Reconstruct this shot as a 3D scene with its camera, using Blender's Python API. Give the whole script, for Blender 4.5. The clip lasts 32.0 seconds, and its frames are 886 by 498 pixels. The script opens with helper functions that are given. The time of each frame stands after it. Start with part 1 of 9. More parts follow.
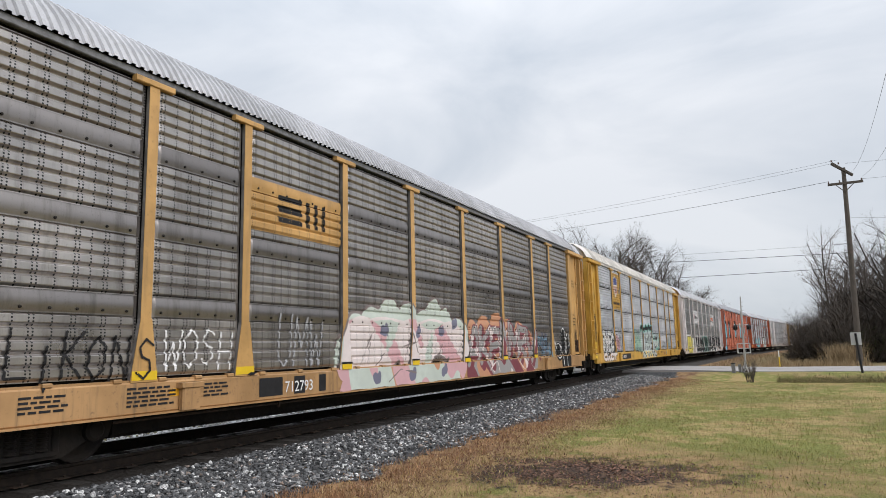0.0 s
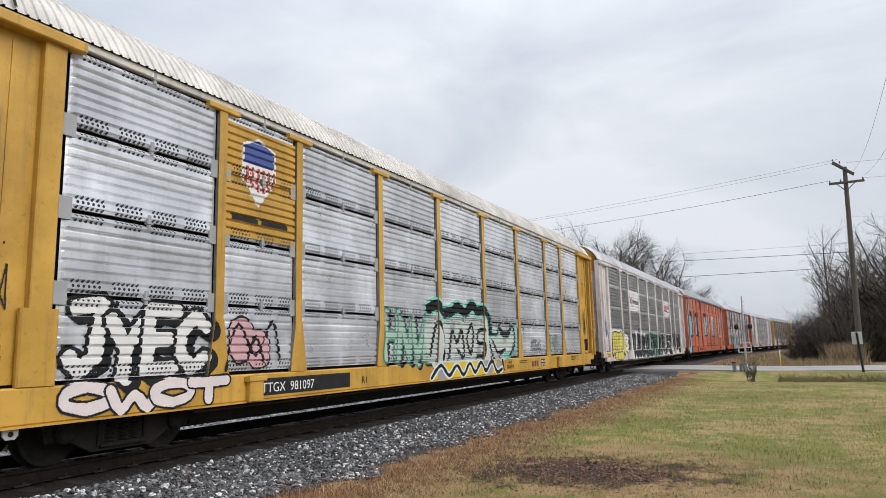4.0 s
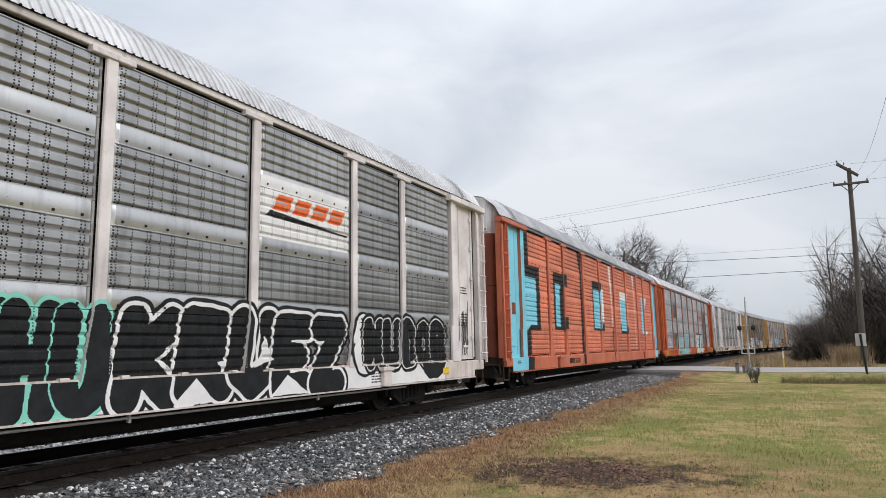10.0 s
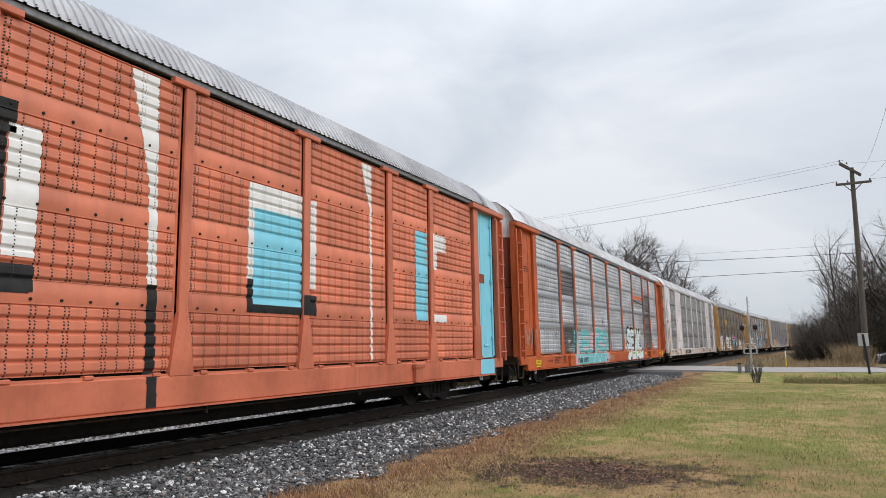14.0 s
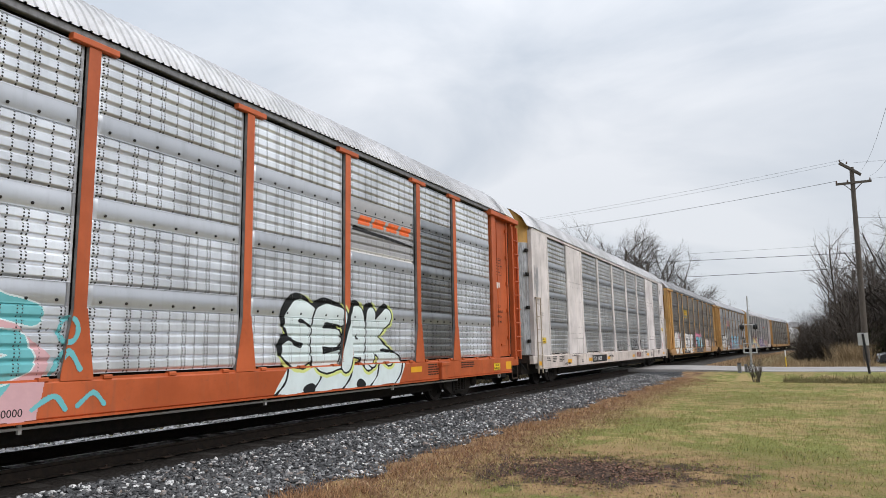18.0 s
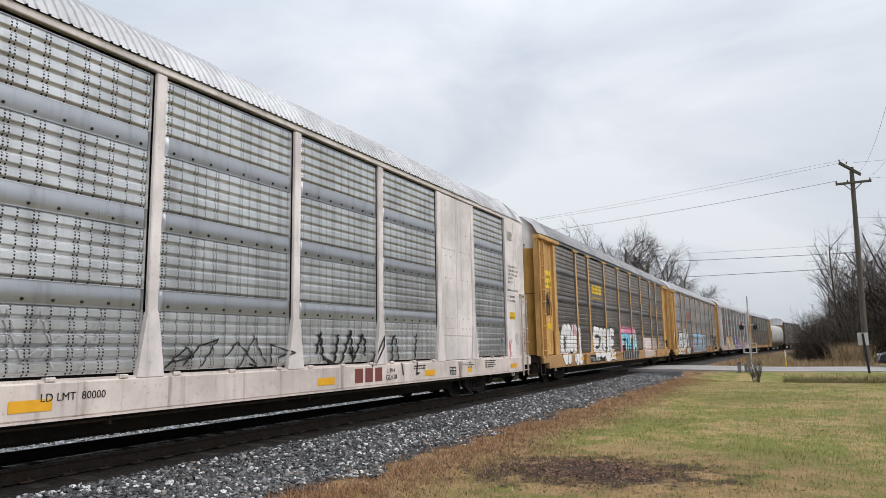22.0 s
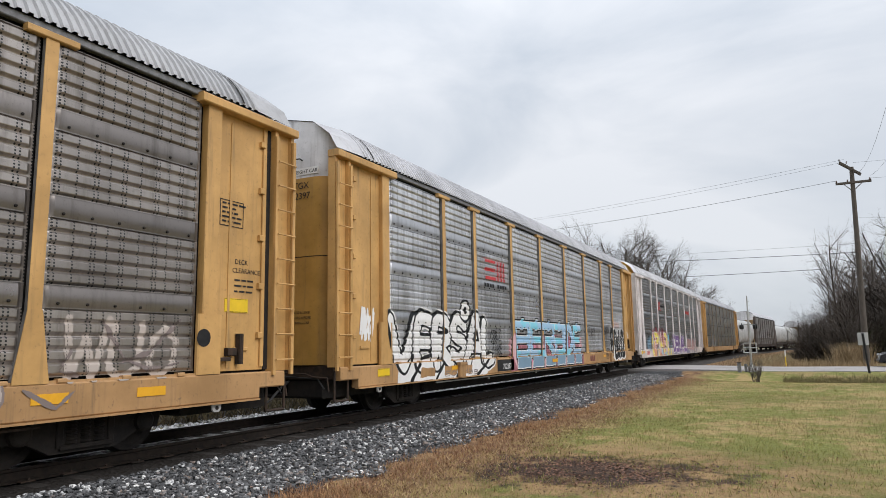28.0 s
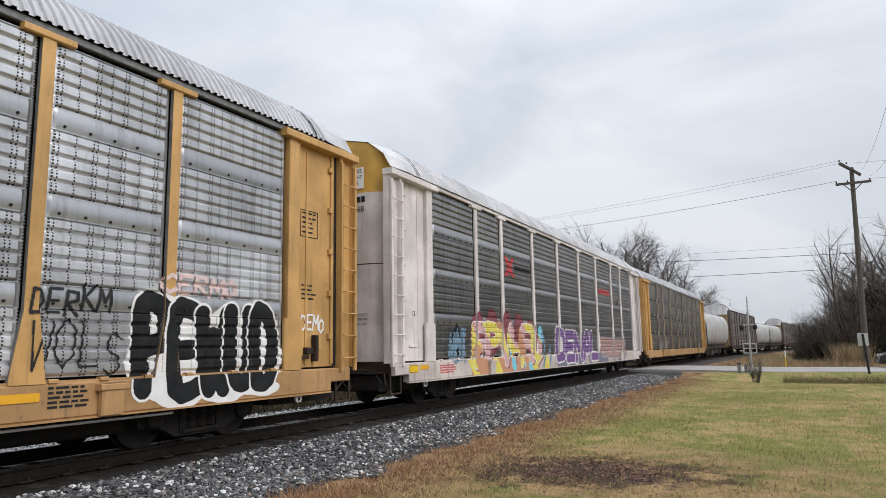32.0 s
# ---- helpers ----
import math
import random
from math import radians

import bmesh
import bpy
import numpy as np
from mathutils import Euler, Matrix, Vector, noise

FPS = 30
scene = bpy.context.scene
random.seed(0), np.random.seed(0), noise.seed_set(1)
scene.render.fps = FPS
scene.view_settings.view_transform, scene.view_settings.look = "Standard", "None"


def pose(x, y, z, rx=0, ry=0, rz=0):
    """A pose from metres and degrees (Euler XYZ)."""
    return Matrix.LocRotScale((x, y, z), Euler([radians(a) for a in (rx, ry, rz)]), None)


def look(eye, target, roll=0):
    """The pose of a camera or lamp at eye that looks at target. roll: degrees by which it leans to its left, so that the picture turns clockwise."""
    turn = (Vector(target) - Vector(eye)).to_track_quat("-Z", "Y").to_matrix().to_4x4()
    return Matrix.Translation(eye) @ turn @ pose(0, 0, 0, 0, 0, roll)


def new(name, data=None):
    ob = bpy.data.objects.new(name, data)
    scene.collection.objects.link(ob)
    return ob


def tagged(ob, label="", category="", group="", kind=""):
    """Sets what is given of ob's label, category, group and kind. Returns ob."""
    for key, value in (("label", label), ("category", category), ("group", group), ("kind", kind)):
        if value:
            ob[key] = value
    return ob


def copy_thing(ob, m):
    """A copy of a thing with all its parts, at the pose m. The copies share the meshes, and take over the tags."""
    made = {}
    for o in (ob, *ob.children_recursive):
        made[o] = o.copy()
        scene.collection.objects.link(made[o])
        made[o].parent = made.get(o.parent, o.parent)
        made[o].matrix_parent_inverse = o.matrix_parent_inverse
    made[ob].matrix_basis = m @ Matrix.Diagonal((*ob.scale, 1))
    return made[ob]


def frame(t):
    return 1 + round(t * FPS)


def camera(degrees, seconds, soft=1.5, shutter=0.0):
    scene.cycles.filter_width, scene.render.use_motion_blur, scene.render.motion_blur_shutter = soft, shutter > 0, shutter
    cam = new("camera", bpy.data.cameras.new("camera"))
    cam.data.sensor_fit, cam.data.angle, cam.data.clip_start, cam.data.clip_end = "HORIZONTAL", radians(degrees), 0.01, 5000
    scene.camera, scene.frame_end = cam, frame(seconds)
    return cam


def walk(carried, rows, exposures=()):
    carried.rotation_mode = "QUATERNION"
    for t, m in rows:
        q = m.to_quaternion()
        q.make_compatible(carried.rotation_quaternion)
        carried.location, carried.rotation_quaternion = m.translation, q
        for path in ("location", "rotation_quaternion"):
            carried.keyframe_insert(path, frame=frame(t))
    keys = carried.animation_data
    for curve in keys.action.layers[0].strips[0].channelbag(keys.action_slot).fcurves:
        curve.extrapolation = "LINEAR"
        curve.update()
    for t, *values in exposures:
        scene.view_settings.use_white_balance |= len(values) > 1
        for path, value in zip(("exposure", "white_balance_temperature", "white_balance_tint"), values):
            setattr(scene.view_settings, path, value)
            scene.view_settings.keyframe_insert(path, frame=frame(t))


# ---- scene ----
# ---------- camera: hand-held on one spot, a slight drift to the left ----------
EYE = Vector((0.0, 0.0, 1.335))


def aim(yaw, pitch, roll):
    a, p = radians(yaw), radians(pitch)
    return look(EYE, EYE + 20 * Vector((-math.sin(a) * math.cos(p), math.cos(a) * math.cos(p), math.sin(p))), roll)


cam = camera(66.31, 32.0, 0.6)
AIMS = [(0.0, 26.522, 8.505, -1.389), (1.0, 26.582, 8.518, -1.389), (2.0, 26.605, 8.442, -1.335), (3.0, 26.599, 8.435, -1.366),
        (7.5, 26.605, 8.433, -1.350), (8.5, 26.684, 8.447, -1.268), (9.5, 26.764, 8.456, -1.250), (10.0, 26.845, 8.437, -1.127),
        (11.0, 26.945, 8.423, -1.045), (12.0, 26.995, 8.426, -1.060), (14.0, 27.016, 8.389, -1.049), (16.5, 27.016, 8.376, -1.046),
        (20.0, 27.003, 8.325, -1.055), (24.0, 27.008, 8.363, -1.059), (28.0, 27.004, 8.329, -1.049), (32.0, 27.001, 8.360, -1.034)]
walk(cam, [(t, aim(a, p, r)) for t, a, p, r in AIMS])

# ---------- overcast daylight ----------
world = bpy.data.worlds.new("overcast_sky")
scene.world = world
world.use_nodes = True
wn, wl = world.node_tree.nodes, world.node_tree.links
wn.clear()


def wnode(kind, **kw):
    n = wn.new(kind)
    for k, v in kw.items():
        n.inputs[k].default_value = v
    return n


w_out, w_bg, w_co = wnode("ShaderNodeOutputWorld"), wnode("ShaderNodeBackground"), wnode("ShaderNodeTexCoord")
sky = wnode("ShaderNodeTexSky")
sky.sky_type, sky.sun_disc, sky.sun_elevation, sky.sun_rotation = "NISHITA", False, radians(39), radians(97)
w_map = wnode("ShaderNodeMapping")
w_map.inputs["Scale"].default_value = (1.0, 1.0, 2.6)
w_noise = wnode("ShaderNodeTexNoise", Scale=1.9, Detail=6.0, Roughness=0.52, Distortion=0.5)
w_ramp = wnode("ShaderNodeValToRGB")
w_ramp.color_ramp.elements[0].position, w_ramp.color_ramp.elements[0].color = 0.34, (0.52, 0.57, 0.64, 1)
w_ramp.color_ramp.elements[1].position, w_ramp.color_ramp.elements[1].color = 0.64, (0.78, 0.80, 0.84, 1)
w_sep = wnode("ShaderNodeSeparateXYZ")
w_grad = wnode("ShaderNodeMapRange")
for k, v in (("From Min", 0.0), ("From Max", 1.0), ("To Min", 0.94), ("To Max", 2.6)):
    w_grad.inputs[k].default_value = v
w_mul = wn.new("ShaderNodeVectorMath")
w_mul.operation = "SCALE"
w_mix = wn.new("ShaderNodeMix")
w_mix.data_type = "RGBA"
w_mix.inputs["Factor"].default_value = 0.012
wl.new(w_co.outputs["Generated"], w_map.inputs["Vector"])
wl.new(w_map.outputs["Vector"], w_noise.inputs["Vector"])
wl.new(w_noise.outputs["Fac"], w_ramp.inputs["Fac"])
wl.new(w_co.outputs["Generated"], w_sep.inputs["Vector"])
w_pow = wn.new("ShaderNodeMath")
w_pow.operation = "POWER"
w_pow.inputs[1].default_value = 2.2
w_up = wn.new("ShaderNodeMath")
w_up.operation = "MAXIMUM"
w_up.inputs[1].default_value = 0.0
wl.new(w_sep.outputs["Z"], w_up.inputs[0])
wl.new(w_up.outputs[0], w_pow.inputs[0])
wl.new(w_pow.outputs[0], w_grad.inputs["Value"])
wl.new(w_ramp.outputs["Color"], w_mul.inputs[0])
wl.new(w_grad.outputs["Result"], w_mul.inputs["Scale"])
wl.new(w_mul.outputs["Vector"], w_mix.inputs["A"])
wl.new(sky.outputs["Color"], w_mix.inputs["B"])
wl.new(w_mix.outputs["Result"], w_bg.inputs["Color"])
w_bg.inputs["Strength"].default_value = 1.0
wl.new(w_bg.outputs["Background"], w_out.inputs["Surface"])

sun = new("sun", bpy.data.lights.new("sun", "SUN"))
sun.data.energy, sun.data.angle, sun.data.color = 1.9, radians(45), (1.0, 0.965, 0.95)
sun.matrix_world = look((33, -4, 27), (0, 0, 0))

# ---------- materials ----------
MATS = {}


def link(nt, a, b):
    nt.links.new(a, b)


def math_node(nt, op, a, b=None, c=None):
    n = nt.nodes.new("ShaderNodeMath")
    n.operation = op
    for i, v in enumerate((a, b, c)):
        if v is None:
            continue
        if isinstance(v, (int, float)):
            n.inputs[i].default_value = v
        else:
            nt.links.new(v, n.inputs[i])
    return n.outputs[0]


def mix_colour(nt, fac, a, b):
    n = nt.nodes.new("ShaderNodeMix")
    n.data_type = "RGBA"
    for s, v in (("Factor", fac), ("A", a), ("B", b)):
        if isinstance(v, (int, float)):
            n.inputs[s].default_value = v
        elif isinstance(v, tuple):
            n.inputs[s].default_value = (*v[:3], 1)
        else:
            nt.links.new(v, n.inputs[s])
    return n.outputs["Result"]


def noise_node(nt, vec, scale, detail=4.0, rough=0.55):
    n = nt.nodes.new("ShaderNodeTexNoise")
    n.inputs["Scale"].default_value, n.inputs["Detail"].default_value, n.inputs["Roughness"].default_value = scale, detail, rough
    nt.links.new(vec, n.inputs["Vector"])
    return n.outputs["Fac"]


def ramp_node(nt, fac, lo, hi):
    n = nt.nodes.new("ShaderNodeMapRange")
    n.interpolation_type = "SMOOTHSTEP"
    n.inputs["From Min"].default_value, n.inputs["From Max"].default_value = lo, hi
    nt.links.new(fac, n.inputs["Value"])
    return n.outputs["Result"]


def coords(nt, scale=(1, 1, 1), shift=True):
    """Object coordinates, moved by each object's own random number."""
    co = nt.nodes.new("ShaderNodeTexCoord").outputs["Object"]
    v = nt.nodes.new("ShaderNodeVectorMath")
    v.operation = "MULTIPLY_ADD"
    nt.links.new(co, v.inputs[0])
    v.inputs[1].default_value = scale
    if shift:
        info = nt.nodes.new("ShaderNodeObjectInfo")
        s = math_node(nt, "MULTIPLY", info.outputs["Random"], 40.0)
        nt.links.new(s, v.inputs[2])
    return co, v.outputs[0]


def start(name):
    m = bpy.data.materials.new(name)
    m.use_nodes = True
    nt = m.node_tree
    b = nt.nodes["Principled BSDF"]
    MATS[name] = m
    return m, nt, b


def surface(name, c1, c2, scale=8.0, rough=0.6, metal=0.0, bump=0.15, dirt=None, dirt_amt=0.5, streak=(1, 1, 1), dirt_scale=0.8, spec=0.5, vary=0.0):
    """Two close tones in a fine grain, a larger layer of dirt or wear, and a fine relief."""
    if name in MATS:
        return MATS[name]
    m, nt, b = start(name)
    _, v = coords(nt, streak)
    n1 = noise_node(nt, v, scale, 6.0, 0.6)
    col = mix_colour(nt, ramp_node(nt, n1, 0.3, 0.7), c1, c2)
    if dirt:
        n2 = noise_node(nt, v, dirt_scale, 5.0, 0.62)
        f = math_node(nt, "MULTIPLY", ramp_node(nt, n2, 0.46, 0.70), dirt_amt)
        col = mix_colour(nt, f, col, dirt)
    if vary:
        info = nt.nodes.new("ShaderNodeObjectInfo")
        hv = nt.nodes.new("ShaderNodeHueSaturation")
        link(nt, math_node(nt, "MULTIPLY_ADD", info.outputs["Random"], vary, 1.0 - vary / 2), hv.inputs["Value"])
        link(nt, col, hv.inputs["Color"])
        col = hv.outputs["Color"]
    link(nt, col, b.inputs["Base Color"])
    link(nt, math_node(nt, "MULTIPLY_ADD", n1, 0.3, rough - 0.15), b.inputs["Roughness"])
    b.inputs["Metallic"].default_value = metal
    b.inputs["Specular IOR Level"].default_value = spec
    if bump:
        bp = nt.nodes.new("ShaderNodeBump")
        bp.inputs["Strength"].default_value, bp.inputs["Distance"].default_value = bump, 0.02
        link(nt, noise_node(nt, v, scale * 3, 5.0), bp.inputs["Height"])
        link(nt, bp.outputs["Normal"], b.inputs["Normal"])
    return m


def paint(name, c, dirty=0.35, rough=0.5, dirt=(0.10, 0.075, 0.05)):
    """Weathered paint on steel: faded patches, run-down streaks of rust and grime."""
    if name in MATS:
        return MATS[name]
    m, nt, b = start(name)
    _, v = coords(nt, (1, 1, 1))
    _, vs = coords(nt, (5.0, 5.0, 0.35))
    fine, big, run = noise_node(nt, v, 14, 6.0, 0.65), noise_node(nt, v, 0.9, 5.0, 0.6), noise_node(nt, vs, 1.4, 6.0, 0.65)
    light = tuple(min(1, x * 1.18 + 0.012) for x in c)
    dark = tuple(x * 0.80 for x in c)
    col = mix_colour(nt, ramp_node(nt, big, 0.3, 0.7), dark, light)
    col = mix_colour(nt, math_node(nt, "MULTIPLY", ramp_node(nt, run, 0.50, 0.78), dirty), col, dirt)
    col = mix_colour(nt, math_node(nt, "MULTIPLY", ramp_node(nt, fine, 0.56, 0.74), dirty * 0.7), col, tuple(x * 0.8 for x in dirt))
    link(nt, col, b.inputs["Base Color"])
    link(nt, math_node(nt, "MULTIPLY_ADD", fine, 0.3, rough - 0.12), b.inputs["Roughness"])
    bp = nt.nodes.new("ShaderNodeBump")
    bp.inputs["Strength"].default_value, bp.inputs["Distance"].default_value = 0.12, 0.01
    link(nt, noise_node(nt, v, 5.0, 4.0), bp.inputs["Height"])
    link(nt, bp.outputs["Normal"], b.inputs["Normal"])
    return m


def panel_steel(name, c, band=None, slots=False, metal=0.55, dirty=0.4, dirt=(0.075, 0.065, 0.055), rough=0.30):
    """Galvanised corrugated side sheet with punched holes in columns (or in clusters along its edges), run-down grime and dull patches."""
    if name in MATS:
        return MATS[name]
    m, nt, b = start(name)
    co, v = coords(nt, (1, 1, 1))
    _, vs = coords(nt, (4.0, 4.0, 0.45))
    sep = nt.nodes.new("ShaderNodeSeparateXYZ")
    link(nt, co, sep.inputs[0])
    y, z = sep.outputs["Y"], sep.outputs["Z"]
    info = nt.nodes.new("ShaderNodeObjectInfo")
    fine, big, run = noise_node(nt, v, 26, 5.0, 0.65), noise_node(nt, v, 1.1, 5.0, 0.6), noise_node(nt, vs, 1.3, 6.0, 0.66)
    light, dark = tuple(min(1, x * 1.15) for x in c), tuple(x * 0.80 for x in c)
    base = mix_colour(nt, ramp_node(nt, big, 0.3, 0.7), dark, light)
    if band:
        base = mix_colour(nt, math_node(nt, "GREATER_THAN", z, 0.80), base, band)
    hv = nt.nodes.new("ShaderNodeHueSaturation")
    link(nt, math_node(nt, "MULTIPLY_ADD", info.outputs["Random"], 0.28, 0.86), hv.inputs["Value"])
    link(nt, base, hv.inputs["Color"])
    col = mix_colour(nt, math_node(nt, "MULTIPLY", ramp_node(nt, run, 0.47, 0.76), dirty), hv.outputs["Color"], dirt)
    col = mix_colour(nt, math_node(nt, "MULTIPLY", ramp_node(nt, fine, 0.55, 0.75), dirty * 0.5), col, tuple(x * 0.7 for x in dirt))
    if slots:
        dy = math_node(nt, "ABSOLUTE", math_node(nt, "SUBTRACT", math_node(nt, "MODULO", y, 0.072), 0.036))
        dz = math_node(nt, "ABSOLUTE", math_node(nt, "SUBTRACT", math_node(nt, "MODULO", z, 0.062), 0.031))
        zone = math_node(nt, "MAXIMUM", math_node(nt, "LESS_THAN", z, 0.186), math_node(nt, "GREATER_THAN", z, 0.868))
        zone = math_node(nt, "MULTIPLY", zone, math_node(nt, "GREATER_THAN", math_node(nt, "MODULO", y, 0.576), 0.144))
        rad = 0.0195
    else:
        a = math_node(nt, "MODULO", y, 0.93)
        dy = 1.0
        for c0 in (0.06, 0.115, 0.34, 0.58, 0.635, 0.80):
            dy = math_node(nt, "MINIMUM", math_node(nt, "ABSOLUTE", math_node(nt, "SUBTRACT", a, c0)), dy)
        dz = math_node(nt, "ABSOLUTE", math_node(nt, "SUBTRACT", math_node(nt, "MODULO", z, 0.040), 0.020))
        zone = math_node(nt, "LESS_THAN", z, 0.81)
        rad = 0.0125
    d = math_node(nt, "SQRT", math_node(nt, "ADD", math_node(nt, "MULTIPLY", dy, dy), math_node(nt, "MULTIPLY", dz, dz)))
    hole = math_node(nt, "MULTIPLY", math_node(nt, "LESS_THAN", d, rad), zone)
    col = mix_colour(nt, hole, col, (0.012, 0.012, 0.013))
    link(nt, col, b.inputs["Base Color"])
    link(nt, math_node(nt, "MULTIPLY", math_node(nt, "SUBTRACT", 1.0, hole), metal), b.inputs["Metallic"])
    link(nt, math_node(nt, "MULTIPLY_ADD", big, 0.24, rough - 0.10), b.inputs["Roughness"])
    bp = nt.nodes.new("ShaderNodeBump")
    bp.inputs["Strength"].default_value, bp.inputs["Distance"].default_value = 0.2, 0.012
    link(nt, math_node(nt, "SUBTRACT", noise_node(nt, v, 4.0, 4.0), math_node(nt, "MULTIPLY", hole, 1.0)), bp.inputs["Height"])
    link(nt, bp.outputs["Normal"], b.inputs["Normal"])
    return m


def plain(name, c, rough=0.6, metal=0.0):
    return surface(name, tuple(x * 0.93 for x in c), tuple(min(1, x * 1.05) for x in c), 6, rough, metal, 0.05, tuple(x * 0.7 for x in c), 0.3, dirt_scale=1.5)


BLACK = surface("grimy_black_steel", (0.007, 0.006, 0.006), (0.020, 0.017, 0.015), 10, 0.8, 0.0, 0.3, (0.04, 0.030, 0.022), 0.4, spec=0.3)
RUSTY = surface("brown_rusty_steel", (0.022, 0.016, 0.012), (0.055, 0.034, 0.023), 9, 0.85, 0.0, 0.3, (0.012, 0.011, 0.010), 0.6, spec=0.3)
RUBBER = surface("black_rubber", (0.012, 0.012, 0.012), (0.025, 0.025, 0.025), 12, 0.7)
DARK_STRIP = surface("grey_eave_steel", (0.13, 0.13, 0.135), (0.23, 0.23, 0.24), 10, 0.55, 0.4)

# ---------- mesh building ----------


class Shape:
    """Collects corners and faces of one mesh."""

    def __init__(self):
        self.v, self.f = [], []

    def add(self, verts, faces):
        o = len(self.v)
        self.v += [tuple(p) for p in verts]
        self.f += [tuple(i + o for i in f) for f in faces]
        return self

    def box(self, x0, x1, y0, y1, z0, z1, b=0.0, axis=None):
        """A block; b chamfers the edges that run along its longest side."""
        lo, hi = (x0, y0, z0), (x1, y1, z1)
        if not b:
            v = [(x, y, z) for x in (x0, x1) for y in (y0, y1) for z in (z0, z1)]
            return self.add(v, [(0, 1, 3, 2), (4, 6, 7, 5), (0, 4, 5, 1), (2, 3, 7, 6), (0, 2, 6, 4), (1, 5, 7, 3)])
        k = max(range(3), key=lambda i: hi[i] - lo[i]) if axis is None else axis
        i, j = (k + 1) % 3, (k + 2) % 3
        a0, a1, c0, c1 = lo[i], hi[i], lo[j], hi[j]
        b = min(b, (a1 - a0) * 0.49, (c1 - c0) * 0.49)
        ring = [(a0 + b, c0), (a1 - b, c0), (a1, c0 + b), (a1, c1 - b), (a1 - b, c1), (a0 + b, c1), (a0, c1 - b), (a0, c0 + b)]
        return self.prism(ring, k, lo[k], hi[k])

    def prism(self, ring, k, s0, s1):
        """The outline ring, in the plane across axis k (in the order k+1, k+2), pushed from s0 to s1."""
        n, v = len(ring), []
        for s in (s0, s1):
            for a, c in ring:
                p = [0, 0, 0]
                p[k], p[(k + 1) % 3], p[(k + 2) % 3] = s, a, c
                v.append(p)
        f = [tuple(range(n))[::-1], tuple(range(n, 2 * n))]
        f += [(i, (i + 1) % n, n + (i + 1) % n, n + i) for i in range(n)]
        return self.add(v, f)

    def tube(self, p0, p1, r, n=8, r1=None):
        p0, p1 = Vector(p0), Vector(p1)
        d = (p1 - p0).normalized()
        a = d.orthogonal().normalized()
        c = d.cross(a)
        r1 = r if r1 is None else r1
        v = [p + q * (a * math.cos(t) + c * math.sin(t)) for p, q in ((p0, r), (p1, r1)) for t in [2 * math.pi * i / n for i in range(n)]]
        f = [(i, (i + 1) % n, n + (i + 1) % n, n + i) for i in range(n)] + [tuple(range(n))[::-1], tuple(range(n, 2 * n))]
        return self.add(v, f)

    def pipe(self, pts, r, n=6):
        for a, c in zip(pts, pts[1:]):
            self.tube(a, c, r, n)
        return self

    def lathe(self, prof, n=24, axis=0, centre=(0, 0, 0)):
        """prof: (along the axis, radius) from one end to the other."""
        v, m = [], len(prof)
        for i in range(n):
            t = 2 * math.pi * i / n
            for s, r in prof:
                p = [0, 0, 0]
                p[axis], p[(axis + 1) % 3], p[(axis + 2) % 3] = s, r * math.cos(t), r * math.sin(t)
                v.append([p[j] + centre[j] for j in range(3)])
        f = [(i * m + j, ((i + 1) % n) * m + j, ((i + 1) % n) * m + j + 1, i * m + j + 1) for i in range(n) for j in range(m - 1)]
        return self.add(v, f)

    def grid(self, rows):
        n = len(rows[0])
        f = [(i * n + j, i * n + j + 1, (i + 1) * n + j + 1, (i + 1) * n + j) for i in range(len(rows) - 1) for j in range(n - 1)]
        return self.add([p for r in rows for p in r], f)

    def mesh(self, name, mat, smooth=False):
        me = bpy.data.meshes.new(name)
        me.from_pydata(self.v, [], self.f)
        me.materials.append(mat)
        if smooth:
            me.polygons.foreach_set("use_smooth", [True] * len(me.polygons))
            me.set_sharp_from_angle(angle=radians(35))
        me.update()
        return me


def place(name, me, parent=None, loc=(0, 0, 0), label="", rot=None, category="", group="", kind=""):
    ob = new(name, me)
    ob.location = loc
    if rot:
        ob.rotation_euler = rot
    if parent:
        ob.parent = parent
    return tagged(ob, label, category, group, kind)


def part(name, shape, mat, parent, label="", loc=(0, 0, 0), smooth=False):
    return place(name, shape.mesh(name, mat, smooth), parent, loc, label)


KEPT = {}


def shared(key, make, mat, smooth=False):
    """One mesh for all alike pieces of one material."""
    k = (key, mat.name)
    if k not in KEPT:
        KEPT[k] = make().mesh(key if isinstance(key, str) else key[0], mat, smooth)
    return KEPT[k]


def thing(name, label, category, loc=(0, 0, 0), group="", kind=""):
    ob = new(name)
    ob.location = loc
    return tagged(ob, label, category, group, kind)
# ---------- ground, track bed, road ----------
TRACK_X = -9.25      # middle of the track
ROAD_Y0, ROAD_Y1 = 39.3, 46.6


def ease(a, b, t):
    t = min(1.0, max(0.0, (t - a) / (b - a)))
    return t * t * (3 - 2 * t)


BEND_Y, BEND_R = 38.0, 1100.0      # past the road the line bends gently to the east


def bend(y):
    return max(0.0, y - BEND_Y) ** 2 / (2 * BEND_R)


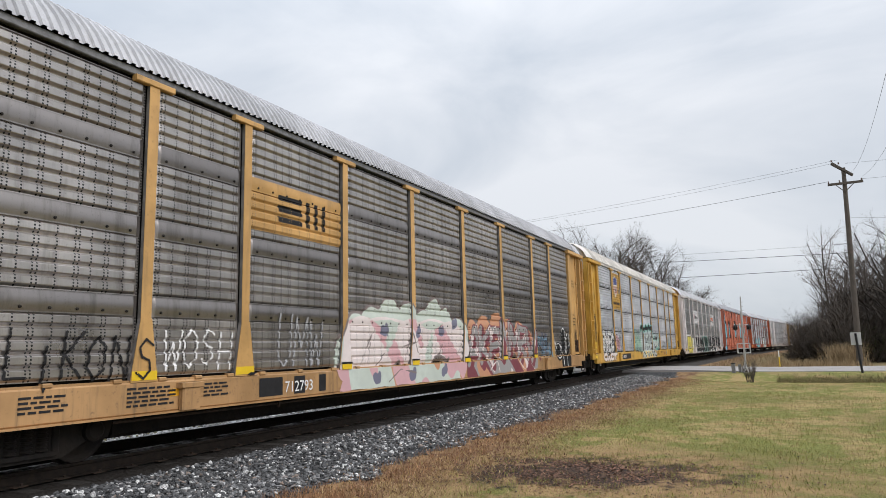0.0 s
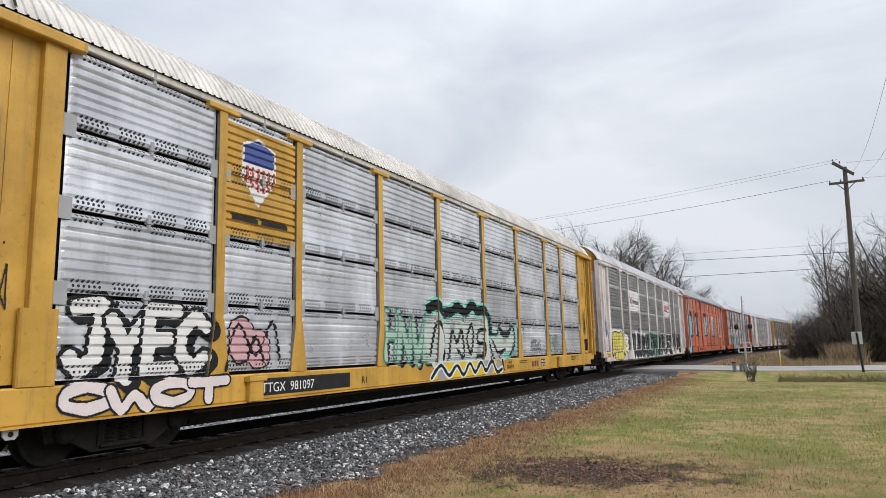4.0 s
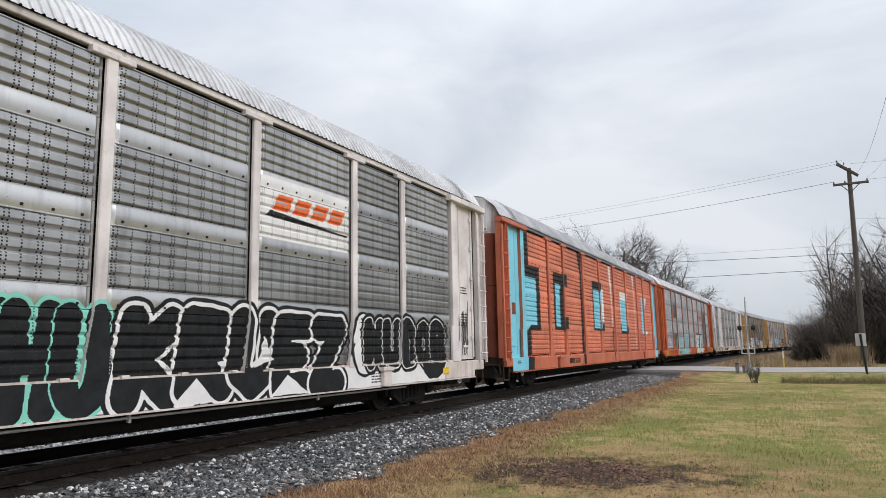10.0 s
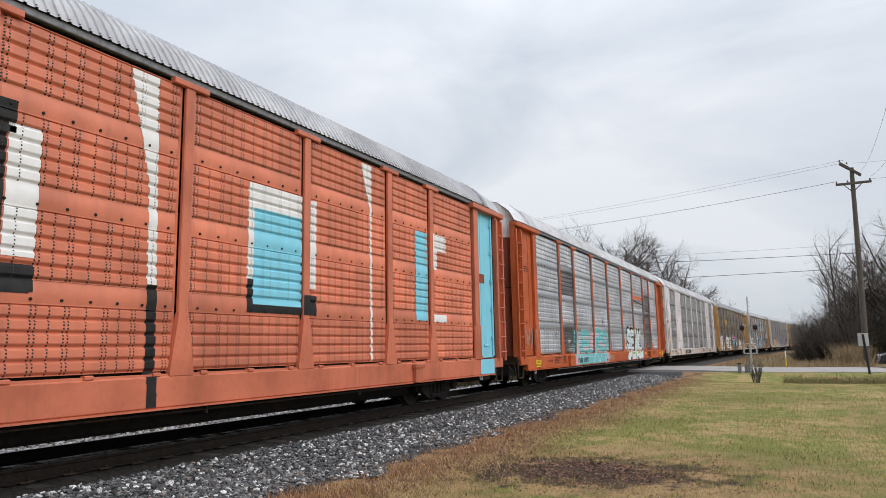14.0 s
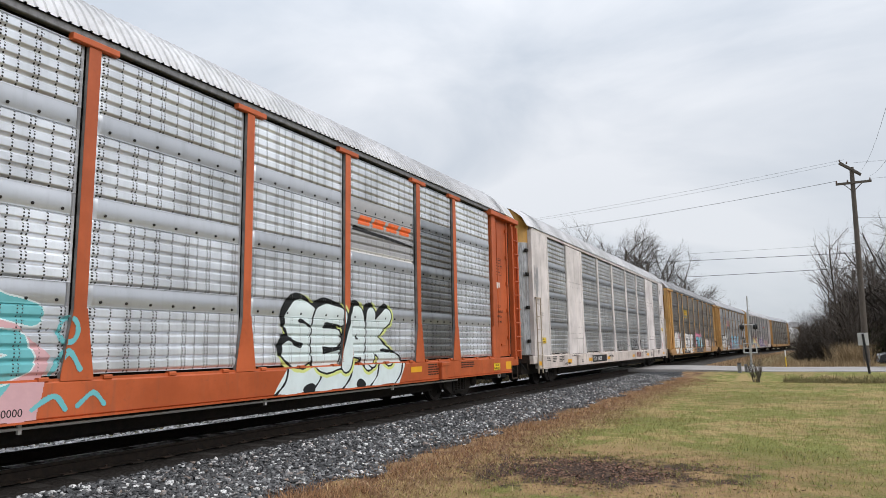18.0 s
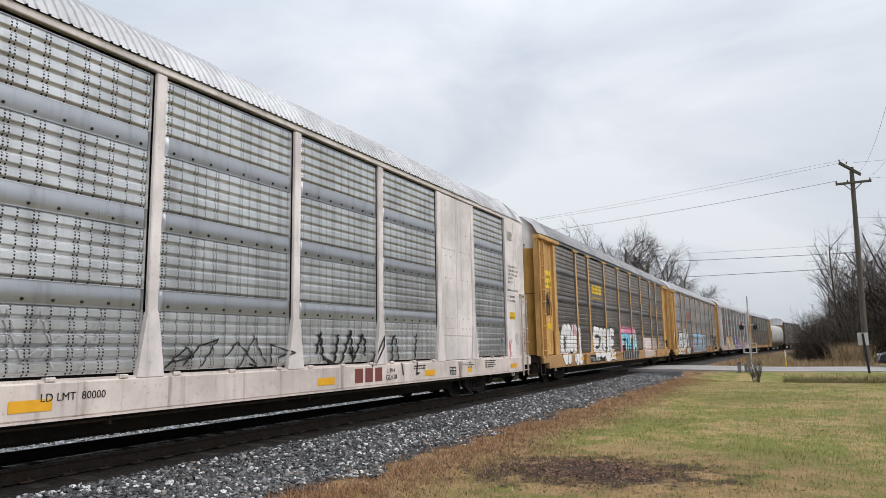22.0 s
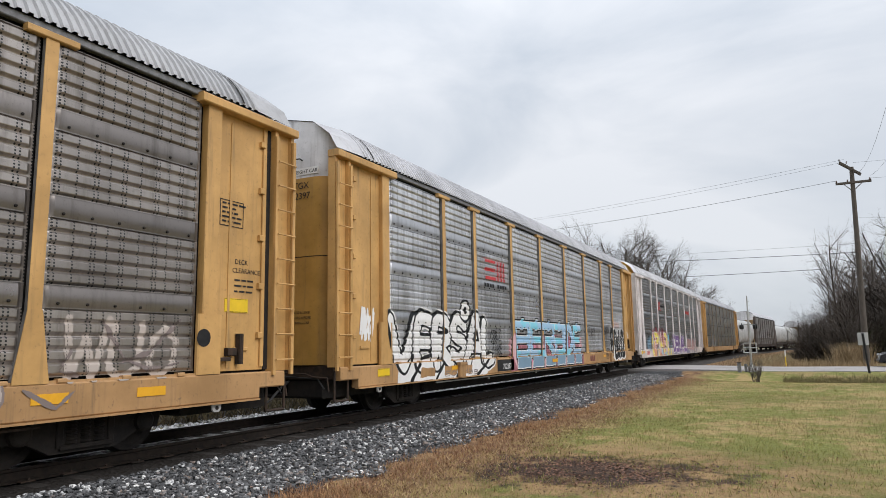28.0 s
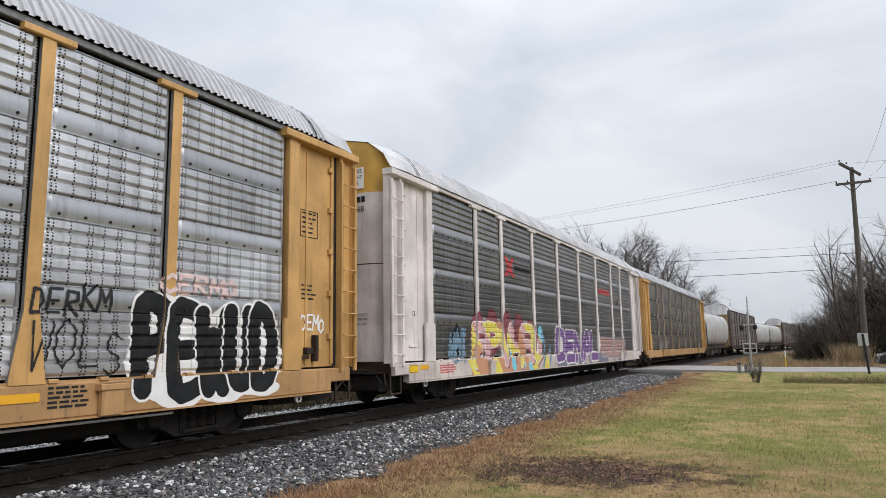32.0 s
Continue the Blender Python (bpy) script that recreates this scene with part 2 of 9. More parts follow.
def ground_z(x, y):
    """Lawn, ballast shoulder, the ditch before the road and the road's low bank."""
    x -= bend(y)
    d = abs(x - TRACK_X)
    z = -0.36 + 0.05 * noise.noise((x * 0.25, y * 0.25, 0)) + 0.018 * noise.noise((x * 1.3, y * 1.3, 4))
    bank = ease(ROAD_Y0 - 2.6, ROAD_Y0 - 0.3, y) * (1 - ease(ROAD_Y1 + 0.3, ROAD_Y1 + 3, y))
    if x > TRACK_X:
        z -= 0.16 * ease(32.5, 34.5, y) * (1 - ease(35.8, 37.6, y)) * ease(-5.2, -2.0, x)
    z = z * (1 - bank) + bank * (-0.14 - 0.035 * ease(4, 14, d))
    if y < ROAD_Y0 - 0.5 or y > ROAD_Y1 + 0.5:
        d = d if y < ROAD_Y0 else d * 1.45
        top = -0.20 if d < 1.5 else -0.20 - 0.16 * ease(1.5, 3.85, d)
        k = ease(4.05, 3.55, d) if d > 3.55 else 1.0
        k = 1 - ease(3.5, 4.0, d)
        z = z * (1 - k) + k * (top + 0.012 * noise.noise((x * 6, y * 6, 9)))
    else:
        z = min(z, -0.14)
    return z


def spread(steps):
    out = []
    for a, b, s in steps:
        n = max(1, round((b - a) / s))
        out += [a + (b - a) * i / n for i in range(n)]
    return out + [steps[-1][1]]


def ground_material():
    m, nt, b = start("lawn_ballast_and_earth")
    co = nt.nodes.new("ShaderNodeTexCoord").outputs["Object"]
    sep = nt.nodes.new("ShaderNodeSeparateXYZ")
    link(nt, co, sep.inputs[0])
    y = sep.outputs["Y"]
    past = math_node(nt, "MAXIMUM", math_node(nt, "SUBTRACT", y, BEND_Y), 0.0)
    x = math_node(nt, "SUBTRACT", sep.outputs["X"], math_node(nt, "DIVIDE", math_node(nt, "MULTIPLY", past, past), 2 * BEND_R))
    wide, mid, fine = noise_node(nt, co, 0.45, 5, 0.6), noise_node(nt, co, 2.2, 5, 0.6), noise_node(nt, co, 30, 4, 0.6)
    green = mix_colour(nt, ramp_node(nt, fine, 0.3, 0.7), (0.090, 0.104, 0.024), (0.255, 0.25, 0.075))
    straw = mix_colour(nt, ramp_node(nt, fine, 0.3, 0.7), (0.22, 0.15, 0.065), (0.46, 0.34, 0.165))
    patchy = ramp_node(nt, math_node(nt, "ADD", math_node(nt, "MULTIPLY", wide, 0.5), math_node(nt, "MULTIPLY", mid, 0.5)), 0.455, 0.55)
    lawn = mix_colour(nt, math_node(nt, "MULTIPLY", patchy, 0.85), green, straw)
    broad = noise_node(nt, co, 0.16, 4, 0.6)
    lawn = mix_colour(nt, math_node(nt, "MULTIPLY", ramp_node(nt, broad, 0.45, 0.62), 0.55), lawn, mix_colour(nt, fine, (0.075, 0.072, 0.022), (0.20, 0.175, 0.055)))
    speck = noise_node(nt, co, 7.5, 6, 0.7)
    lawn = mix_colour(nt, math_node(nt, "MULTIPLY", ramp_node(nt, speck, 0.55, 0.72), 0.45), lawn, (0.060, 0.045, 0.020))
    beyond = ramp_node(nt, y, 46.6, 47.4)
    lawn = mix_colour(nt, math_node(nt, "MULTIPLY", beyond, 0.85), lawn, mix_colour(nt, mid, (0.10, 0.075, 0.040), (0.27, 0.20, 0.10)))
    # ground behind the track painted near black, for the darkness beneath the cars
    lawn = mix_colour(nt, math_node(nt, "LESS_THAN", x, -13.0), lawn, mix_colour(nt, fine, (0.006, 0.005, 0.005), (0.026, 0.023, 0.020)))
    lawn = mix_colour(nt, math_node(nt, "LESS_THAN", math_node(nt, "ADD", x, mid), -18.0), lawn, mix_colour(nt, fine, (0.10, 0.095, 0.055), (0.26, 0.24, 0.15)))
    # dry verge along the ballast
    edge = math_node(nt, "ADD", x, math_node(nt, "MULTIPLY", math_node(nt, "SUBTRACT", mid, 0.5), 2.8))
    verge = math_node(nt, "SUBTRACT", 1.0, ramp_node(nt, edge, -4.9, -3.7))
    verge = math_node(nt, "MULTIPLY", verge, math_node(nt, "GREATER_THAN", x, TRACK_X))
    red_straw = mix_colour(nt, ramp_node(nt, mid, 0.35, 0.65), (0.13, 0.070, 0.040), (0.30, 0.19, 0.095))
    lawn = mix_colour(nt, verge, lawn, red_straw)
    # fallen leaves in a hollow of the lawn
    px = math_node(nt, "DIVIDE", math_node(nt, "ADD", x, 2.75), 1.75)
    py = math_node(nt, "DIVIDE", math_node(nt, "SUBTRACT", y, 9.5), 1.20)
    rr = math_node(nt, "ADD", math_node(nt, "MULTIPLY", px, px), math_node(nt, "MULTIPLY", py, py))
    rr = math_node(nt, "ADD", rr, math_node(nt, "MULTIPLY", math_node(nt, "SUBTRACT", mid, 0.5), 5.0))
    leaf = math_node(nt, "SUBTRACT", 1.0, ramp_node(nt, rr, 0.45, 1.35))
    leaves = mix_colour(nt, ramp_node(nt, fine, 0.35, 0.65), (0.016, 0.012, 0.009), (0.10, 0.060, 0.042))
    bare = math_node(nt, "MULTIPLY", math_node(nt, "SUBTRACT", 1.0, ramp_node(nt, rr, 1.2, 6.5)), ramp_node(nt, mid, 0.34, 0.56))
    lawn = mix_colour(nt, math_node(nt, "MULTIPLY", bare, 0.8), lawn, red_straw)
    lawn = mix_colour(nt, leaf, lawn, leaves)
    # track bed
    d = math_node(nt, "ABSOLUTE", math_node(nt, "SUBTRACT", x, TRACK_X))
    d = math_node(nt, "MULTIPLY", d, math_node(nt, "MULTIPLY_ADD", beyond, 0.45, 1.0))
    d = math_node(nt, "MULTIPLY", d, math_node(nt, "MULTIPLY_ADD", math_node(nt, "LESS_THAN", x, TRACK_X), 0.14, 1.0))
    vor = nt.nodes.new("ShaderNodeTexVoronoi")
    vor.inputs["Scale"].default_value = 17
    link(nt, co, vor.inputs["Vector"])
    stone = mix_colour(nt, vor.outputs["Color"], (0.010, 0.010, 0.011), (0.10, 0.102, 0.105))
    # ballast darkens towards the near rail: grease, with the train's shade painted in
    grease_and_shade = math_node(nt, "SUBTRACT", 1.0, ramp_node(nt, math_node(nt, "ADD", math_node(nt, "SUBTRACT", x, TRACK_X), math_node(nt, "MULTIPLY", mid, 0.25)), 1.45, 2.0))
    stone = mix_colour(nt, math_node(nt, "MULTIPLY", grease_and_shade, 0.85), stone, (0.022, 0.017, 0.013))
    pale = mix_colour(nt, vor.outputs["Color"], (0.05, 0.05, 0.05), (0.55, 0.55, 0.56))
    # near-black strip inside the near rail: shade under the train, painted in
    shade_strip = ramp_node(nt, math_node(nt, "ADD", x, math_node(nt, "MULTIPLY", mid, 0.12)), -9.50, -9.36)
    shade_strip = math_node(nt, "MULTIPLY", shade_strip, math_node(nt, "LESS_THAN", x, -8.45))
    # ballast from x -8.6 westwards is painted paler than the near shoulder
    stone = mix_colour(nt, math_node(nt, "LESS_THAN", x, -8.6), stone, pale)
    stone = mix_colour(nt, shade_strip, stone, (0.008, 0.007, 0.006))
    stone = mix_colour(nt, math_node(nt, "MULTIPLY", beyond, 0.8), stone, (0.07, 0.062, 0.055))
    bed = math_node(nt, "SUBTRACT", 1.0, ramp_node(nt, math_node(nt, "ADD", d, math_node(nt, "MULTIPLY", math_node(nt, "SUBTRACT", mid, 0.5), 0.7)), 3.70, 3.86))
    col = mix_colour(nt, bed, lawn, stone)
    link(nt, col, b.inputs["Base Color"])
    b.inputs["Roughness"].default_value = 0.95
    b.inputs["Specular IOR Level"].default_value = 0.2
    bp = nt.nodes.new("ShaderNodeBump")
    bp.inputs["Strength"].default_value, bp.inputs["Distance"].default_value = 0.7, 0.05
    h = mix_colour(nt, bed, fine, vor.outputs["Distance"])
    link(nt, h, bp.inputs["Height"])
    link(nt, bp.outputs["Normal"], b.inputs["Normal"])
    return m


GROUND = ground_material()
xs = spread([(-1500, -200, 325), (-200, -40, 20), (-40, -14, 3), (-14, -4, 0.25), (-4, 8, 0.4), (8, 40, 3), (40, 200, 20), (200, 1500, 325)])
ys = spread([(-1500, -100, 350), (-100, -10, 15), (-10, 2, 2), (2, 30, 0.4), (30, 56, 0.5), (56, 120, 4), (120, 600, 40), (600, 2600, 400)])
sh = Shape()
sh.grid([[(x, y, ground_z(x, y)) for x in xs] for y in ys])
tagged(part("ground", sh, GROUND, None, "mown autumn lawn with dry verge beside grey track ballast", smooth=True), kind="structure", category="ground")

ASPHALT = surface("worn_pale_asphalt", (0.24, 0.225, 0.215), (0.36, 0.34, 0.33), 30, 0.9, 0, 0.4, (0.16, 0.15, 0.145), 0.5, dirt_scale=0.5)
sh = Shape()
rx = spread([(-260, -20, 12), (-20, 20, 1.0), (20, 260, 12)])
sh.grid([[(x, y, 0.0 + (-0.015 if abs(x - TRACK_X) < 2.6 else -0.015 - 0.11 * ease(2.6, 9, abs(x - TRACK_X)) - 0.0004 * abs(y - 43) ** 2 * 3 * ease(2.6, 9, abs(x - TRACK_X)))) for x in rx] for y in
         [ROAD_Y0 + (ROAD_Y1 - ROAD_Y0) * i / 8 for i in range(9)]])
sh.grid([[(x, ROAD_Y0, -0.3) for x in rx], [(x, ROAD_Y0, 0.0 + (-0.015 if abs(x - TRACK_X) < 2.6 else -0.015 - 0.11 * ease(2.6, 9, abs(x - TRACK_X)) - 0.0164 * ease(2.6, 9, abs(x - TRACK_X)))) for x in rx]])
tagged(part("road", sh, ASPHALT, None, "worn pale asphalt road over the level crossing", smooth=True), kind="structure", category="road")

# rails on sleepers
RAIL = surface("dark_brown_rail_steel", (0.009, 0.007, 0.006), (0.022, 0.016, 0.012), 12, 0.85, 0.0, 0.25, spec=0.2)
RAILTOP = surface("worn_dark_rail_head", (0.055, 0.05, 0.048), (0.10, 0.095, 0.09), 6, 0.4, 0.7, 0.05, streak=(8, 0.3, 8))
WOOD_TIE = surface("tarred_timber", (0.014, 0.012, 0.010), (0.040, 0.032, 0.026), 6, 0.95, 0, 0.5, (0.06, 0.055, 0.05), 0.4, streak=(0.6, 6, 6))
PROFILE = [(-0.070, -0.175), (0.070, -0.175), (0.070, -0.160), (0.016, -0.140), (0.010, -0.050), (0.036, -0.036), (0.036, -0.004), (0.030, 0.0),
           (-0.030, 0.0), (-0.036, -0.004), (-0.036, -0.036), (-0.010, -0.050), (-0.016, -0.140), (-0.070, -0.160)]
track = thing("railway_track", "dark brown steel rails on tarred timber sleepers in grey ballast", "railway track", (TRACK_X, 0, 0), kind="structure")
for side in (-0.755, 0.755):
    sh = Shape()
    run = [-60.0, 0.0, 20.0] + [38.0 + 6 * i for i in range(62)]
    sh.grid([[(x + bend(y), y, z) for x, z in PROFILE + PROFILE[:1]] for y in run])
    r = part("rail", sh, RAIL, track, loc=(side, 0, 0))
    sh = Shape()
    sh.grid([[(x + bend(y), y, 0.002) for x in (-0.022, 0.022)] for y in run])
    part("running_surface", sh, RAILTOP, r, "narrow worn strip on top of the rail")
tie = shared("sleeper", lambda: Shape().box(-1.3, 1.3, -0.115, 0.115, -0.34, -0.172, 0.012), WOOD_TIE)
plate = shared("tie_plate", lambda: Shape().box(-0.14, 0.14, -0.09, 0.09, -0.174, -0.158, 0.004).box(-0.10, -0.075, -0.05, -0.02, -0.16, -0.135).box(0.075, 0.10, 0.02, 0.05, -0.16, -0.135), RUSTY)
for i in range(150):
    y = -2 + i * 0.52 + random.uniform(-0.02, 0.02)
    if ROAD_Y0 - 0.2 < y < ROAD_Y1 + 0.2:
        continue
    s = place("sleeper", tie, track, (bend(y) + random.uniform(-0.02, 0.02), y, random.uniform(-0.040, -0.020)), rot=(0, 0, random.uniform(-0.01, 0.01)))
    if 3 < y < 32:
        place("tie_plate", plate, s, (0.755, 0, 0.028))


def scatter(name, n, spots, size, mat, label, flat=0.7):
    """Many small uneven stones as one mesh."""
    g = (1 + 5 ** 0.5) / 2
    ico = np.array([(-1, g, 0), (1, g, 0), (-1, -g, 0), (1, -g, 0), (0, -1, g), (0, 1, g), (0, -1, -g), (0, 1, -g), (g, 0, -1), (g, 0, 1), (-g, 0, -1), (-g, 0, 1)]) / 1.9
    tri = np.array([(0, 11, 5), (0, 5, 1), (0, 1, 7), (0, 7, 10), (0, 10, 11), (1, 5, 9), (5, 11, 4), (11, 10, 2), (10, 7, 6), (7, 1, 8),
                    (3, 9, 4), (3, 4, 2), (3, 2, 6), (3, 6, 8), (3, 8, 9), (4, 9, 5), (2, 4, 11), (6, 2, 10), (8, 6, 7), (9, 8, 1)])
    rng = np.random.default_rng(5)
    pos = np.array([spots(rng) for _ in range(n)])
    v = ico[None] * rng.uniform(0.55, 1.40, (n, 12, 1))
    v = v * (rng.uniform(0.55, 1.35, (n, 1, 3)) * (1, 1, flat)) * (size * rng.uniform(0.55, 1.35, (n, 1, 1)))
    a = rng.uniform(0, 6.28, n)
    c, s = np.cos(a)[:, None], np.sin(a)[:, None]
    v = np.stack([v[..., 0] * c - v[..., 1] * s, v[..., 0] * s + v[..., 1] * c, v[..., 2]], -1) + pos[:, None]
    f = (tri[None] + 12 * np.arange(n)[:, None, None]).reshape(-1, 3)
    me = bpy.data.meshes.new(name)
    me.from_pydata(v.reshape(-1, 3).tolist(), [], f.tolist())
    me.materials.append(mat)
    return place(name, me, None, label=label, category="ballast", kind="stuff")


def stone_material():
    m, nt, b = start("crushed_grey_stone")
    geo = nt.nodes.new("ShaderNodeNewGeometry")
    rp = nt.nodes.new("ShaderNodeValToRGB")
    e = rp.color_ramp.elements
    e[0].color, e[1].color = (0.014, 0.015, 0.017, 1), (0.85, 0.84, 0.82, 1)
    for p, c in ((0.34, (0.036, 0.037, 0.039, 1)), (0.62, (0.095, 0.096, 0.100, 1)), (0.80, (0.24, 0.24, 0.242, 1)), (0.86, (0.24, 0.165, 0.12, 1)), (0.88, (0.45, 0.45, 0.45, 1))):
        e.new(p).color = c
    link(nt, geo.outputs["Random Per Island"], rp.inputs["Fac"])
    co = nt.nodes.new("ShaderNodeTexCoord").outputs["Object"]
    n = noise_node(nt, co, 60, 4)
    link(nt, mix_colour(nt, ramp_node(nt, n, 0.35, 0.75), rp.outputs["Color"], (0.11, 0.11, 0.11)), b.inputs["Base Color"])
    b.inputs["Roughness"].default_value = 0.88
    return m


STONE = stone_material()


def ballast_spot(rng):
    y = 3.5 + 34.0 * rng.random() ** 1.35
    x = rng.uniform(-7.62, -5.15) if rng.random() < 0.93 else rng.uniform(-5.5, -4.9)
    if x > -5.55 + 0.28 * math.sin(y * 1.7) + 0.2 * math.sin(y * 4.1):
        x -= 0.8
    return x, y, ground_z(x, y) + rng.uniform(-0.016, 0.036)


scatter("track_ballast", 40000, ballast_spot, 0.030, STONE, "loose crushed grey stone ballast on the track shoulder")


def pale_stone():
    m, nt, b = start("pale_crushed_stone")
    geo = nt.nodes.new("ShaderNodeNewGeometry")
    link(nt, mix_colour(nt, geo.outputs["Random Per Island"], (0.05, 0.05, 0.05), (0.80, 0.80, 0.81)), b.inputs["Base Color"])
    b.inputs["Roughness"].default_value = 0.9
    return m


def far_ballast(rng):
    x, y = rng.uniform(-13.2, -10.75), 1 + 50 * rng.random() ** 1.4
    return x, y, ground_z(x, y) + rng.uniform(-0.012, 0.03)


scatter("track_ballast", 13000, far_ballast, 0.040, pale_stone(), "loose crushed stone ballast behind the track")


# grass blades on the lawn
def grass_material():
    m, nt, b = start("autumn_grass_blades")
    geo = nt.nodes.new("ShaderNodeNewGeometry")
    co = nt.nodes.new("ShaderNodeTexCoord").outputs["Object"]
    sep = nt.nodes.new("ShaderNodeSeparateXYZ")
    link(nt, co, sep.inputs[0])
    wide, mid = noise_node(nt, co, 0.45, 5, 0.6), noise_node(nt, co, 2.2, 5, 0.6)
    patchy = ramp_node(nt, math_node(nt, "ADD", math_node(nt, "MULTIPLY", wide, 0.5), math_node(nt, "MULTIPLY", mid, 0.5)), 0.455, 0.56)
    edge = math_node(nt, "ADD", sep.outputs["X"], math_node(nt, "MULTIPLY", math_node(nt, "SUBTRACT", mid, 0.5), 2.8))
    verge = math_node(nt, "SUBTRACT", 1.0, ramp_node(nt, edge, -4.9, -3.7))
    rnd = geo.outputs["Random Per Island"]
    green = mix_colour(nt, rnd, (0.072, 0.086, 0.018), (0.35, 0.335, 0.105))
    dry = mix_colour(nt, rnd, (0.20, 0.13, 0.055), (0.60, 0.46, 0.25))
    red = mix_colour(nt, rnd, (0.10, 0.045, 0.026), (0.46, 0.26, 0.13))
    f = math_node(nt, "GREATER_THAN", math_node(nt, "MULTIPLY_ADD", patchy, 0.55, 0.12), rnd)
    tuft = mix_colour(nt, f, green, dry)
    tuft = mix_colour(nt, math_node(nt, "MULTIPLY", ramp_node(nt, noise_node(nt, co, 5.0, 6, 0.72), 0.52, 0.66), 0.7), tuft, mix_colour(nt, rnd, (0.030, 0.026, 0.010), (0.15, 0.12, 0.045)))
    tuft = mix_colour(nt, math_node(nt, "MULTIPLY", ramp_node(nt, noise_node(nt, co, 9.0, 5, 0.7), 0.58, 0.68), 0.75), tuft, mix_colour(nt, rnd, (0.30, 0.24, 0.11), (0.62, 0.52, 0.30)))
    col = mix_colour(nt, verge, tuft, red)
    link(nt, col, b.inputs["Base Color"])
    b.inputs["Roughness"].default_value = 0.8
    b.inputs["Specular IOR Level"].default_value = 0.25
    return m


GRASS = grass_material()


def blades(name, n, spot, height, width, mat, label, category, lean=0.5):
    rng = np.random.default_rng(8)
    p = np.array([spot(rng) for _ in range(n)])
    h = height * rng.uniform(0.45, 1.3, n) * p[:, 3]
    a, b = rng.uniform(0, 6.283, n), rng.uniform(0, 6.283, n)
    w = width * rng.uniform(0.6, 1.4, n)
    dx, dy = np.cos(a) * w / 2, np.sin(a) * w / 2
    l = h * rng.uniform(0.1, lean * 2, n)
    base = p[:, :3]
    v = np.empty((n, 3, 3))
    v[:, 0] = base + np.stack([dx, dy, 0 * h], 1)
    v[:, 1] = base - np.stack([dx, dy, 0 * h], 1)
    v[:, 2] = base + np.stack([np.cos(b) * l, np.sin(b) * l, h], 1)
    me = bpy.data.meshes.new(name)
    me.vertices.add(3 * n)
    me.vertices.foreach_set("co", v.ravel())
    me.loops.add(3 * n)
    me.loops.foreach_set("vertex_index", np.arange(3 * n))
    me.polygons.add(n)
    me.polygons.foreach_set("loop_start", np.arange(0, 3 * n, 3))
    me.materials.append(mat)
    me.update(calc_edges=True)
    return place(name, me, None, label=label, category=category, kind="stuff")


def lawn_spot(rng):
    while True:
        y = 5.2 + 31.0 * rng.random() ** 1.8
        x = rng.uniform(-5.6, 0.42 * y + 1.5)
        if x < -0.98 * y * 0.9:
            continue
        leafy = ((x + 2.75) / 1.75) ** 2 + ((y - 9.5) / 1.2) ** 2 + 1.2 * noise.noise((x * 1.3, y * 1.3, 7))
        if leafy < 1 and rng.random() < 0.95 * (1.1 - leafy):
            continue
        if 1 < leafy < 5 and rng.random() < 0.45:
            continue
        if x < -5.1 and rng.random() < 0.5:
            continue
        return x, y, ground_z(x, y) - 0.004, (1.0 + 1.1 * ease(-4.3, -5.0, x) if x < -4.3 else 1.0) * (0.8 + 0.5 * noise.noise((x, y, 2)))


blades("lawn_grass", 170000, lawn_spot, 0.060, 0.009, GRASS, "short mown grass, green with straw-coloured patches", "grass")


def verge_spot(rng):
    y = 5.0 + 31.0 * rng.random() ** 1.7
    x = -4.55 + 0.55 * rng.normal() + 0.25 * math.sin(y * 1.3)
    return x, y, ground_z(x, y) - 0.004, 0.6 + 0.9 * rng.random()


def verge_material():
    m, nt, b = start("dry_reddish_verge_grass")
    geo = nt.nodes.new("ShaderNodeNewGeometry")
    rp = nt.nodes.new("ShaderNodeValToRGB")
    e = rp.color_ramp.elements
    e[0].color, e[1].color = (0.07, 0.035, 0.022, 1), (0.62, 0.48, 0.30, 1)
    for p, c in ((0.35, (0.22, 0.12, 0.075, 1)), (0.65, (0.40, 0.25, 0.16, 1)), (0.85, (0.30, 0.24, 0.08, 1))):
        e.new(p).color = c
    link(nt, geo.outputs["Random Per Island"], rp.inputs["Fac"])
    link(nt, rp.outputs["Color"], b.inputs["Base Color"])
    b.inputs["Roughness"].default_value, b.inputs["Specular IOR Level"].default_value = 0.85, 0.2
    return m


blades("verge_grass", 34000, verge_spot, 0.042, 0.012, verge_material(), "matted reddish dry grass along the ballast edge", "grass", 1.1)


def leaf_litter(rng):
    while True:
        x, y = rng.normal(-2.45, 0.85), rng.normal(9.5, 0.65)
        if noise.noise((x * 1.1, y * 1.1, 3)) < -0.15 and rng.random() < 0.7:
            continue
        if rng.random() < 0.22:
            x, y = rng.normal(-4.5, 0.45), 6 + 22 * rng.random() ** 1.3
        elif rng.random() < 0.2:
            x, y = rng.uniform(-5.2, 5), rng.uniform(6, 22)
        return x, y, ground_z(x, y) + 0.006


def leaf_material():
    m, nt, b = start("fallen_brown_leaves")
    geo = nt.nodes.new("ShaderNodeNewGeometry")
    link(nt, mix_colour(nt, geo.outputs["Random Per Island"], (0.022, 0.014, 0.010), (0.25, 0.125, 0.075)), b.inputs["Base Color"])
    b.inputs["Roughness"].default_value = 0.75
    return m


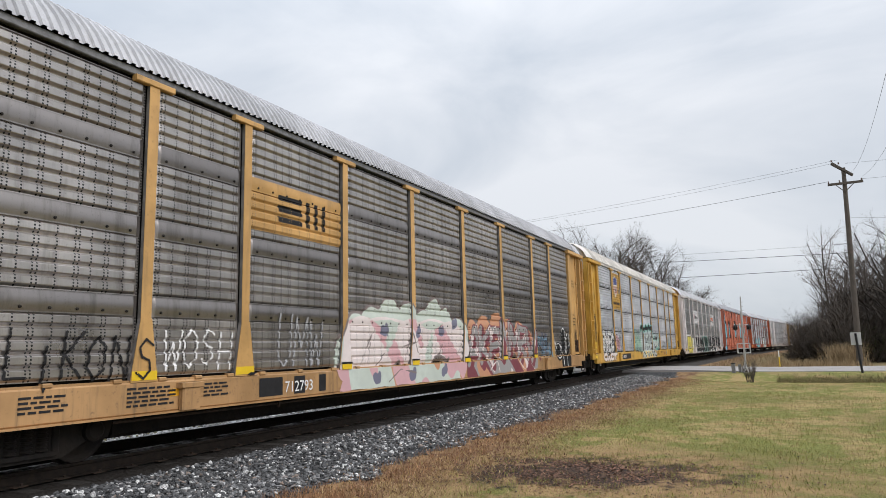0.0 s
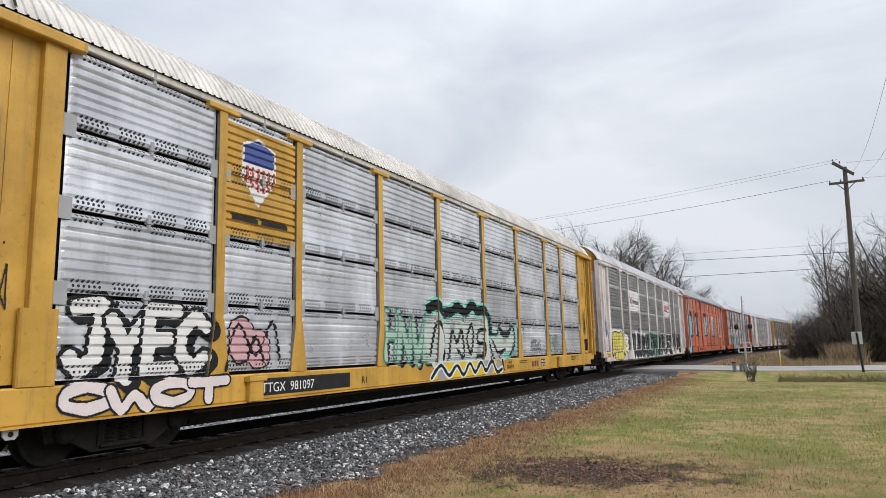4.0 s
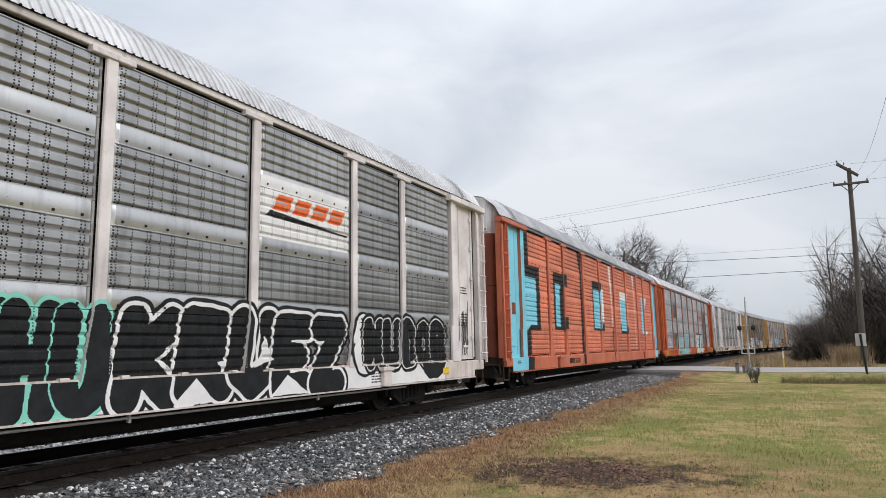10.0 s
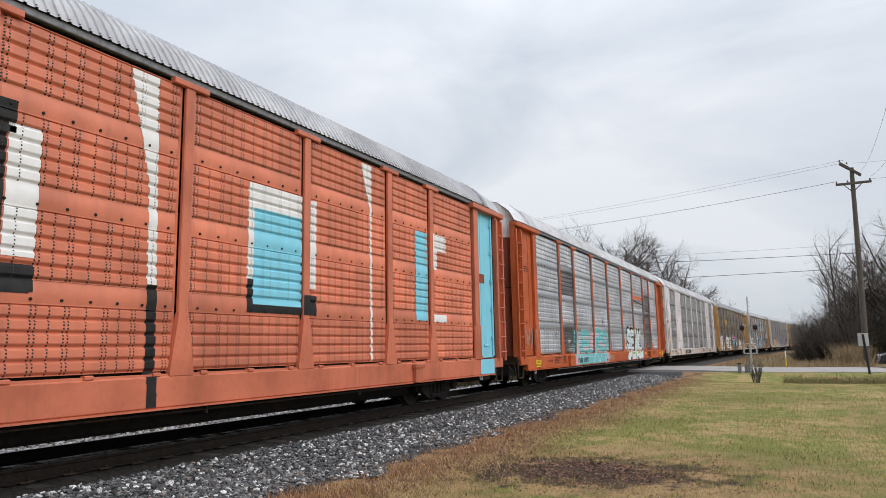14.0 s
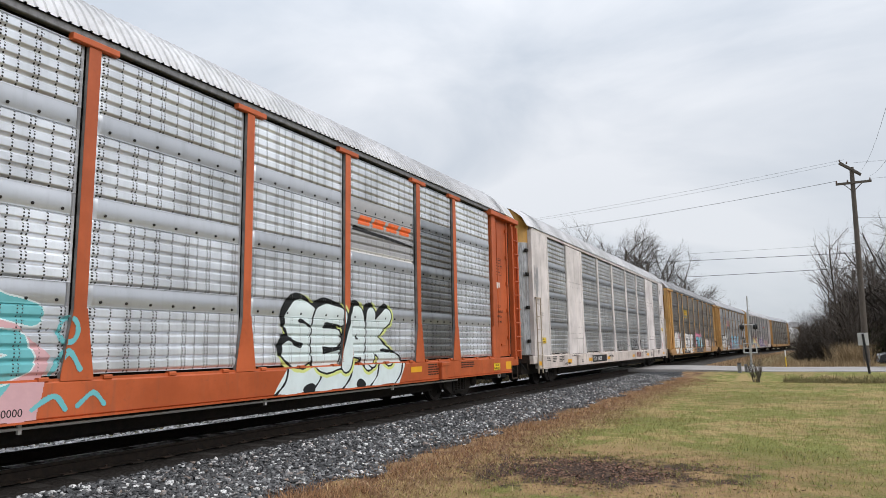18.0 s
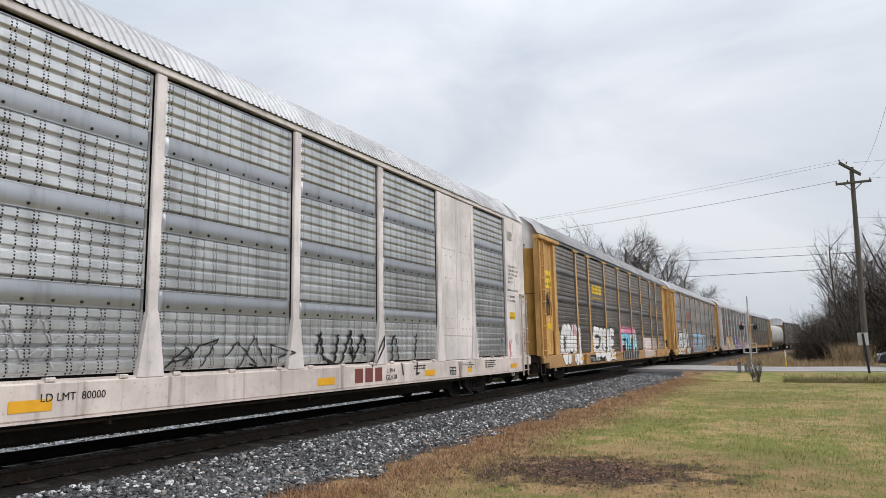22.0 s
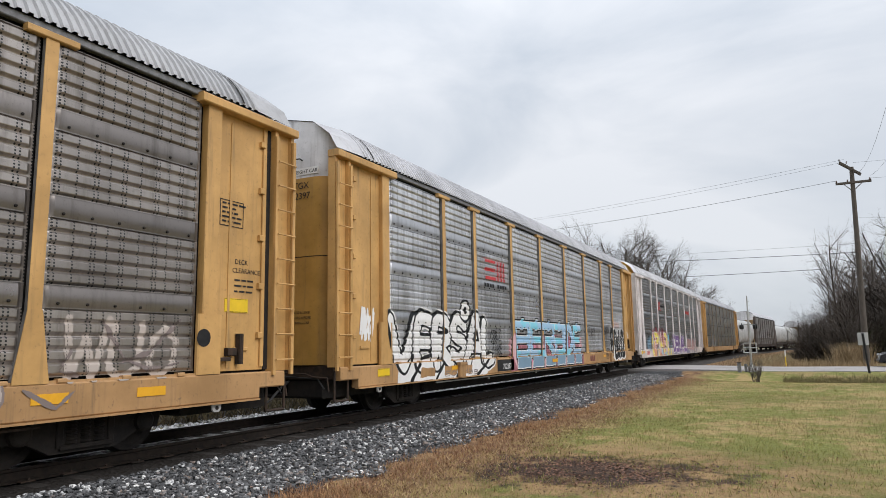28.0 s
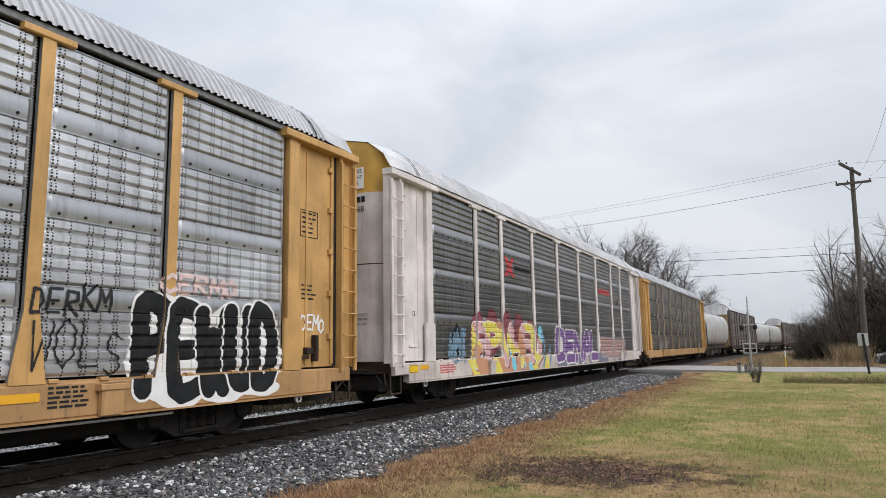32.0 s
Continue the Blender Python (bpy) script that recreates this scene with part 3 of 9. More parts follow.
def litter():
    rng = np.random.default_rng(3)
    sh = Shape()
    for _ in range(6500):
        x, y, z = leaf_litter(rng)
        a, s = rng.uniform(0, 6.28), rng.uniform(0.010, 0.030)
        u, w = Vector((math.cos(a), math.sin(a), rng.uniform(-0.3, 0.3))) * s, Vector((-math.sin(a), math.cos(a), rng.uniform(-0.3, 0.3))) * s * 0.6
        c = Vector((x, y, z))
        k = Vector((0, 0, s * 0.25))
        sh.add([c - u, c - w + k, c + u, c + w + k], [(0, 1, 2), (0, 2, 3)])
    tagged(part("fallen_leaves", sh, leaf_material(), None, "brown and reddish fallen leaves lying in a hollow of the lawn"), category="leaves", kind="stuff")


litter()
# ---------- the train ----------
HALF = 1.50                                   # plane of the side sheets, from the middle of the car
GREY_LUG = plain("grey_lug_steel", (0.42, 0.41, 0.40), 0.6)
POSTS = (-11.50, -8.84, -6.95, -4.18, -1.42, 1.42, 4.18, 7.05, 8.99, 11.50)
ROWS_Z = (1.08, 2.16, 3.24, 4.32)
ROOF = [(1.58, 5.30), (1.53, 5.40), (1.40, 5.60), (1.22, 5.80), (0.98, 5.97), (0.68, 6.08), (0.35, 6.14), (0.0, 6.15)]
WHEEL = 0.42


def ridge(z):
    """Depth of the corrugated sheet at a height above its lower edge: five ribs, then a plain bulged band."""
    if z > 0.80:
        return 0.024 + 0.014 * math.sin(math.pi * min(1, max(0, (z - 0.82) / 0.24)))
    k = (z % 0.16) / 0.16
    return 0.034 * (ease(0.02, 0.34, k) - ease(0.84, 0.99, k))


def clapboard(z):
    k = (z % 0.125) / 0.125
    return 0.038 * (1 - ease(0.0, 0.08, k) + ease(0.20, 0.40, k)) if z < 0.97 else 0.0


def sheet(width, height, form, n):
    sh = Shape()
    zs = [height * i / n for i in range(n + 1)]
    rows = []
    for z in zs:
        d = form(z)
        rows.append([(0.0, 0.0, z), (d * 0.15, 0.035, z), (d, 0.075, z), (d, width - 0.075, z), (d * 0.15, width - 0.035, z), (0.0, width, z)])
    sh.grid(rows)
    sh.box(-0.02, 0.004, 0, width, 0, 0.012)
    return sh


def side_sheet(width, row, style):
    if style == "slots":
        return shared(("side_panel", round(width, 3), style), lambda: sheet(width, 0.985, clapboard, 72), BLACK), 1.04
    h = 1.08 if row < 3 else 0.82
    return shared(("side_panel", round(width, 3), h), lambda: sheet(width, h - 0.006, ridge, 136 if row < 3 else 104), BLACK), 1.08


def recolour(me, mat):
    k = ("c", me.name, mat.name)
    if k not in KEPT:
        KEPT[k] = me.copy()
        KEPT[k].materials[0] = mat
    return KEPT[k]


def post_shape(cap=True, flare=0.21):
    sh = Shape()
    sh.box(0.0, 0.072, -0.085, 0.085, 1.02, 5.16, 0.014)
    sh.prism([(-flare, 1.015), (flare, 1.015), (flare, 1.06), (0.088, 1.86), (-0.088, 1.86), (-flare, 1.06)], 0, 0.0, 0.082)
    return sh


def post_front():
    """The painted face of a post, over a dull grey web."""
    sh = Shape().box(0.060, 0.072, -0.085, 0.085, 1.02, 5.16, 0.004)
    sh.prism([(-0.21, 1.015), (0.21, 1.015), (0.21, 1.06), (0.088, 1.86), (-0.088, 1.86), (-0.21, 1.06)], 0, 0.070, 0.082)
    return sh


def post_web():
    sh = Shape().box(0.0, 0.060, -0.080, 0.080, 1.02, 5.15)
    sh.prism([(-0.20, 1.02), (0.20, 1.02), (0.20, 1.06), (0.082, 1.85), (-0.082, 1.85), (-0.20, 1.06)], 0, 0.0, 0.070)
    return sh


def roof_shape(y0, y1, pitch=0.14, amp=0.036, form=((0.0, 0.0), (0.40, 0.0), (0.52, 1.0), (0.88, 1.0))):
    sec = ROOF + [(-x, z) for x, z in ROOF[-2::-1]]
    nrm = []
    for i in range(len(sec)):
        a, b = sec[max(0, i - 1)], sec[min(len(sec) - 1, i + 1)]
        d = Vector((b[1] - a[1], a[0] - b[0])).normalized()
        nrm.append(d if d.y > 0 or abs(d.x) > 0.5 else -d)
    rows, y, k = [], y0, 0
    n = int((y1 - y0) / pitch)
    for i in range(n):
        for f, g in form:
            y, h = y0 + (i + f) * pitch, g * amp
            rows.append([(sx + (nx.x if sx > 0 else nx.x) * h, y, sz + nx.y * h) for (sx, sz), nx in zip(sec, nrm)])
    rows.append([(sx, y1, sz) for sx, sz in sec])
    return Shape().grid(rows)


def roof_bolts():
    sh = Shape()
    for i in range(178):
        y = -12.45 + 0.14 * i
        sh.box(1.575, 1.594, y, y + 0.017, 5.326, 5.343)
    return sh


def end_y(x):
    u = max(0.0, abs(x) - 0.92) / 0.5
    return 13.40 - 0.5 * (1 - math.sqrt(max(0.0, 1 - u * u)))


def end_top(x):
    """The faceted top edge of a car's end."""
    x = abs(x)
    return 6.15 - 0.22 * x / 1.0 if x < 1.0 else (5.93 - 0.33 * (x - 1.0) / 0.42 if x < 1.42 else max(5.30, 5.60 - 1.9 * (x - 1.42)))


END_X = [-1.42, -1.40, -1.36, -1.28, -1.16, -1.02, -0.92, -0.5, -0.02, 0.02, 0.5, 0.92, 1.02, 1.16, 1.28, 1.36, 1.40, 1.42]


def end_shape(z0, z1, s):
    """The rounded end wall between two heights; z1 None: up to the roof."""
    rows = []
    for k in range(7):
        rows.append([(x, s * (end_y(x) - (0.02 if abs(x) < 0.03 else 0)), z0 + (((end_top(x) - 0.03) if z1 is None else z1) - z0) * k / 6) for x in END_X])
    sh = Shape().grid(rows)
    if z1 is not None:
        for x in (-1.3, -1.1, -0.85, -0.6, -0.35, 0.35, 0.6, 0.85, 1.1, 1.3):
            for z in [z0 + 0.2 + 0.42 * i for i in range(int((z1 - z0) / 0.42))]:
                y = end_y(x)
                sh.box(x - 0.012, x + 0.012, min(s * (y - 0.01), s * (y + 0.008)), max(s * (y - 0.01), s * (y + 0.008)), z - 0.012, z + 0.012)
    return sh


def truck_side():
    sh = Shape()
    ring = [(-1.16, 0.50), (-1.08, 0.60), (-0.74, 0.64), (-0.38, 0.76), (0.38, 0.76), (0.74, 0.64), (1.08, 0.60), (1.16, 0.50),
            (1.10, 0.31), (0.80, 0.31), (0.46, 0.13), (-0.46, 0.13), (-0.80, 0.31), (-1.10, 0.31)]
    sh.prism(ring, 0, -0.06, 0.06)
    sh.box(0.05, 0.09, -0.32, 0.32, 0.62, 0.70, 0.01)
    sh.box(0.05, 0.09, -0.40, -0.31, 0.20, 0.64, 0.01)
    sh.box(0.05, 0.09, 0.31, 0.40, 0.20, 0.64, 0.01)
    sh.box(0.05, 0.11, -0.36, 0.36, 0.17, 0.23, 0.01)
    for y in (-0.86, 0.86):
        sh.lathe([(0.04, 0.0), (0.04, 0.15), (0.12, 0.14), (0.15, 0.10), (0.155, 0.0)], 14, 0, (0, y, WHEEL))
    return sh


def spring_shape():
    prof, z = [], 0.235
    while z < 0.60:
        prof += [(z, 0.060), (z + 0.012, 0.078), (z + 0.026, 0.078), (z + 0.038, 0.060)]
        z += 0.046
    return Shape().lathe(prof, 10, 2)


def wheelset_shape():
    sh = Shape().tube((-1.0, 0, 0), (1.0, 0, 0), 0.08, 10)
    for s in (-1, 1):
        sh.lathe([(s * 0.83, 0.09), (s * 0.83, 0.17), (s * 0.795, 0.22), (s * 0.785, 0.33), (s * 0.815, 0.37), (s * 0.815, 0.405), (s * 0.81, 0.418), (s * 0.70, WHEEL), (s * 0.69, 0.445),
                  (s * 0.665, 0.445), (s * 0.665, 0.36), (s * 0.70, 0.32), (s * 0.70, 0.2), (s * 0.67, 0.16), (s * 0.67, 0.09)], 28, 0)
        for a in range(4):
            t = a * math.pi / 2
            sh.box(s * 0.79 - 0.012, s * 0.79 + 0.012, 0.26 * math.cos(t) - 0.03, 0.26 * math.cos(t) + 0.03, 0.26 * math.sin(t) - 0.03, 0.26 * math.sin(t) + 0.03)
    return sh


TURNING = []      # wheelsets that roll


def truck(car, y, rolls=True):
    t = place("truck", shared("truck_bolster", lambda: Shape().box(-0.9, 0.9, -0.2, 0.2, 0.36, 0.62, 0.03).box(-0.6, 0.6, -0.7, -0.62, 0.34, 0.44, 0.02).box(-0.6, 0.6, 0.62, 0.7, 0.34, 0.44, 0.02), BLACK), car, (0, y, 0), "grimy black two-axle wheel truck")
    for x, r in ((1.02, 0), (-1.02, math.pi)):
        place("side_frame", shared("side_frame", truck_side, BLACK), t, (x, 0, 0), rot=(0, 0, r))
    for q in (-0.19, 0.0, 0.19):
        place("spring", shared("spring", spring_shape, BLACK, True), t, (1.07, q, 0))
    for q in (-0.86, 0.86):
        w = place("wheelset", shared("wheelset", wheelset_shape, BLACK, True), t, (0, q, WHEEL))
        if rolls:
            TURNING.append((w, q))
    return t


def ladder(car, mat, y0, y1, z0, z1, x, step=0.42):
    sh = Shape()
    for y in (y0, y1):
        sh.box(x - 0.05, x + 0.012, y - 0.035, y + 0.035, z0, z1, 0.01)
    lad = part("ladder", sh, mat, car)
    me = shared(("rung", round(abs(y1 - y0), 3)), lambda: Shape().tube((0, -abs(y1 - y0) / 2, 0), (0, abs(y1 - y0) / 2, 0), 0.015, 6), mat)
    z = z0 + 0.25
    while z < z1 - 0.1:
        place("rung", me, lad, (x + 0.035, (y0 + y1) / 2, z))
        z += step
    return lad


def text_mesh(body, size, mat, depth=0.001, align="LEFT", squeeze=1.0):
    k = ("txt", body, size, mat.name, align, squeeze)
    if k not in KEPT:
        cu = bpy.data.curves.new("lettering", "FONT")
        cu.body, cu.size, cu.align_x, cu.extrude, cu.resolution_u = body, size, align, depth, 3
        tmp = bpy.data.objects.new("lettering", cu)
        scene.collection.objects.link(tmp)
        bpy.context.view_layer.update()
        me = bpy.data.meshes.new_from_object(tmp.evaluated_get(bpy.context.evaluated_depsgraph_get()))
        bpy.data.objects.remove(tmp)
        bpy.data.curves.remove(cu)
        # lettering lies in the side plane: right along +y, up along +z, outwards along +x
        me.transform(Matrix(((0, 0, 1, 0), (squeeze, 0, 0, 0), (0, 1, 0, 0), (0, 0, 0, 1))))
        me.materials.clear()
        me.materials.append(mat)
        KEPT[k] = me
    return KEPT[k]


def lettering(car, body, y, z, size, mat, x=1.588, label="", align="LEFT", squeeze=1.0):
    return place("lettering", text_mesh(body, size, mat, 0.001, align, squeeze), car, (x, y, z), label or "painted lettering")


def end_lettering(car, body, x, z, size, mat, s, align="CENTER", out=0.012):
    """Lettering on the car's end wall, read from outside."""
    me = text_mesh(body, size, mat, 0.001, align)
    ob = place("lettering", me, car, (x, s * (end_y(x) + out), z), "painted lettering")
    ob.rotation_euler = (0, 0, -math.pi / 2 if s < 0 else math.pi / 2)
    return ob


def autorack(name, spec):
    """An enclosed car carrier; spec gives its colours and what differs."""
    car = thing(name, spec["label"], "railway car", group="railway cars of the train")
    posts, pmat, smat = spec.get("posts", POSTS), spec["post"], spec["sill"]
    style = spec.get("style", "ribs")
    door, endm, capm, lad = spec.get("door", pmat), spec.get("end", pmat), spec["cap"], spec.get("ladder", pmat)
    # underframe
    sh = Shape().box(-1.44, 1.44, -13.2, 13.2, 0.86, 1.02).box(-0.32, 0.32, -13.3, 13.3, 0.50, 0.88, 0.03).box(-0.95, 0.95, -8.8, 8.8, 0.265, 0.60, 0.05)
    for y in (-6.5, -3.2, 0, 3.2, 6.5):
        sh.box(-1.40, 1.40, y - 0.12, y + 0.12, 0.60, 0.87, 0.02)
    part("underframe", sh, BLACK, car, "grimy black underframe")
    # black box added to stop light passing and stand for the unlit interior
    sh = Shape().box(-1.40, 1.40, -12.9, 12.9, 1.02, 5.25)
    part("inner_wall", sh, BLACK, car, "added black box for the unlit interior behind the sheets")
    for s in (-1, 1):
        sh = Shape()
        x0, x1 = (1.42, 1.580) if s > 0 else (-1.580, -1.42)
        sh.box(x0, x1, -12.7, 12.7, 0.60, 1.015, 0.02)
        sh.box(x0, x1, -13.3, -12.7, 0.76, 1.015, 0.02).box(x0, x1, 12.7, 13.3, 0.76, 1.015, 0.02)
        sh.box(min(s * 1.50, s * 1.60), max(s * 1.50, s * 1.60), -12.7, 12.7, 0.575, 0.60)
        part("side_sill", sh, smat, car)
        sh = Shape().box(min(s * 1.44, s * 1.545), max(s * 1.44, s * 1.545), -12.9, 12.9, 5.20, 5.31, 0.012)
        part("eave_rail", sh, spec.get("eave", DARK_STRIP), car, "grey strip under the roof edge")
    # side sheets
    for i, (a, b) in enumerate(zip(posts, posts[1:])):
        plates = spec.get("plates", ())
        if i in plates:
            sh = Shape().box(0.0, 0.045, 0, b - a, 1.03, 5.16, 0.01, 2).box(0.045, 0.052, (b - a) / 2 - 0.012, (b - a) / 2 + 0.012, 1.04, 5.15)
            heads = Shape()
            for zz, step in ((1.62, 0.10), (1.80, 0.22), (2.05, 0.30), (3.05, 0.30), (3.60, 0.30), (3.78, 0.14), (4.25, 0.36), (4.9, 0.36)):
                for k in range(1, int((b - a) / 2 / step)):
                    for q in (k * step + 0.05, b - a - k * step - 0.05):
                        heads.lathe([(0.044, 0.013), (0.054, 0.010), (0.058, 0.0)], 6, 0, (0, q, zz))
            tagged(part("rivet_head", heads, RUSTY, car, "small dark rivet heads of the plate", (HALF, a, 0)), kind="stuff")
            part("plate", sh, spec["plate"], car, "plain white riveted plate", (HALF, a, 0))
            continue
        w = b - a - 0.206
        for r in range(4):
            me, pitch = side_sheet(w, r, style)
            pm = spec["panel"](i, r) if callable(spec["panel"]) else spec["panel"]
            z = (1.07 + 1.035 * r) if style == "slots" else ROWS_Z[r]
            place("side_panel", recolour(me, pm), car, (HALF - 0.005, a + 0.103, z))
            if style == "slots":
                clip = shared("panel_clip", lambda: Shape().box(0, 0.05, -0.03, 0.03, -0.09, 0.10, 0.01).box(0, 0.06, -0.05, 0.05, -0.03, 0.0, 0.005), spec["clip"])
                place("panel_clip", clip, car, (HALF, (a + b) / 2 + 0.02, z + 1.03))
                if r < 3:
                    br = shared("bracket_plate", lambda: Shape().prism([(-0.11, -0.14), (0.11, -0.14), (0.11, 0.14), (-0.11, 0.14)], 0, 0, 0.03), spec["clip"])
                    place("bracket_plate", br, car, (HALF + 0.005, a + 0.1, z + 1.03))
                    place("bracket_plate", br, car, (HALF + 0.005, b - 0.1, z + 1.03))
            else:
                bolts = shared(("bolt_strip", round(w, 3)), lambda: bolt_row(w), spec.get("bolt", BLACK))
                if r < 3:
                    tagged(place("bolt_strip", bolts, car, (HALF - 0.005, a + 0.103, z)), kind="stuff")
        fm = spec["panel"](i, 0) if callable(spec["panel"]) else spec["panel"]
        sh = Shape().grid([[(-HALF - ridge(z % 1.08) * 0.8, a + 0.103, 1.08 + z), (-HALF - ridge(z % 1.08) * 0.8, b - 0.103, 1.08 + z)] for z in [k * 0.054 for k in range(76)]])
        part("side_panel", sh, fm, car)
        if style != "slots":
            tabs = shared(("hold_down", round(w, 3)), lambda: hold_downs(w), smat)
            tagged(place("hold_down", tabs, car, (HALF, a + 0.103, 1.015)), kind="stuff")
    cap = spec.get("caps", True)
    for i, y in enumerate(posts):
        if abs(y) > 11:
            continue
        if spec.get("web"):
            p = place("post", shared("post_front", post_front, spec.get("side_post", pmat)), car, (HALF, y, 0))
            place("post_web", shared("post_web", post_web, spec["web"]), p, label="dull grey steel sides of the post")
        else:
            p = place("post", shared("post", post_shape, spec.get("side_post", pmat)), car, (HALF, y, 0))
        if cap:
            place("post_cap", shared("post_cap", lambda: Shape().box(0.0, 0.098, -0.33, 0.33, 5.115, 5.205, 0.012), spec.get("side_post", pmat)), p)
        place("post", shared("post_back", lambda: Shape().box(-0.08, 0.0, -0.085, 0.085, 1.02, 5.2, 0.012), pmat), car, (-HALF, y, 0))
    # roof
    tall = spec.get("roof_up", 0.0)
    if spec["roof"] not in (WHITE_ROOF, CREAM_ROOF):
        tagged(place("roof_bolt", shared("roof_bolt", roof_bolts, BLACK), car, (0, 0, 0), "row of small dark bolts along the roof edge"), kind="stuff")
    if spec["roof"] in (GREY_ROOF, DARK_ROOF) and not tall:
        roof = KEPT.setdefault(("roof",), roof_shape(-12.55, 12.55))
    else:
        roof = KEPT.setdefault(("seamed roof",), roof_shape(-12.55, 12.55, 0.14, 0.026, ((0.0, 0.0), (0.66, 0.0), (0.74, 1.0), (0.92, 1.0))))
    part("roof", roof, spec["roof"], car)
    for s in (-1, 1):
        ends = 13.05 if spec.get("corner") == "plain" and s > 0 else 13.42
        sec = ROOF + [(-x, z) for x, z in ROOF[-2::-1]]
        rows = [[(x * q, s * y, 5.0 + ((1 - f) * z + f * end_top(x) - 5.0) * q2) for x, z in sec] for y, q, q2, f in ((12.50, 1.012, 1.02, 0), (12.56, 1.012, 1.02, 0), (12.56 + 0.5 * (ends - 12.56), 1.0, 1.0, 0.6), (ends, 0.985, 0.985, 1))]
        part("roof_end", Shape().grid(rows), spec.get("roof_end", spec["roof"]), car)
        strip = [[(x, s * (end_y(x) + 0.005), z) for x in END_X] for z in (3.165, 3.185)]
        part("end_seam", Shape().grid(strip), RUSTY, car, "thin rusty seam across the end door")
        part("end_door", end_shape(1.06, 4.78, s), endm if s < 0 else spec.get("rear", endm), car, spec.get("end_label", ""), smooth=True)
        part("end_cap", end_shape(4.78, None, s), capm if s < 0 else spec.get("rear", capm), car, spec.get("cap_label", ""), smooth=True)
        part("door_seam", Shape().box(-0.012, 0.012, min(s * 13.38, s * 13.404), max(s * 13.38, s * 13.404), 1.06, 5.9), BLACK, car)
        for q in (1, -1):
            corner(car, spec, s, q, pmat, door, lad)
        # end sill, coupler, hose
        sh = Shape().box(-1.45, 1.45, min(s * 12.9, s * 13.35), max(s * 12.9, s * 13.35), 0.78, 1.05, 0.02)
        part("end_sill", sh, spec.get("endsill", RUSTY), car)
        part("draft_gear", Shape().box(-1.15, 1.15, min(s * 11.5, s * 13.30), max(s * 11.5, s * 13.30), 0.42, 0.80, 0.04), BLACK, car, "grimy black draft gear behind the coupler")
        part("lifting_lug", Shape().prism([(s * 11.85 - 0.09, 0.60), (s * 11.85 + 0.09, 0.60), (s * 11.85 + 0.085, 0.50), (s * 11.85 + 0.05, 0.46), (s * 11.85 - 0.05, 0.46), (s * 11.85 - 0.085, 0.50)], 0, 1.50, 1.53), spec.get("lug", GREY_LUG), car)
        part("lug_hole", Shape().tube((1.532, s * 11.85, 0.52), (1.537, s * 11.85, 0.52), 0.032, 10), BLACK, car)
        rows = [[(x + (0.036 if x > 0 else -0.036), y, z + 0.036) for x, z in ROOF + [(-x, z) for x, z in ROOF[-2::-1]]] for y in (s * 12.15, s * 12.19)]
        part("roof_seam", Shape().grid(rows), BLACK, car)
        part("cut_lever", Shape().pipe([(0.3, s * 13.55, 0.92), (0.95, s * 13.55, 0.90), (1.1, s * 13.52, 0.84), (1.42, s * 13.5, 0.82), (1.46, s * 13.5, 0.58)], 0.016), RUSTY, car)
        sh = Shape().box(-0.13, 0.13, min(s * 13.2, s * 13.95), max(s * 13.2, s * 13.95), 0.70, 0.94, 0.03).box(-0.2, 0.2, min(s * 13.85, s * 14.15), max(s * 13.85, s * 14.15), 0.66, 0.98, 0.05)
        sh.box(0.1, 0.22, min(s * 14.1, s * 14.28), max(s * 14.1, s * 14.28), 0.68, 0.96, 0.03)
        part("coupler", sh, RUSTY, car, "rusty knuckle coupler")
        sh = Shape().pipe([(0.35, s * 13.3, 0.75), (0.38, s * 13.6, 0.62), (0.33, s * 13.85, 0.40), (0.2, s * 14.1, 0.30)], 0.025)
        sh.pipe([(0.25, s * 13.5, 0.86), (1.2, s * 13.5, 0.80), (1.35, s * 13.5, 0.62)], 0.014)
        part("brake_hose", sh, RUBBER, car)
    for y in (-10.06, 10.06):
        truck(car, y)
    # brake gear under the sill
    sh = Shape().pipe([(1.46, -9.2, 0.52), (1.46, 9.2, 0.52)], 0.018)
    for y in (-6, -2, 2, 6):
        sh.box(1.44, 1.48, y - 0.02, y + 0.02, 0.46, 0.62)
    part("brake_pipe", sh, spec.get("pipe", RUSTY), car)
    sh = Shape().lathe([(2.0, 0.0), (2.05, 0.14), (2.15, 0.17), (2.95, 0.17), (3.05, 0.14), (3.1, 0.0)], 14, 1, (0.9, 0, 0.55))
    part("air_reservoir", sh, BLACK, car, smooth=True)
    for y in spec.get("jacks", (-8.1, 8.1)):
        sh = Shape().box(1.575, 1.68, y - 0.16, y + 0.16, 0.60, 0.98, 0.02).box(1.575, 1.70, y - 0.20, y + 0.20, 0.90, 0.98, 0.01)
        part("jacking_pad", sh, spec.get("jack", smat), car)
    car.scale = (1, 1, 1 + tall / 5.3)
    return car


def bolt_row(w):
    sh = Shape()
    n = max(3, round(w / 0.36))
    for i in range(n):
        y = (i + 0.5) * w / n
        sh.lathe([(0.03, 0.020), (0.048, 0.018), (0.056, 0.0)], 6, 0, (0, y, 0.865))
    return sh


def hold_downs(w):
    sh = Shape()
    for f in (0.12, 0.5, 0.88):
        sh.box(0.0, 0.085, f * w - 0.06, f * w + 0.06, -0.005, 0.05, 0.012)
    sh.box(0.0, 0.055, 0.0, w, 0.0, 0.03)
    return sh


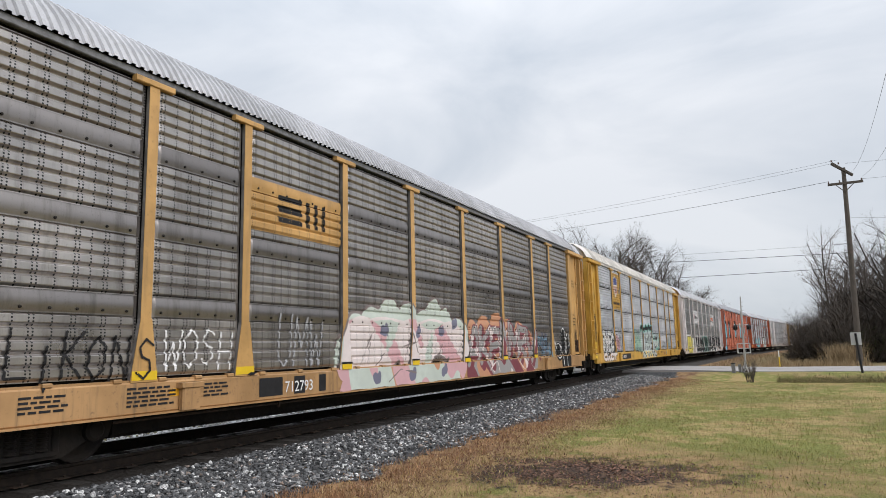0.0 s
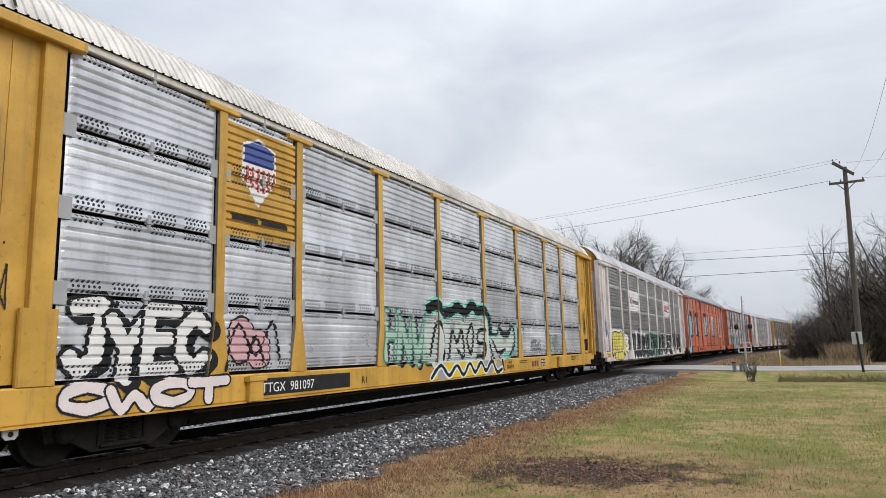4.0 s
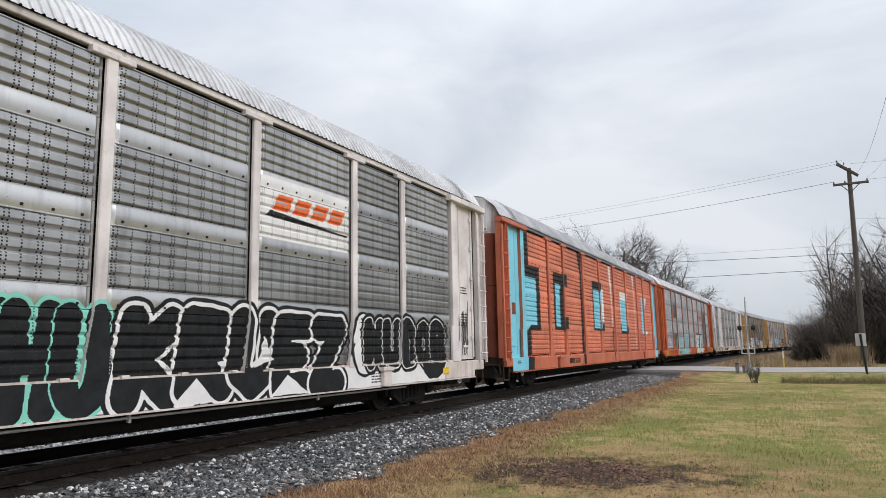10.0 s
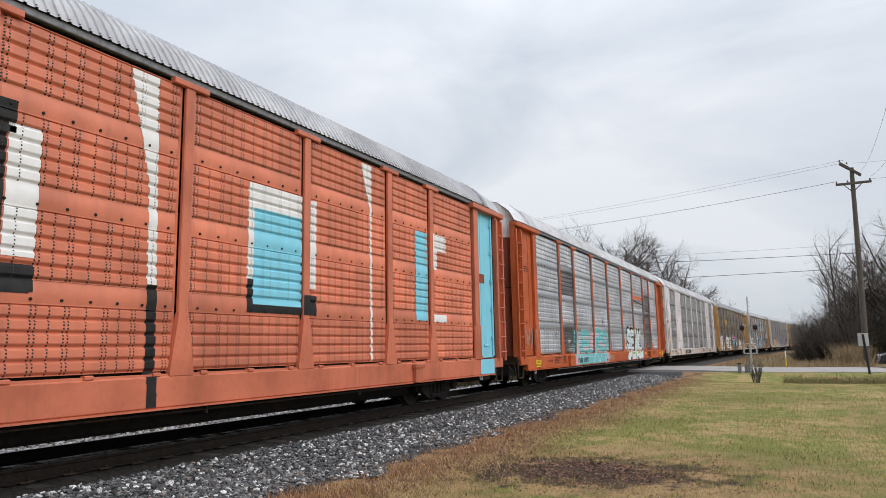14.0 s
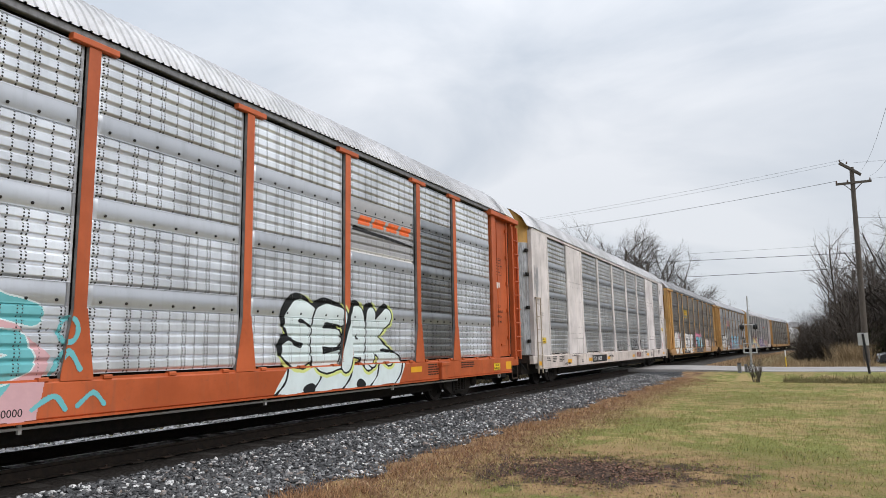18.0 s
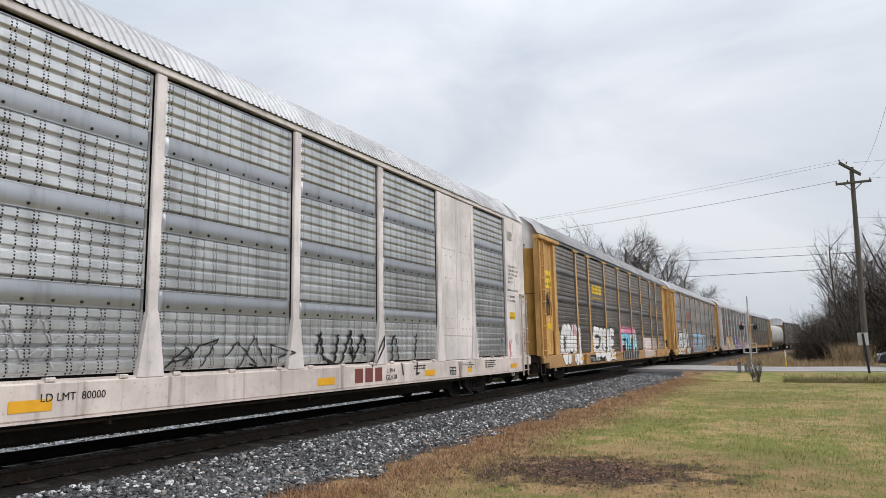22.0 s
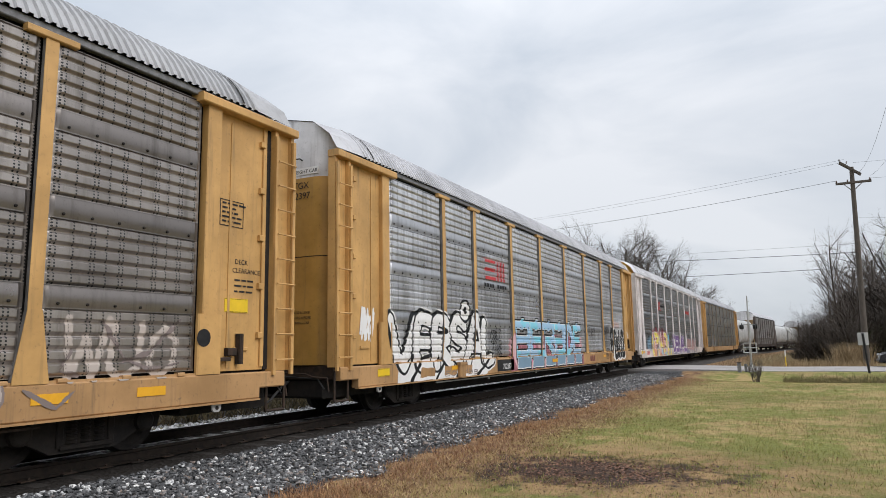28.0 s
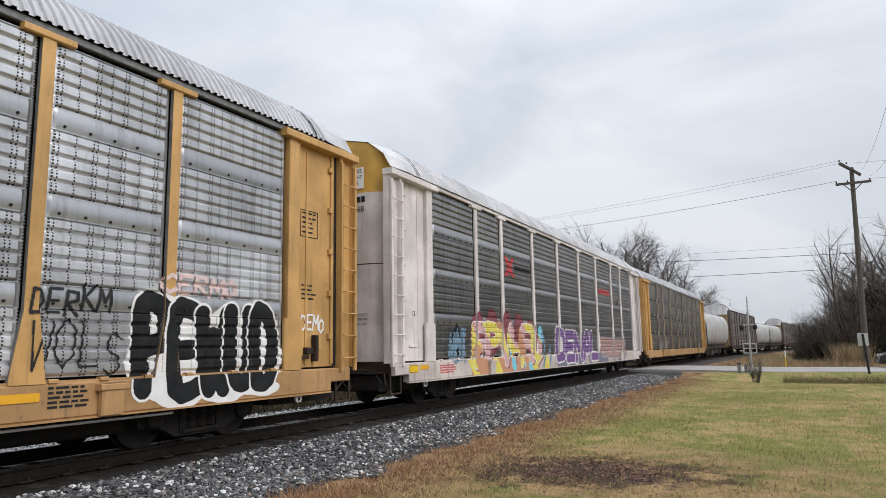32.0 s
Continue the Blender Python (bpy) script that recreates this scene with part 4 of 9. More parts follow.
def corner(car, spec, s, q, pmat, door, lad):
    """What closes the side at a car's end: door plate, its posts, header and ladder. s: end, q: side."""
    def bx(sh, xa, xb, ya, yb, z0, z1, b=0.0):
        return sh.box(min(q * xa, q * xb), max(q * xa, q * xb), min(s * ya, s * yb), max(s * ya, s * yb), z0, z1, b)
    if spec.get("corner") == "plain":
        sh = bx(Shape(), 1.40, 1.552, 11.42, 13.0, 1.0, 5.22, 0.012)
        bx(sh, 1.552, 1.56, 12.12, 12.15, 1.05, 5.2)
        bx(sh, 1.50, 1.575, 11.36, 11.46, 1.0, 5.22, 0.01)
        part("corner_panel", sh, door, car, "plain white corner panel")
        if q > 0:
            sh = Shape()
            for y in (12.5, 12.92):
                bx(sh, 1.60, 1.64, y - 0.018, y + 0.018, 0.45, 2.95, 0.006)
            bx(sh, 1.54, 1.62, 12.5, 12.92, 2.9, 2.95)
            l = part("ladder", sh, lad, car)
            me = shared("rung_short", lambda: Shape().tube((0, -0.22, 0), (0, 0.22, 0), 0.014, 6), lad)
            for i in range(6):
                place("rung", me, l, (1.66, s * 12.71, 0.62 + 0.42 * i))
        return
    sh = bx(Shape(), 1.40, 1.47, 11.69, 12.95, 1.05, 5.15)
    bx(sh, 1.47, 1.485, 12.05, 12.10, 1.1, 5.0)
    bx(sh, 1.47, 1.50, 12.2, 12.5, 1.35, 1.41, 0.01)
    bx(sh, 1.47, 1.51, 12.78, 12.86, 1.1, 5.1, 0.01)
    for z in (1.6, 2.4, 3.2, 4.0, 4.8):
        bx(sh, 1.47, 1.53, 12.70, 12.80, z - 0.05, z + 0.05, 0.01)
    part("corner_door", sh, door, car, spec.get("door_label", ""))
    part("door_gap", bx(Shape(), 1.40, 1.485, 12.87, 12.97, 1.05, 5.1), BLACK, car)
    sh = bx(Shape(), 1.42, 1.575, 11.48, 11.76, 1.02, 5.16, 0.015)
    bx(sh, 1.5, 1.585, 11.40, 11.86, 1.02, 1.9, 0.02)
    part("post", sh, pmat, car)
    sh = bx(Shape(), 1.40, 1.66, 11.28, 13.50, 5.10, 5.24, 0.015)
    part("header_beam", sh, pmat, car)
    ring = [(1.40, 12.97), (1.585, 12.97), (1.585, 13.05), (1.50, 13.06), (1.50, 13.40), (1.565, 13.41), (1.565, 13.48), (1.40, 13.48)]
    part("corner_post", Shape().prism([(q * a, s * b) for a, b in ring], 2, 1.02, 5.12), pmat, car)
    if q > 0:
        ladder(car, lad, *sorted((s * 13.0, s * 13.44)), 0.95, 5.0, 1.62)
    sh = Shape()
    pts = [(q * 1.5, s * 12.95, 0.95), (q * 1.5, s * 12.95, 0.38), (q * 1.5, s * 13.38, 0.38), (q * 1.5, s * 13.38, 0.95)]
    for a, b in zip(pts, pts[1:]):
        sh.tube(a, b, 0.022, 6)
    part("step", sh, RUSTY, car)


def mark(car, name, y0, y1, z0, z1, mat, label="", x=1.581, t=0.004):
    return part(name, Shape().box(x, x + t, y0, y1, z0, z1), mat, car, label)


# colours of the cars
WHITE_ROOF = paint("chalky_white_roof", (0.52, 0.52, 0.535), 0.35)
GREY_ROOF = paint("galvanised_grey_roof", (0.40, 0.40, 0.42), 0.3)
CREAM_ROOF = paint("soiled_cream_roof", (0.58, 0.55, 0.51), 0.4)
DARK_ROOF = paint("dull_grey_roof", (0.30, 0.30, 0.31), 0.3)
TAN = paint("faded_tan_yellow_paint", (0.49, 0.28, 0.092), 0.5)
TAN_SILL = paint("soiled_tan_sill_paint", (0.38, 0.215, 0.088), 0.75)
YELLOW = paint("soiled_yellow_paint", (0.50, 0.28, 0.038), 0.5)
ORANGE = paint("orange_paint", (0.42, 0.080, 0.015), 0.4)
REDORANGE = paint("faded_red_orange_paint", (0.47, 0.125, 0.062), 0.4)
# darker copy of the sides' orange: the shade on the car ends is in the colour
SHADED_ORANGE = paint("shaded_orange_paint", (0.20, 0.036, 0.010), 0.3)
WHITE = paint("off_white_paint", (0.615, 0.565, 0.55), 0.36)
WHITE_CAP = paint("white_cap_paint", (0.64, 0.63, 0.64), 0.5)
BROWN_GOLD = paint("brown_gold_paint", (0.42, 0.23, 0.045), 0.4)
GALV = surface("bare_galvanised_steel", (0.19, 0.195, 0.21), (0.40, 0.41, 0.43), 9, 0.5, 0.6, 0.2, (0.10, 0.085, 0.07), 0.8, streak=(3, 3, 0.4))
P_BROWN = panel_steel("brown_grey_dirty_sheet", (0.43, 0.40, 0.38), band=(0.265, 0.242, 0.23), metal=0.88, dirty=0.5)
P_DARK = panel_steel("dark_brown_grey_sheet", (0.345, 0.31, 0.285), band=(0.22, 0.196, 0.182), metal=0.80, dirty=0.55)
P_BRIGHT = panel_steel("bright_silver_slotted_sheet", (0.74, 0.75, 0.79), slots=True, metal=0.55, dirty=0.20)
P_GREYSLOT = panel_steel("grey_silver_slotted_sheet", (0.33, 0.305, 0.27), slots=True, metal=0.88, dirty=0.35)
P_GREY = panel_steel("grey_sheet_with_white_band", (0.43, 0.43, 0.43), band=(0.56, 0.555, 0.55), metal=0.80, dirty=0.35)
P_GREYDULL = panel_steel("dull_grey_sheet", (0.27, 0.27, 0.27), band=(0.36, 0.36, 0.365), metal=0.88, dirty=0.35)
SAND = paint("soiled_sand_paint", (0.40, 0.335, 0.26), 0.45)
PINK_TAN = paint("soiled_pinkish_tan_paint", (0.46, 0.36, 0.27), 0.5)
P_GREYPLAIN = panel_steel("plain_grey_sheet", (0.39, 0.39, 0.39), metal=0.80, dirty=0.4)
P_RED = panel_steel("red_orange_painted_sheet", (0.60, 0.180, 0.100), metal=0.0, dirty=0.22, rough=0.5)
P_SILVER = panel_steel("silver_white_sheet", (0.76, 0.785, 0.83), band=(0.50, 0.515, 0.545), metal=0.62, dirty=0.15)
P_DULL = panel_steel("dull_silver_sheet", (0.34, 0.35, 0.36), metal=0.88, dirty=0.3)
P_MIX = panel_steel("grey_silver_sheet", (0.60, 0.61, 0.62), band=(0.38, 0.39, 0.41), metal=0.75, dirty=0.3)
P_SOOT = panel_steel("soiled_silver_sheet", (0.60, 0.605, 0.63), band=(0.43, 0.435, 0.455), metal=0.72, dirty=0.42)
FAR_TAN_POST = paint("soiled_brown_post_paint", (0.26, 0.18, 0.09), 0.5)
BLACK_PAINT = surface("black_paint", (0.012, 0.012, 0.013), (0.024, 0.023, 0.024), 6, 0.6, 0.0, 0.05, spec=0.25)
WHITE_PAINT = plain("white_paint", (0.72, 0.71, 0.70), 0.55)
YELLOW_MARK = plain("yellow_reflector", (0.72, 0.48, 0.02), 0.4)
GOLD_MARK = plain("amber_reflector", (0.72, 0.36, 0.02), 0.4)
RED_PAINT = plain("red_paint", (0.50, 0.045, 0.05), 0.5)
BLUE_PAINT = plain("blue_paint", (0.05, 0.08, 0.28), 0.5)
CYAN_PAINT = plain("light_blue_paint", (0.20, 0.55, 0.68), 0.5)
MINT_PAINT = plain("mint_green_paint", (0.22, 0.58, 0.48), 0.5)
GREY_PAINT = plain("grey_paint", (0.33, 0.33, 0.34), 0.55)
ORANGE_PAINT = plain("vivid_orange_paint", (0.75, 0.14, 0.03), 0.5)
PINK_PAINT = plain("pale_pink_paint", (0.66, 0.50, 0.48), 0.5)
LEMON_PAINT = plain("lemon_yellow_paint", (0.68, 0.58, 0.10), 0.5)

PALE_SILL = paint("soiled_pale_sill_paint", (0.56, 0.49, 0.45), 0.6)
CARS = {}
LABEL = "closed car carrier, "
WEB = surface("dull_grey_post_steel", (0.13, 0.125, 0.12), (0.24, 0.23, 0.225), 6, 0.6, 0.3, 0.1, (0.08, 0.07, 0.06), 0.5)
CARS["A"] = autorack("autorack", dict(web=WEB, label=LABEL + "brown-grey punched sides, tan posts, white graffiti", post=TAN, sill=TAN_SILL, panel=P_BROWN, roof=GREY_ROOF, cap=WHITE_CAP, end=TAN))
CARS["B"] = autorack("autorack", dict(web=WEB, roof_up=0.04, label=LABEL + "bright silver slotted sides, yellow posts and ends", post=YELLOW, sill=YELLOW, panel=P_BRIGHT, style="slots", clip=GREY_PAINT, roof=CREAM_ROOF, cap=WHITE_CAP, end=YELLOW, eave=CREAM_ROOF))
CARS["C"] = autorack("autorack", dict(eave=WHITE, roof_up=0.10, label=LABEL + "grey sides banded white, black and mint graffiti", pipe=GREY_LUG, post=WHITE, sill=PALE_SILL, panel=lambda i, r: P_GREYPLAIN if i in (1, 7) else P_GREY, roof=WHITE_ROOF, cap=BROWN_GOLD, end=WHITE))
CARS["D"] = autorack("autorack", dict(roof_up=0.12, label=LABEL + "faded red-orange sides with light blue window shapes", post=REDORANGE, sill=REDORANGE, panel=P_RED, roof=GREY_ROOF, cap=WHITE_CAP, end=SHADED_ORANGE, door=CYAN_PAINT, door_label="light blue painted corner door"))
CARS["E"] = autorack("autorack", dict(web=WEB, roof_up=0.12, label=LABEL + "silver-white sides, orange posts and ends, cyan graffiti", pipe=GREY_LUG, post=ORANGE, sill=ORANGE, panel=lambda i, r: P_DULL if (i, r) in ((1, 0), (1, 2), (7, 2), (7, 1), (6, 2), (7, 0)) else P_SILVER, roof=WHITE_ROOF, cap=WHITE_CAP, end=SHADED_ORANGE))
CARS["F"] = autorack("autorack", dict(eave=WHITE, roof_up=0.10, label=LABEL + "silver sides, plain white plates and white posts", post=WHITE, sill=PALE_SILL, panel=P_MIX, plates=(1, 7), plate=WHITE, posts=(-11.42, -8.98, -6.98, -4.27, -1.5, 1.5, 4.27, 6.98, 8.98, 11.42), roof=WHITE_ROOF, cap=BROWN_GOLD, end=PINK_TAN, corner="plain", rear=WHITE, door=WHITE, ladder=SAND, caps=False))
CARS["G"] = autorack("autorack", dict(web=WEB, label=LABEL + "dark brown-grey sides, tan posts, white graffiti", post=TAN, sill=TAN_SILL, panel=P_DARK, roof=DARK_ROOF, cap=WHITE_CAP, end=BROWN_GOLD))
CARS["H"] = autorack("autorack", dict(web=WEB, label=LABEL + "soiled silver sides, tan posts, blue graffiti", pipe=GREY_LUG, post=TAN, sill=TAN_SILL, panel=P_SOOT, roof=GREY_ROOF, cap=WHITE_CAP, end=BROWN_GOLD))
CARS["I"] = autorack("autorack", dict(eave=WHITE, roof_up=0.10, label=LABEL + "grey sides banded white, coloured graffiti", post=WHITE, sill=PALE_SILL, panel=P_GREYDULL, roof=WHITE_ROOF, cap=YELLOW, end=WHITE))
CARS["J"] = autorack("autorack", dict(web=WEB, label=LABEL + "grey slotted sides and tan ends", side_post=FAR_TAN_POST, post=TAN, sill=TAN_SILL, panel=P_GREYSLOT, style="slots", clip=GREY_PAINT, roof=GREY_ROOF, cap=WHITE_CAP, end=BROWN_GOLD))
CENTRE = dict(A=-93.41, B=-65.40, C=-36.85, D=-8.52, E=19.60, F=47.60, G=75.52, H=103.72, I=132.02, J=160.37)


def lite_truck(car, y):
    t = place("truck", shared("side_frame", truck_side, RUSTY), car, (1.02, y, 0), "grimy black two-axle wheel truck")
    place("wheelset", shared("wheelset", wheelset_shape, BLACK, True), t, (-1.02, -0.86, WHEEL))
    place("wheelset", shared("wheelset", wheelset_shape, BLACK, True), t, (-1.02, 0.86, WHEEL))


def far_rack(spec):
    """A car carrier that stays far down the line."""
    car = thing("autorack", spec["label"], "railway car", group="railway cars of the train")
    part("side_sill", Shape().box(-1.58, 1.58, -13.0, 13.0, 0.62, 1.02, 0.03), spec["sill"], car)
    for a, b in zip(POSTS, POSTS[1:]):
        sh = Shape().grid([[(HALF + ridge(z % 1.08), a + 0.07, 1.08 + z), (HALF + ridge(z % 1.08), b - 0.07, 1.08 + z)] for z in [k * 0.054 for k in range(77)]])
        part("side_panel", sh, spec["panel"], car)
        place("post", shared("post", post_shape, spec["post"]), car, (HALF, b, 0))
    # added black filling in place of the unlit inside
    part("inner_wall", Shape().box(-1.48, 1.48, -12.9, 12.9, 1.0, 5.3), BLACK, car)
    part("roof", KEPT.setdefault(("roof far",), roof_shape(-12.9, 12.9, 0.43, 0.03)), spec["roof"], car)
    for s in (-1, 1):
        part("end_door", end_shape(1.06, 4.78, s), spec["end"], car, smooth=True)
        part("end_cap", end_shape(4.78, None, s), spec["cap"], car, smooth=True)
        part("corner_post", Shape().box(-1.58, 1.58, min(s * 11.6, s * 13.2), max(s * 11.6, s * 13.2), 1.0, 5.25, 0.03), spec["post"], car)
        lite_truck(car, s * 10.06)
    return car


def hopper_shape():
    sec = [(0.0, 1.0), (0.9, 1.15), (1.35, 1.5), (1.55, 2.1), (1.60, 2.8), (1.56, 3.5), (1.42, 4.0), (1.1, 4.35), (0.6, 4.5), (0.0, 4.55)]
    full = sec + [(-x, z) for x, z in sec[-2:0:-1]]
    rows = []
    for y, k in ((-7.3, 0.80), (-7.0, 0.97), (-6.9, 1.0), (-3.5, 1.0), (0, 1.0), (3.5, 1.0), (6.9, 1.0), (7.0, 0.97), (7.3, 0.80)):
        rows.append([(x * k, y, 2.8 + (z - 2.8) * k) for x, z in full + full[:1]])
    sh = Shape().grid(rows)
    n = len(full)
    o = len(sh.v)
    sh.v += [(0, -7.35, 2.8), (0, 7.35, 2.8)]
    sh.f += [(i + 1, i, o) for i in range(n)] + [(8 * (n + 1) + i, 8 * (n + 1) + i + 1, o + 1) for i in range(n)]
    return sh


def hopper(spec):
    car = thing("covered_hopper", spec["label"], "railway car", group="railway cars of the train")
    place("tank_body", shared("tank_body", hopper_shape, spec["body"], True), car)
    part("underframe", Shape().box(-1.3, 1.3, -8.5, 8.5, 0.85, 1.1, 0.03).box(-0.3, 0.3, -8.6, 8.6, 0.6, 0.9), spec["frame"], car)
    for y in (-4.6, -1.5, 1.5, 4.6):
        ring = [(-0.9, 1.4), (0.9, 1.4), (0.25, 0.35), (-0.25, 0.35)]
        part("discharge_chute", Shape().prism([(a + y, b) for a, b in ring], 0, -0.9, 0.9), spec["body"], car)
    part("running_board", Shape().box(-0.5, 0.5, -7.4, 7.4, 4.56, 4.62), GREY_PAINT, car)
    for y in (-5.2, -1.8, 1.8, 5.2):
        part("hatch", Shape().lathe([(4.55, 0.32), (4.70, 0.32), (4.74, 0.0)], 12, 2, (0, y, 0)), spec["body"], car)
    for s in (-1, 1):
        brace = Shape()
        for x in (-1.35, -0.9):
            brace.tube((x, s * 8.0, 1.0), (x * 0.9, s * 7.1, 3.9), 0.04, 6)
        part("end_brace", brace.tube((-1.30, s * 7.7, 2.0), (-0.87, s * 7.7, 2.0), 0.03, 6), spec["frame"], car)
        sh = Shape()
        for x in (0.9, 1.35):
            sh.tube((x, s * 8.0, 1.0), (x * 0.9, s * 7.1, 3.9), 0.04, 6)
        for k in range(6):
            sh.tube((0.9, s * (7.95 - 0.14 * k), 1.3 + 0.45 * k), (1.35, s * (7.95 - 0.14 * k), 1.3 + 0.45 * k), 0.02, 6)
        part("end_ladder", sh, spec["frame"], car)
        lite_truck(car, s * 6.6)
    return car


H_WHITE = paint("white_hopper_paint", (0.44, 0.44, 0.43), 0.45)
H_GREY = paint("pale_grey_hopper_paint", (0.38, 0.38, 0.36), 0.5)
FAR = []
FAR_TAN = paint("weathered_tan_brown_paint", (0.24, 0.15, 0.06), 0.7)
P_FAR = panel_steel("weathered_dark_sheet", (0.16, 0.14, 0.125), metal=0.65, dirty=0.55)
FAR_BROWN = paint("weathered_dark_brown_paint", (0.07, 0.05, 0.04), 0.6)
SPEC_TAN = dict(label=LABEL + "brown-grey sides, tan ends, far down the line", post=FAR_BROWN, sill=RUSTY, panel=P_FAR, roof=GREY_ROOF, cap=WHITE_CAP, end=FAR_TAN)
SPEC_DARK = dict(label=LABEL + "dark weathered sides, far down the line", post=FAR_BROWN, sill=RUSTY, panel=P_FAR, roof=DARK_ROOF, cap=FAR_BROWN, end=FAR_BROWN)
SPEC_SILVER = dict(label=LABEL + "soiled silver sides, far down the line", post=FAR_BROWN, sill=RUSTY, panel=P_FAR, roof=DARK_ROOF, cap=FAR_BROWN, end=FAR_BROWN)
at = 161.07 + 14.3
for k in "hrhhrdsdrsdsrdsrdsdrs":
    if k == "h":
        c, half = hopper(dict(label="pale rounded covered hopper car, far down the line", body=H_WHITE if len(FAR) < 3 else H_GREY, frame=RUSTY)), 8.9
    else:
        c, half = far_rack({"r": SPEC_TAN, "d": SPEC_DARK, "s": SPEC_SILVER}[k]), 14.15
    FAR.append((c, at + half))
    at += 2 * half


def travelled(t):
    """Metres that the train has gone by t, counted from 16 s."""
    u = (t - 16) / 16
    k = (6.79092, -0.18054, 0.00063, 0.24703, -0.09644, -0.13486, 0.02678)
    late = 0.35 * ease(10.2, 13.6, t) + 0.35 * ease(13.2, 17.0, t)
    return 16 * sum(c * u ** (i + 1) for i, c in enumerate(k)) + 0.03 * max(0.0, t - 29) ** 2 - late


def on_track(y):
    """A car's pose with its two trucks on the line."""
    a, b = bend(y - 10), bend(y + 10)
    return pose(TRACK_X + (a + b) / 2, y, 0, 0, 0, -math.degrees(math.atan2(b - a, 20)))


def train_motion():
    stops = [i * 1.0 for i in range(33)]
    for key, ob in CARS.items():
        walk(ob, [(t, on_track(CENTRE[key] - travelled(t))) for t in stops])
    for ob, y in FAR:
        walk(ob, [(t, on_track(y - travelled(t))) for t in stops])
    ticks = [i / 15 for i in range(481)]
    for ob, y in TURNING:
        walk(ob, [(t, Matrix.Translation((0, y, WHEEL)) @ Matrix.Rotation((travelled(t) / WHEEL) % (2 * math.pi), 4, "X")) for t in ticks])
# ---------- trees, poles and what stands round the crossing ----------
BARK = surface("grey_brown_bark", (0.045, 0.038, 0.032), (0.105, 0.09, 0.076), 14, 0.9, 0, 0.5, streak=(4, 4, 0.6))
TWIG = surface("dark_bare_twigs", (0.050, 0.040, 0.034), (0.10, 0.082, 0.068), 3, 0.9, 0, 0)
PALE_TWIG = surface("pale_bare_twigs", (0.13, 0.105, 0.09), (0.22, 0.18, 0.155), 3, 0.9, 0, 0)


def limb(sh, pts, r0, r1, n):
    """A tapered bent branch as one tube along pts."""
    m = len(pts)
    o = len(sh.v)
    for i, p in enumerate(pts):
        d = (pts[min(m - 1, i + 1)] - pts[max(0, i - 1)]).normalized()
        a = d.orthogonal().normalized()
        c = d.cross(a)
        r = r0 + (r1 - r0) * i / (m - 1)
        for k in range(n):
            t = 2 * math.pi * k / n
            sh.v.append(tuple(p + r * (a * math.cos(t) + c * math.sin(t))))
    for i in range(m - 1):
        for k in range(n):
            sh.f.append((o + i * n + k, o + i * n + (k + 1) % n, o + (i + 1) * n + (k + 1) % n, o + (i + 1) * n + k))


def grow(rng, p, d, length, r, level, wood, twigs, plan):
    """plan: for each level, (children, length factor, spread, bend)."""
    kids, shrink, spread, bend = plan[level]
    seg = (7, 5, 4, 3, 2, 2)[level]
    pts, q, e = [p], p, d
    for _ in range(seg):
        e = (e + Vector((rng.uniform(-bend, bend), rng.uniform(-bend, bend), rng.uniform(-bend, bend) + 0.04))).normalized()
        q = q + e * (length / seg)
        pts.append(q)
    limb(wood if level < 2 else twigs, pts, r, r * (0.45 if level else 0.35), (8, 6, 4, 3, 3, 3)[level])
    if level + 1 >= len(plan):
        return
    for k in range(kids):
        f = (0.30 if level == 0 else 0.2) + (0.70 if level == 0 else 0.8) * (k + rng.random()) / kids
        i = min(seg - 1, int(f * seg))
        base = pts[i].lerp(pts[i + 1], f * seg - i if f < 1 else 1)
        ax = (pts[i + 1] - pts[i]).normalized()
        side = ax.orthogonal().normalized()
        side.rotate(Matrix.Rotation(rng.uniform(0, 6.283), 3, ax))
        nd = (ax * math.cos(spread) + side * math.sin(spread) * rng.uniform(0.7, 1.2)).normalized()
        grow(rng, base, nd, length * shrink * rng.uniform(0.75, 1.2) * (1.15 - 0.5 * f), r * (1 - 0.6 * f) * 0.55, level + 1, wood, twigs, plan)


def tree(seed, height, plan, r, mat=TWIG, stems=1, lean=0.06):
    rng = random.Random(seed)
    wood, twigs = Shape(), Shape()
    for k in range(stems):
        d = Vector((rng.uniform(-lean, lean), rng.uniform(-lean, lean), 1)).normalized()
        grow(rng, Vector((rng.uniform(-0.3, 0.3), rng.uniform(-0.3, 0.3), -0.1)) if stems > 1 else Vector((0, 0, -0.1)), d, height * 0.72, r, 0, wood, twigs, plan)
    root = thing("bare_tree", "tall leafless tree with fine grey-brown twigs", "tree", group="bare trees")
    part("trunk", wood, BARK, root)
    part("crown", twigs, mat, root)
    return root


OAK = [(11, 0.52, 0.85, 0.10), (7, 0.55, 0.75, 0.22), (6, 0.55, 0.7, 0.28), (4, 0.55, 0.7, 0.3), (2, 0.6, 0.6, 0.3)]
SLIM = [(10, 0.42, 0.45, 0.06), (7, 0.5, 0.5, 0.15), (6, 0.55, 0.5, 0.2), (4, 0.55, 0.6, 0.25)]
SHRUB = [(9, 0.6, 0.6, 0.2), (8, 0.6, 0.6, 0.3), (6, 0.6, 0.7, 0.3), (4, 0.6, 0.7, 0.3)]
kinds = [tree(11, 15, OAK, 0.24), tree(12, 15, OAK, 0.20), tree(13, 15, SLIM, 0.14, PALE_TWIG)]
for o, (x, y, z) in zip(kinds, ((7.6, 72, -0.4), (10.5, 79, -0.4), (4.0, 76, -0.4))):
    o.location = (x, y, z)
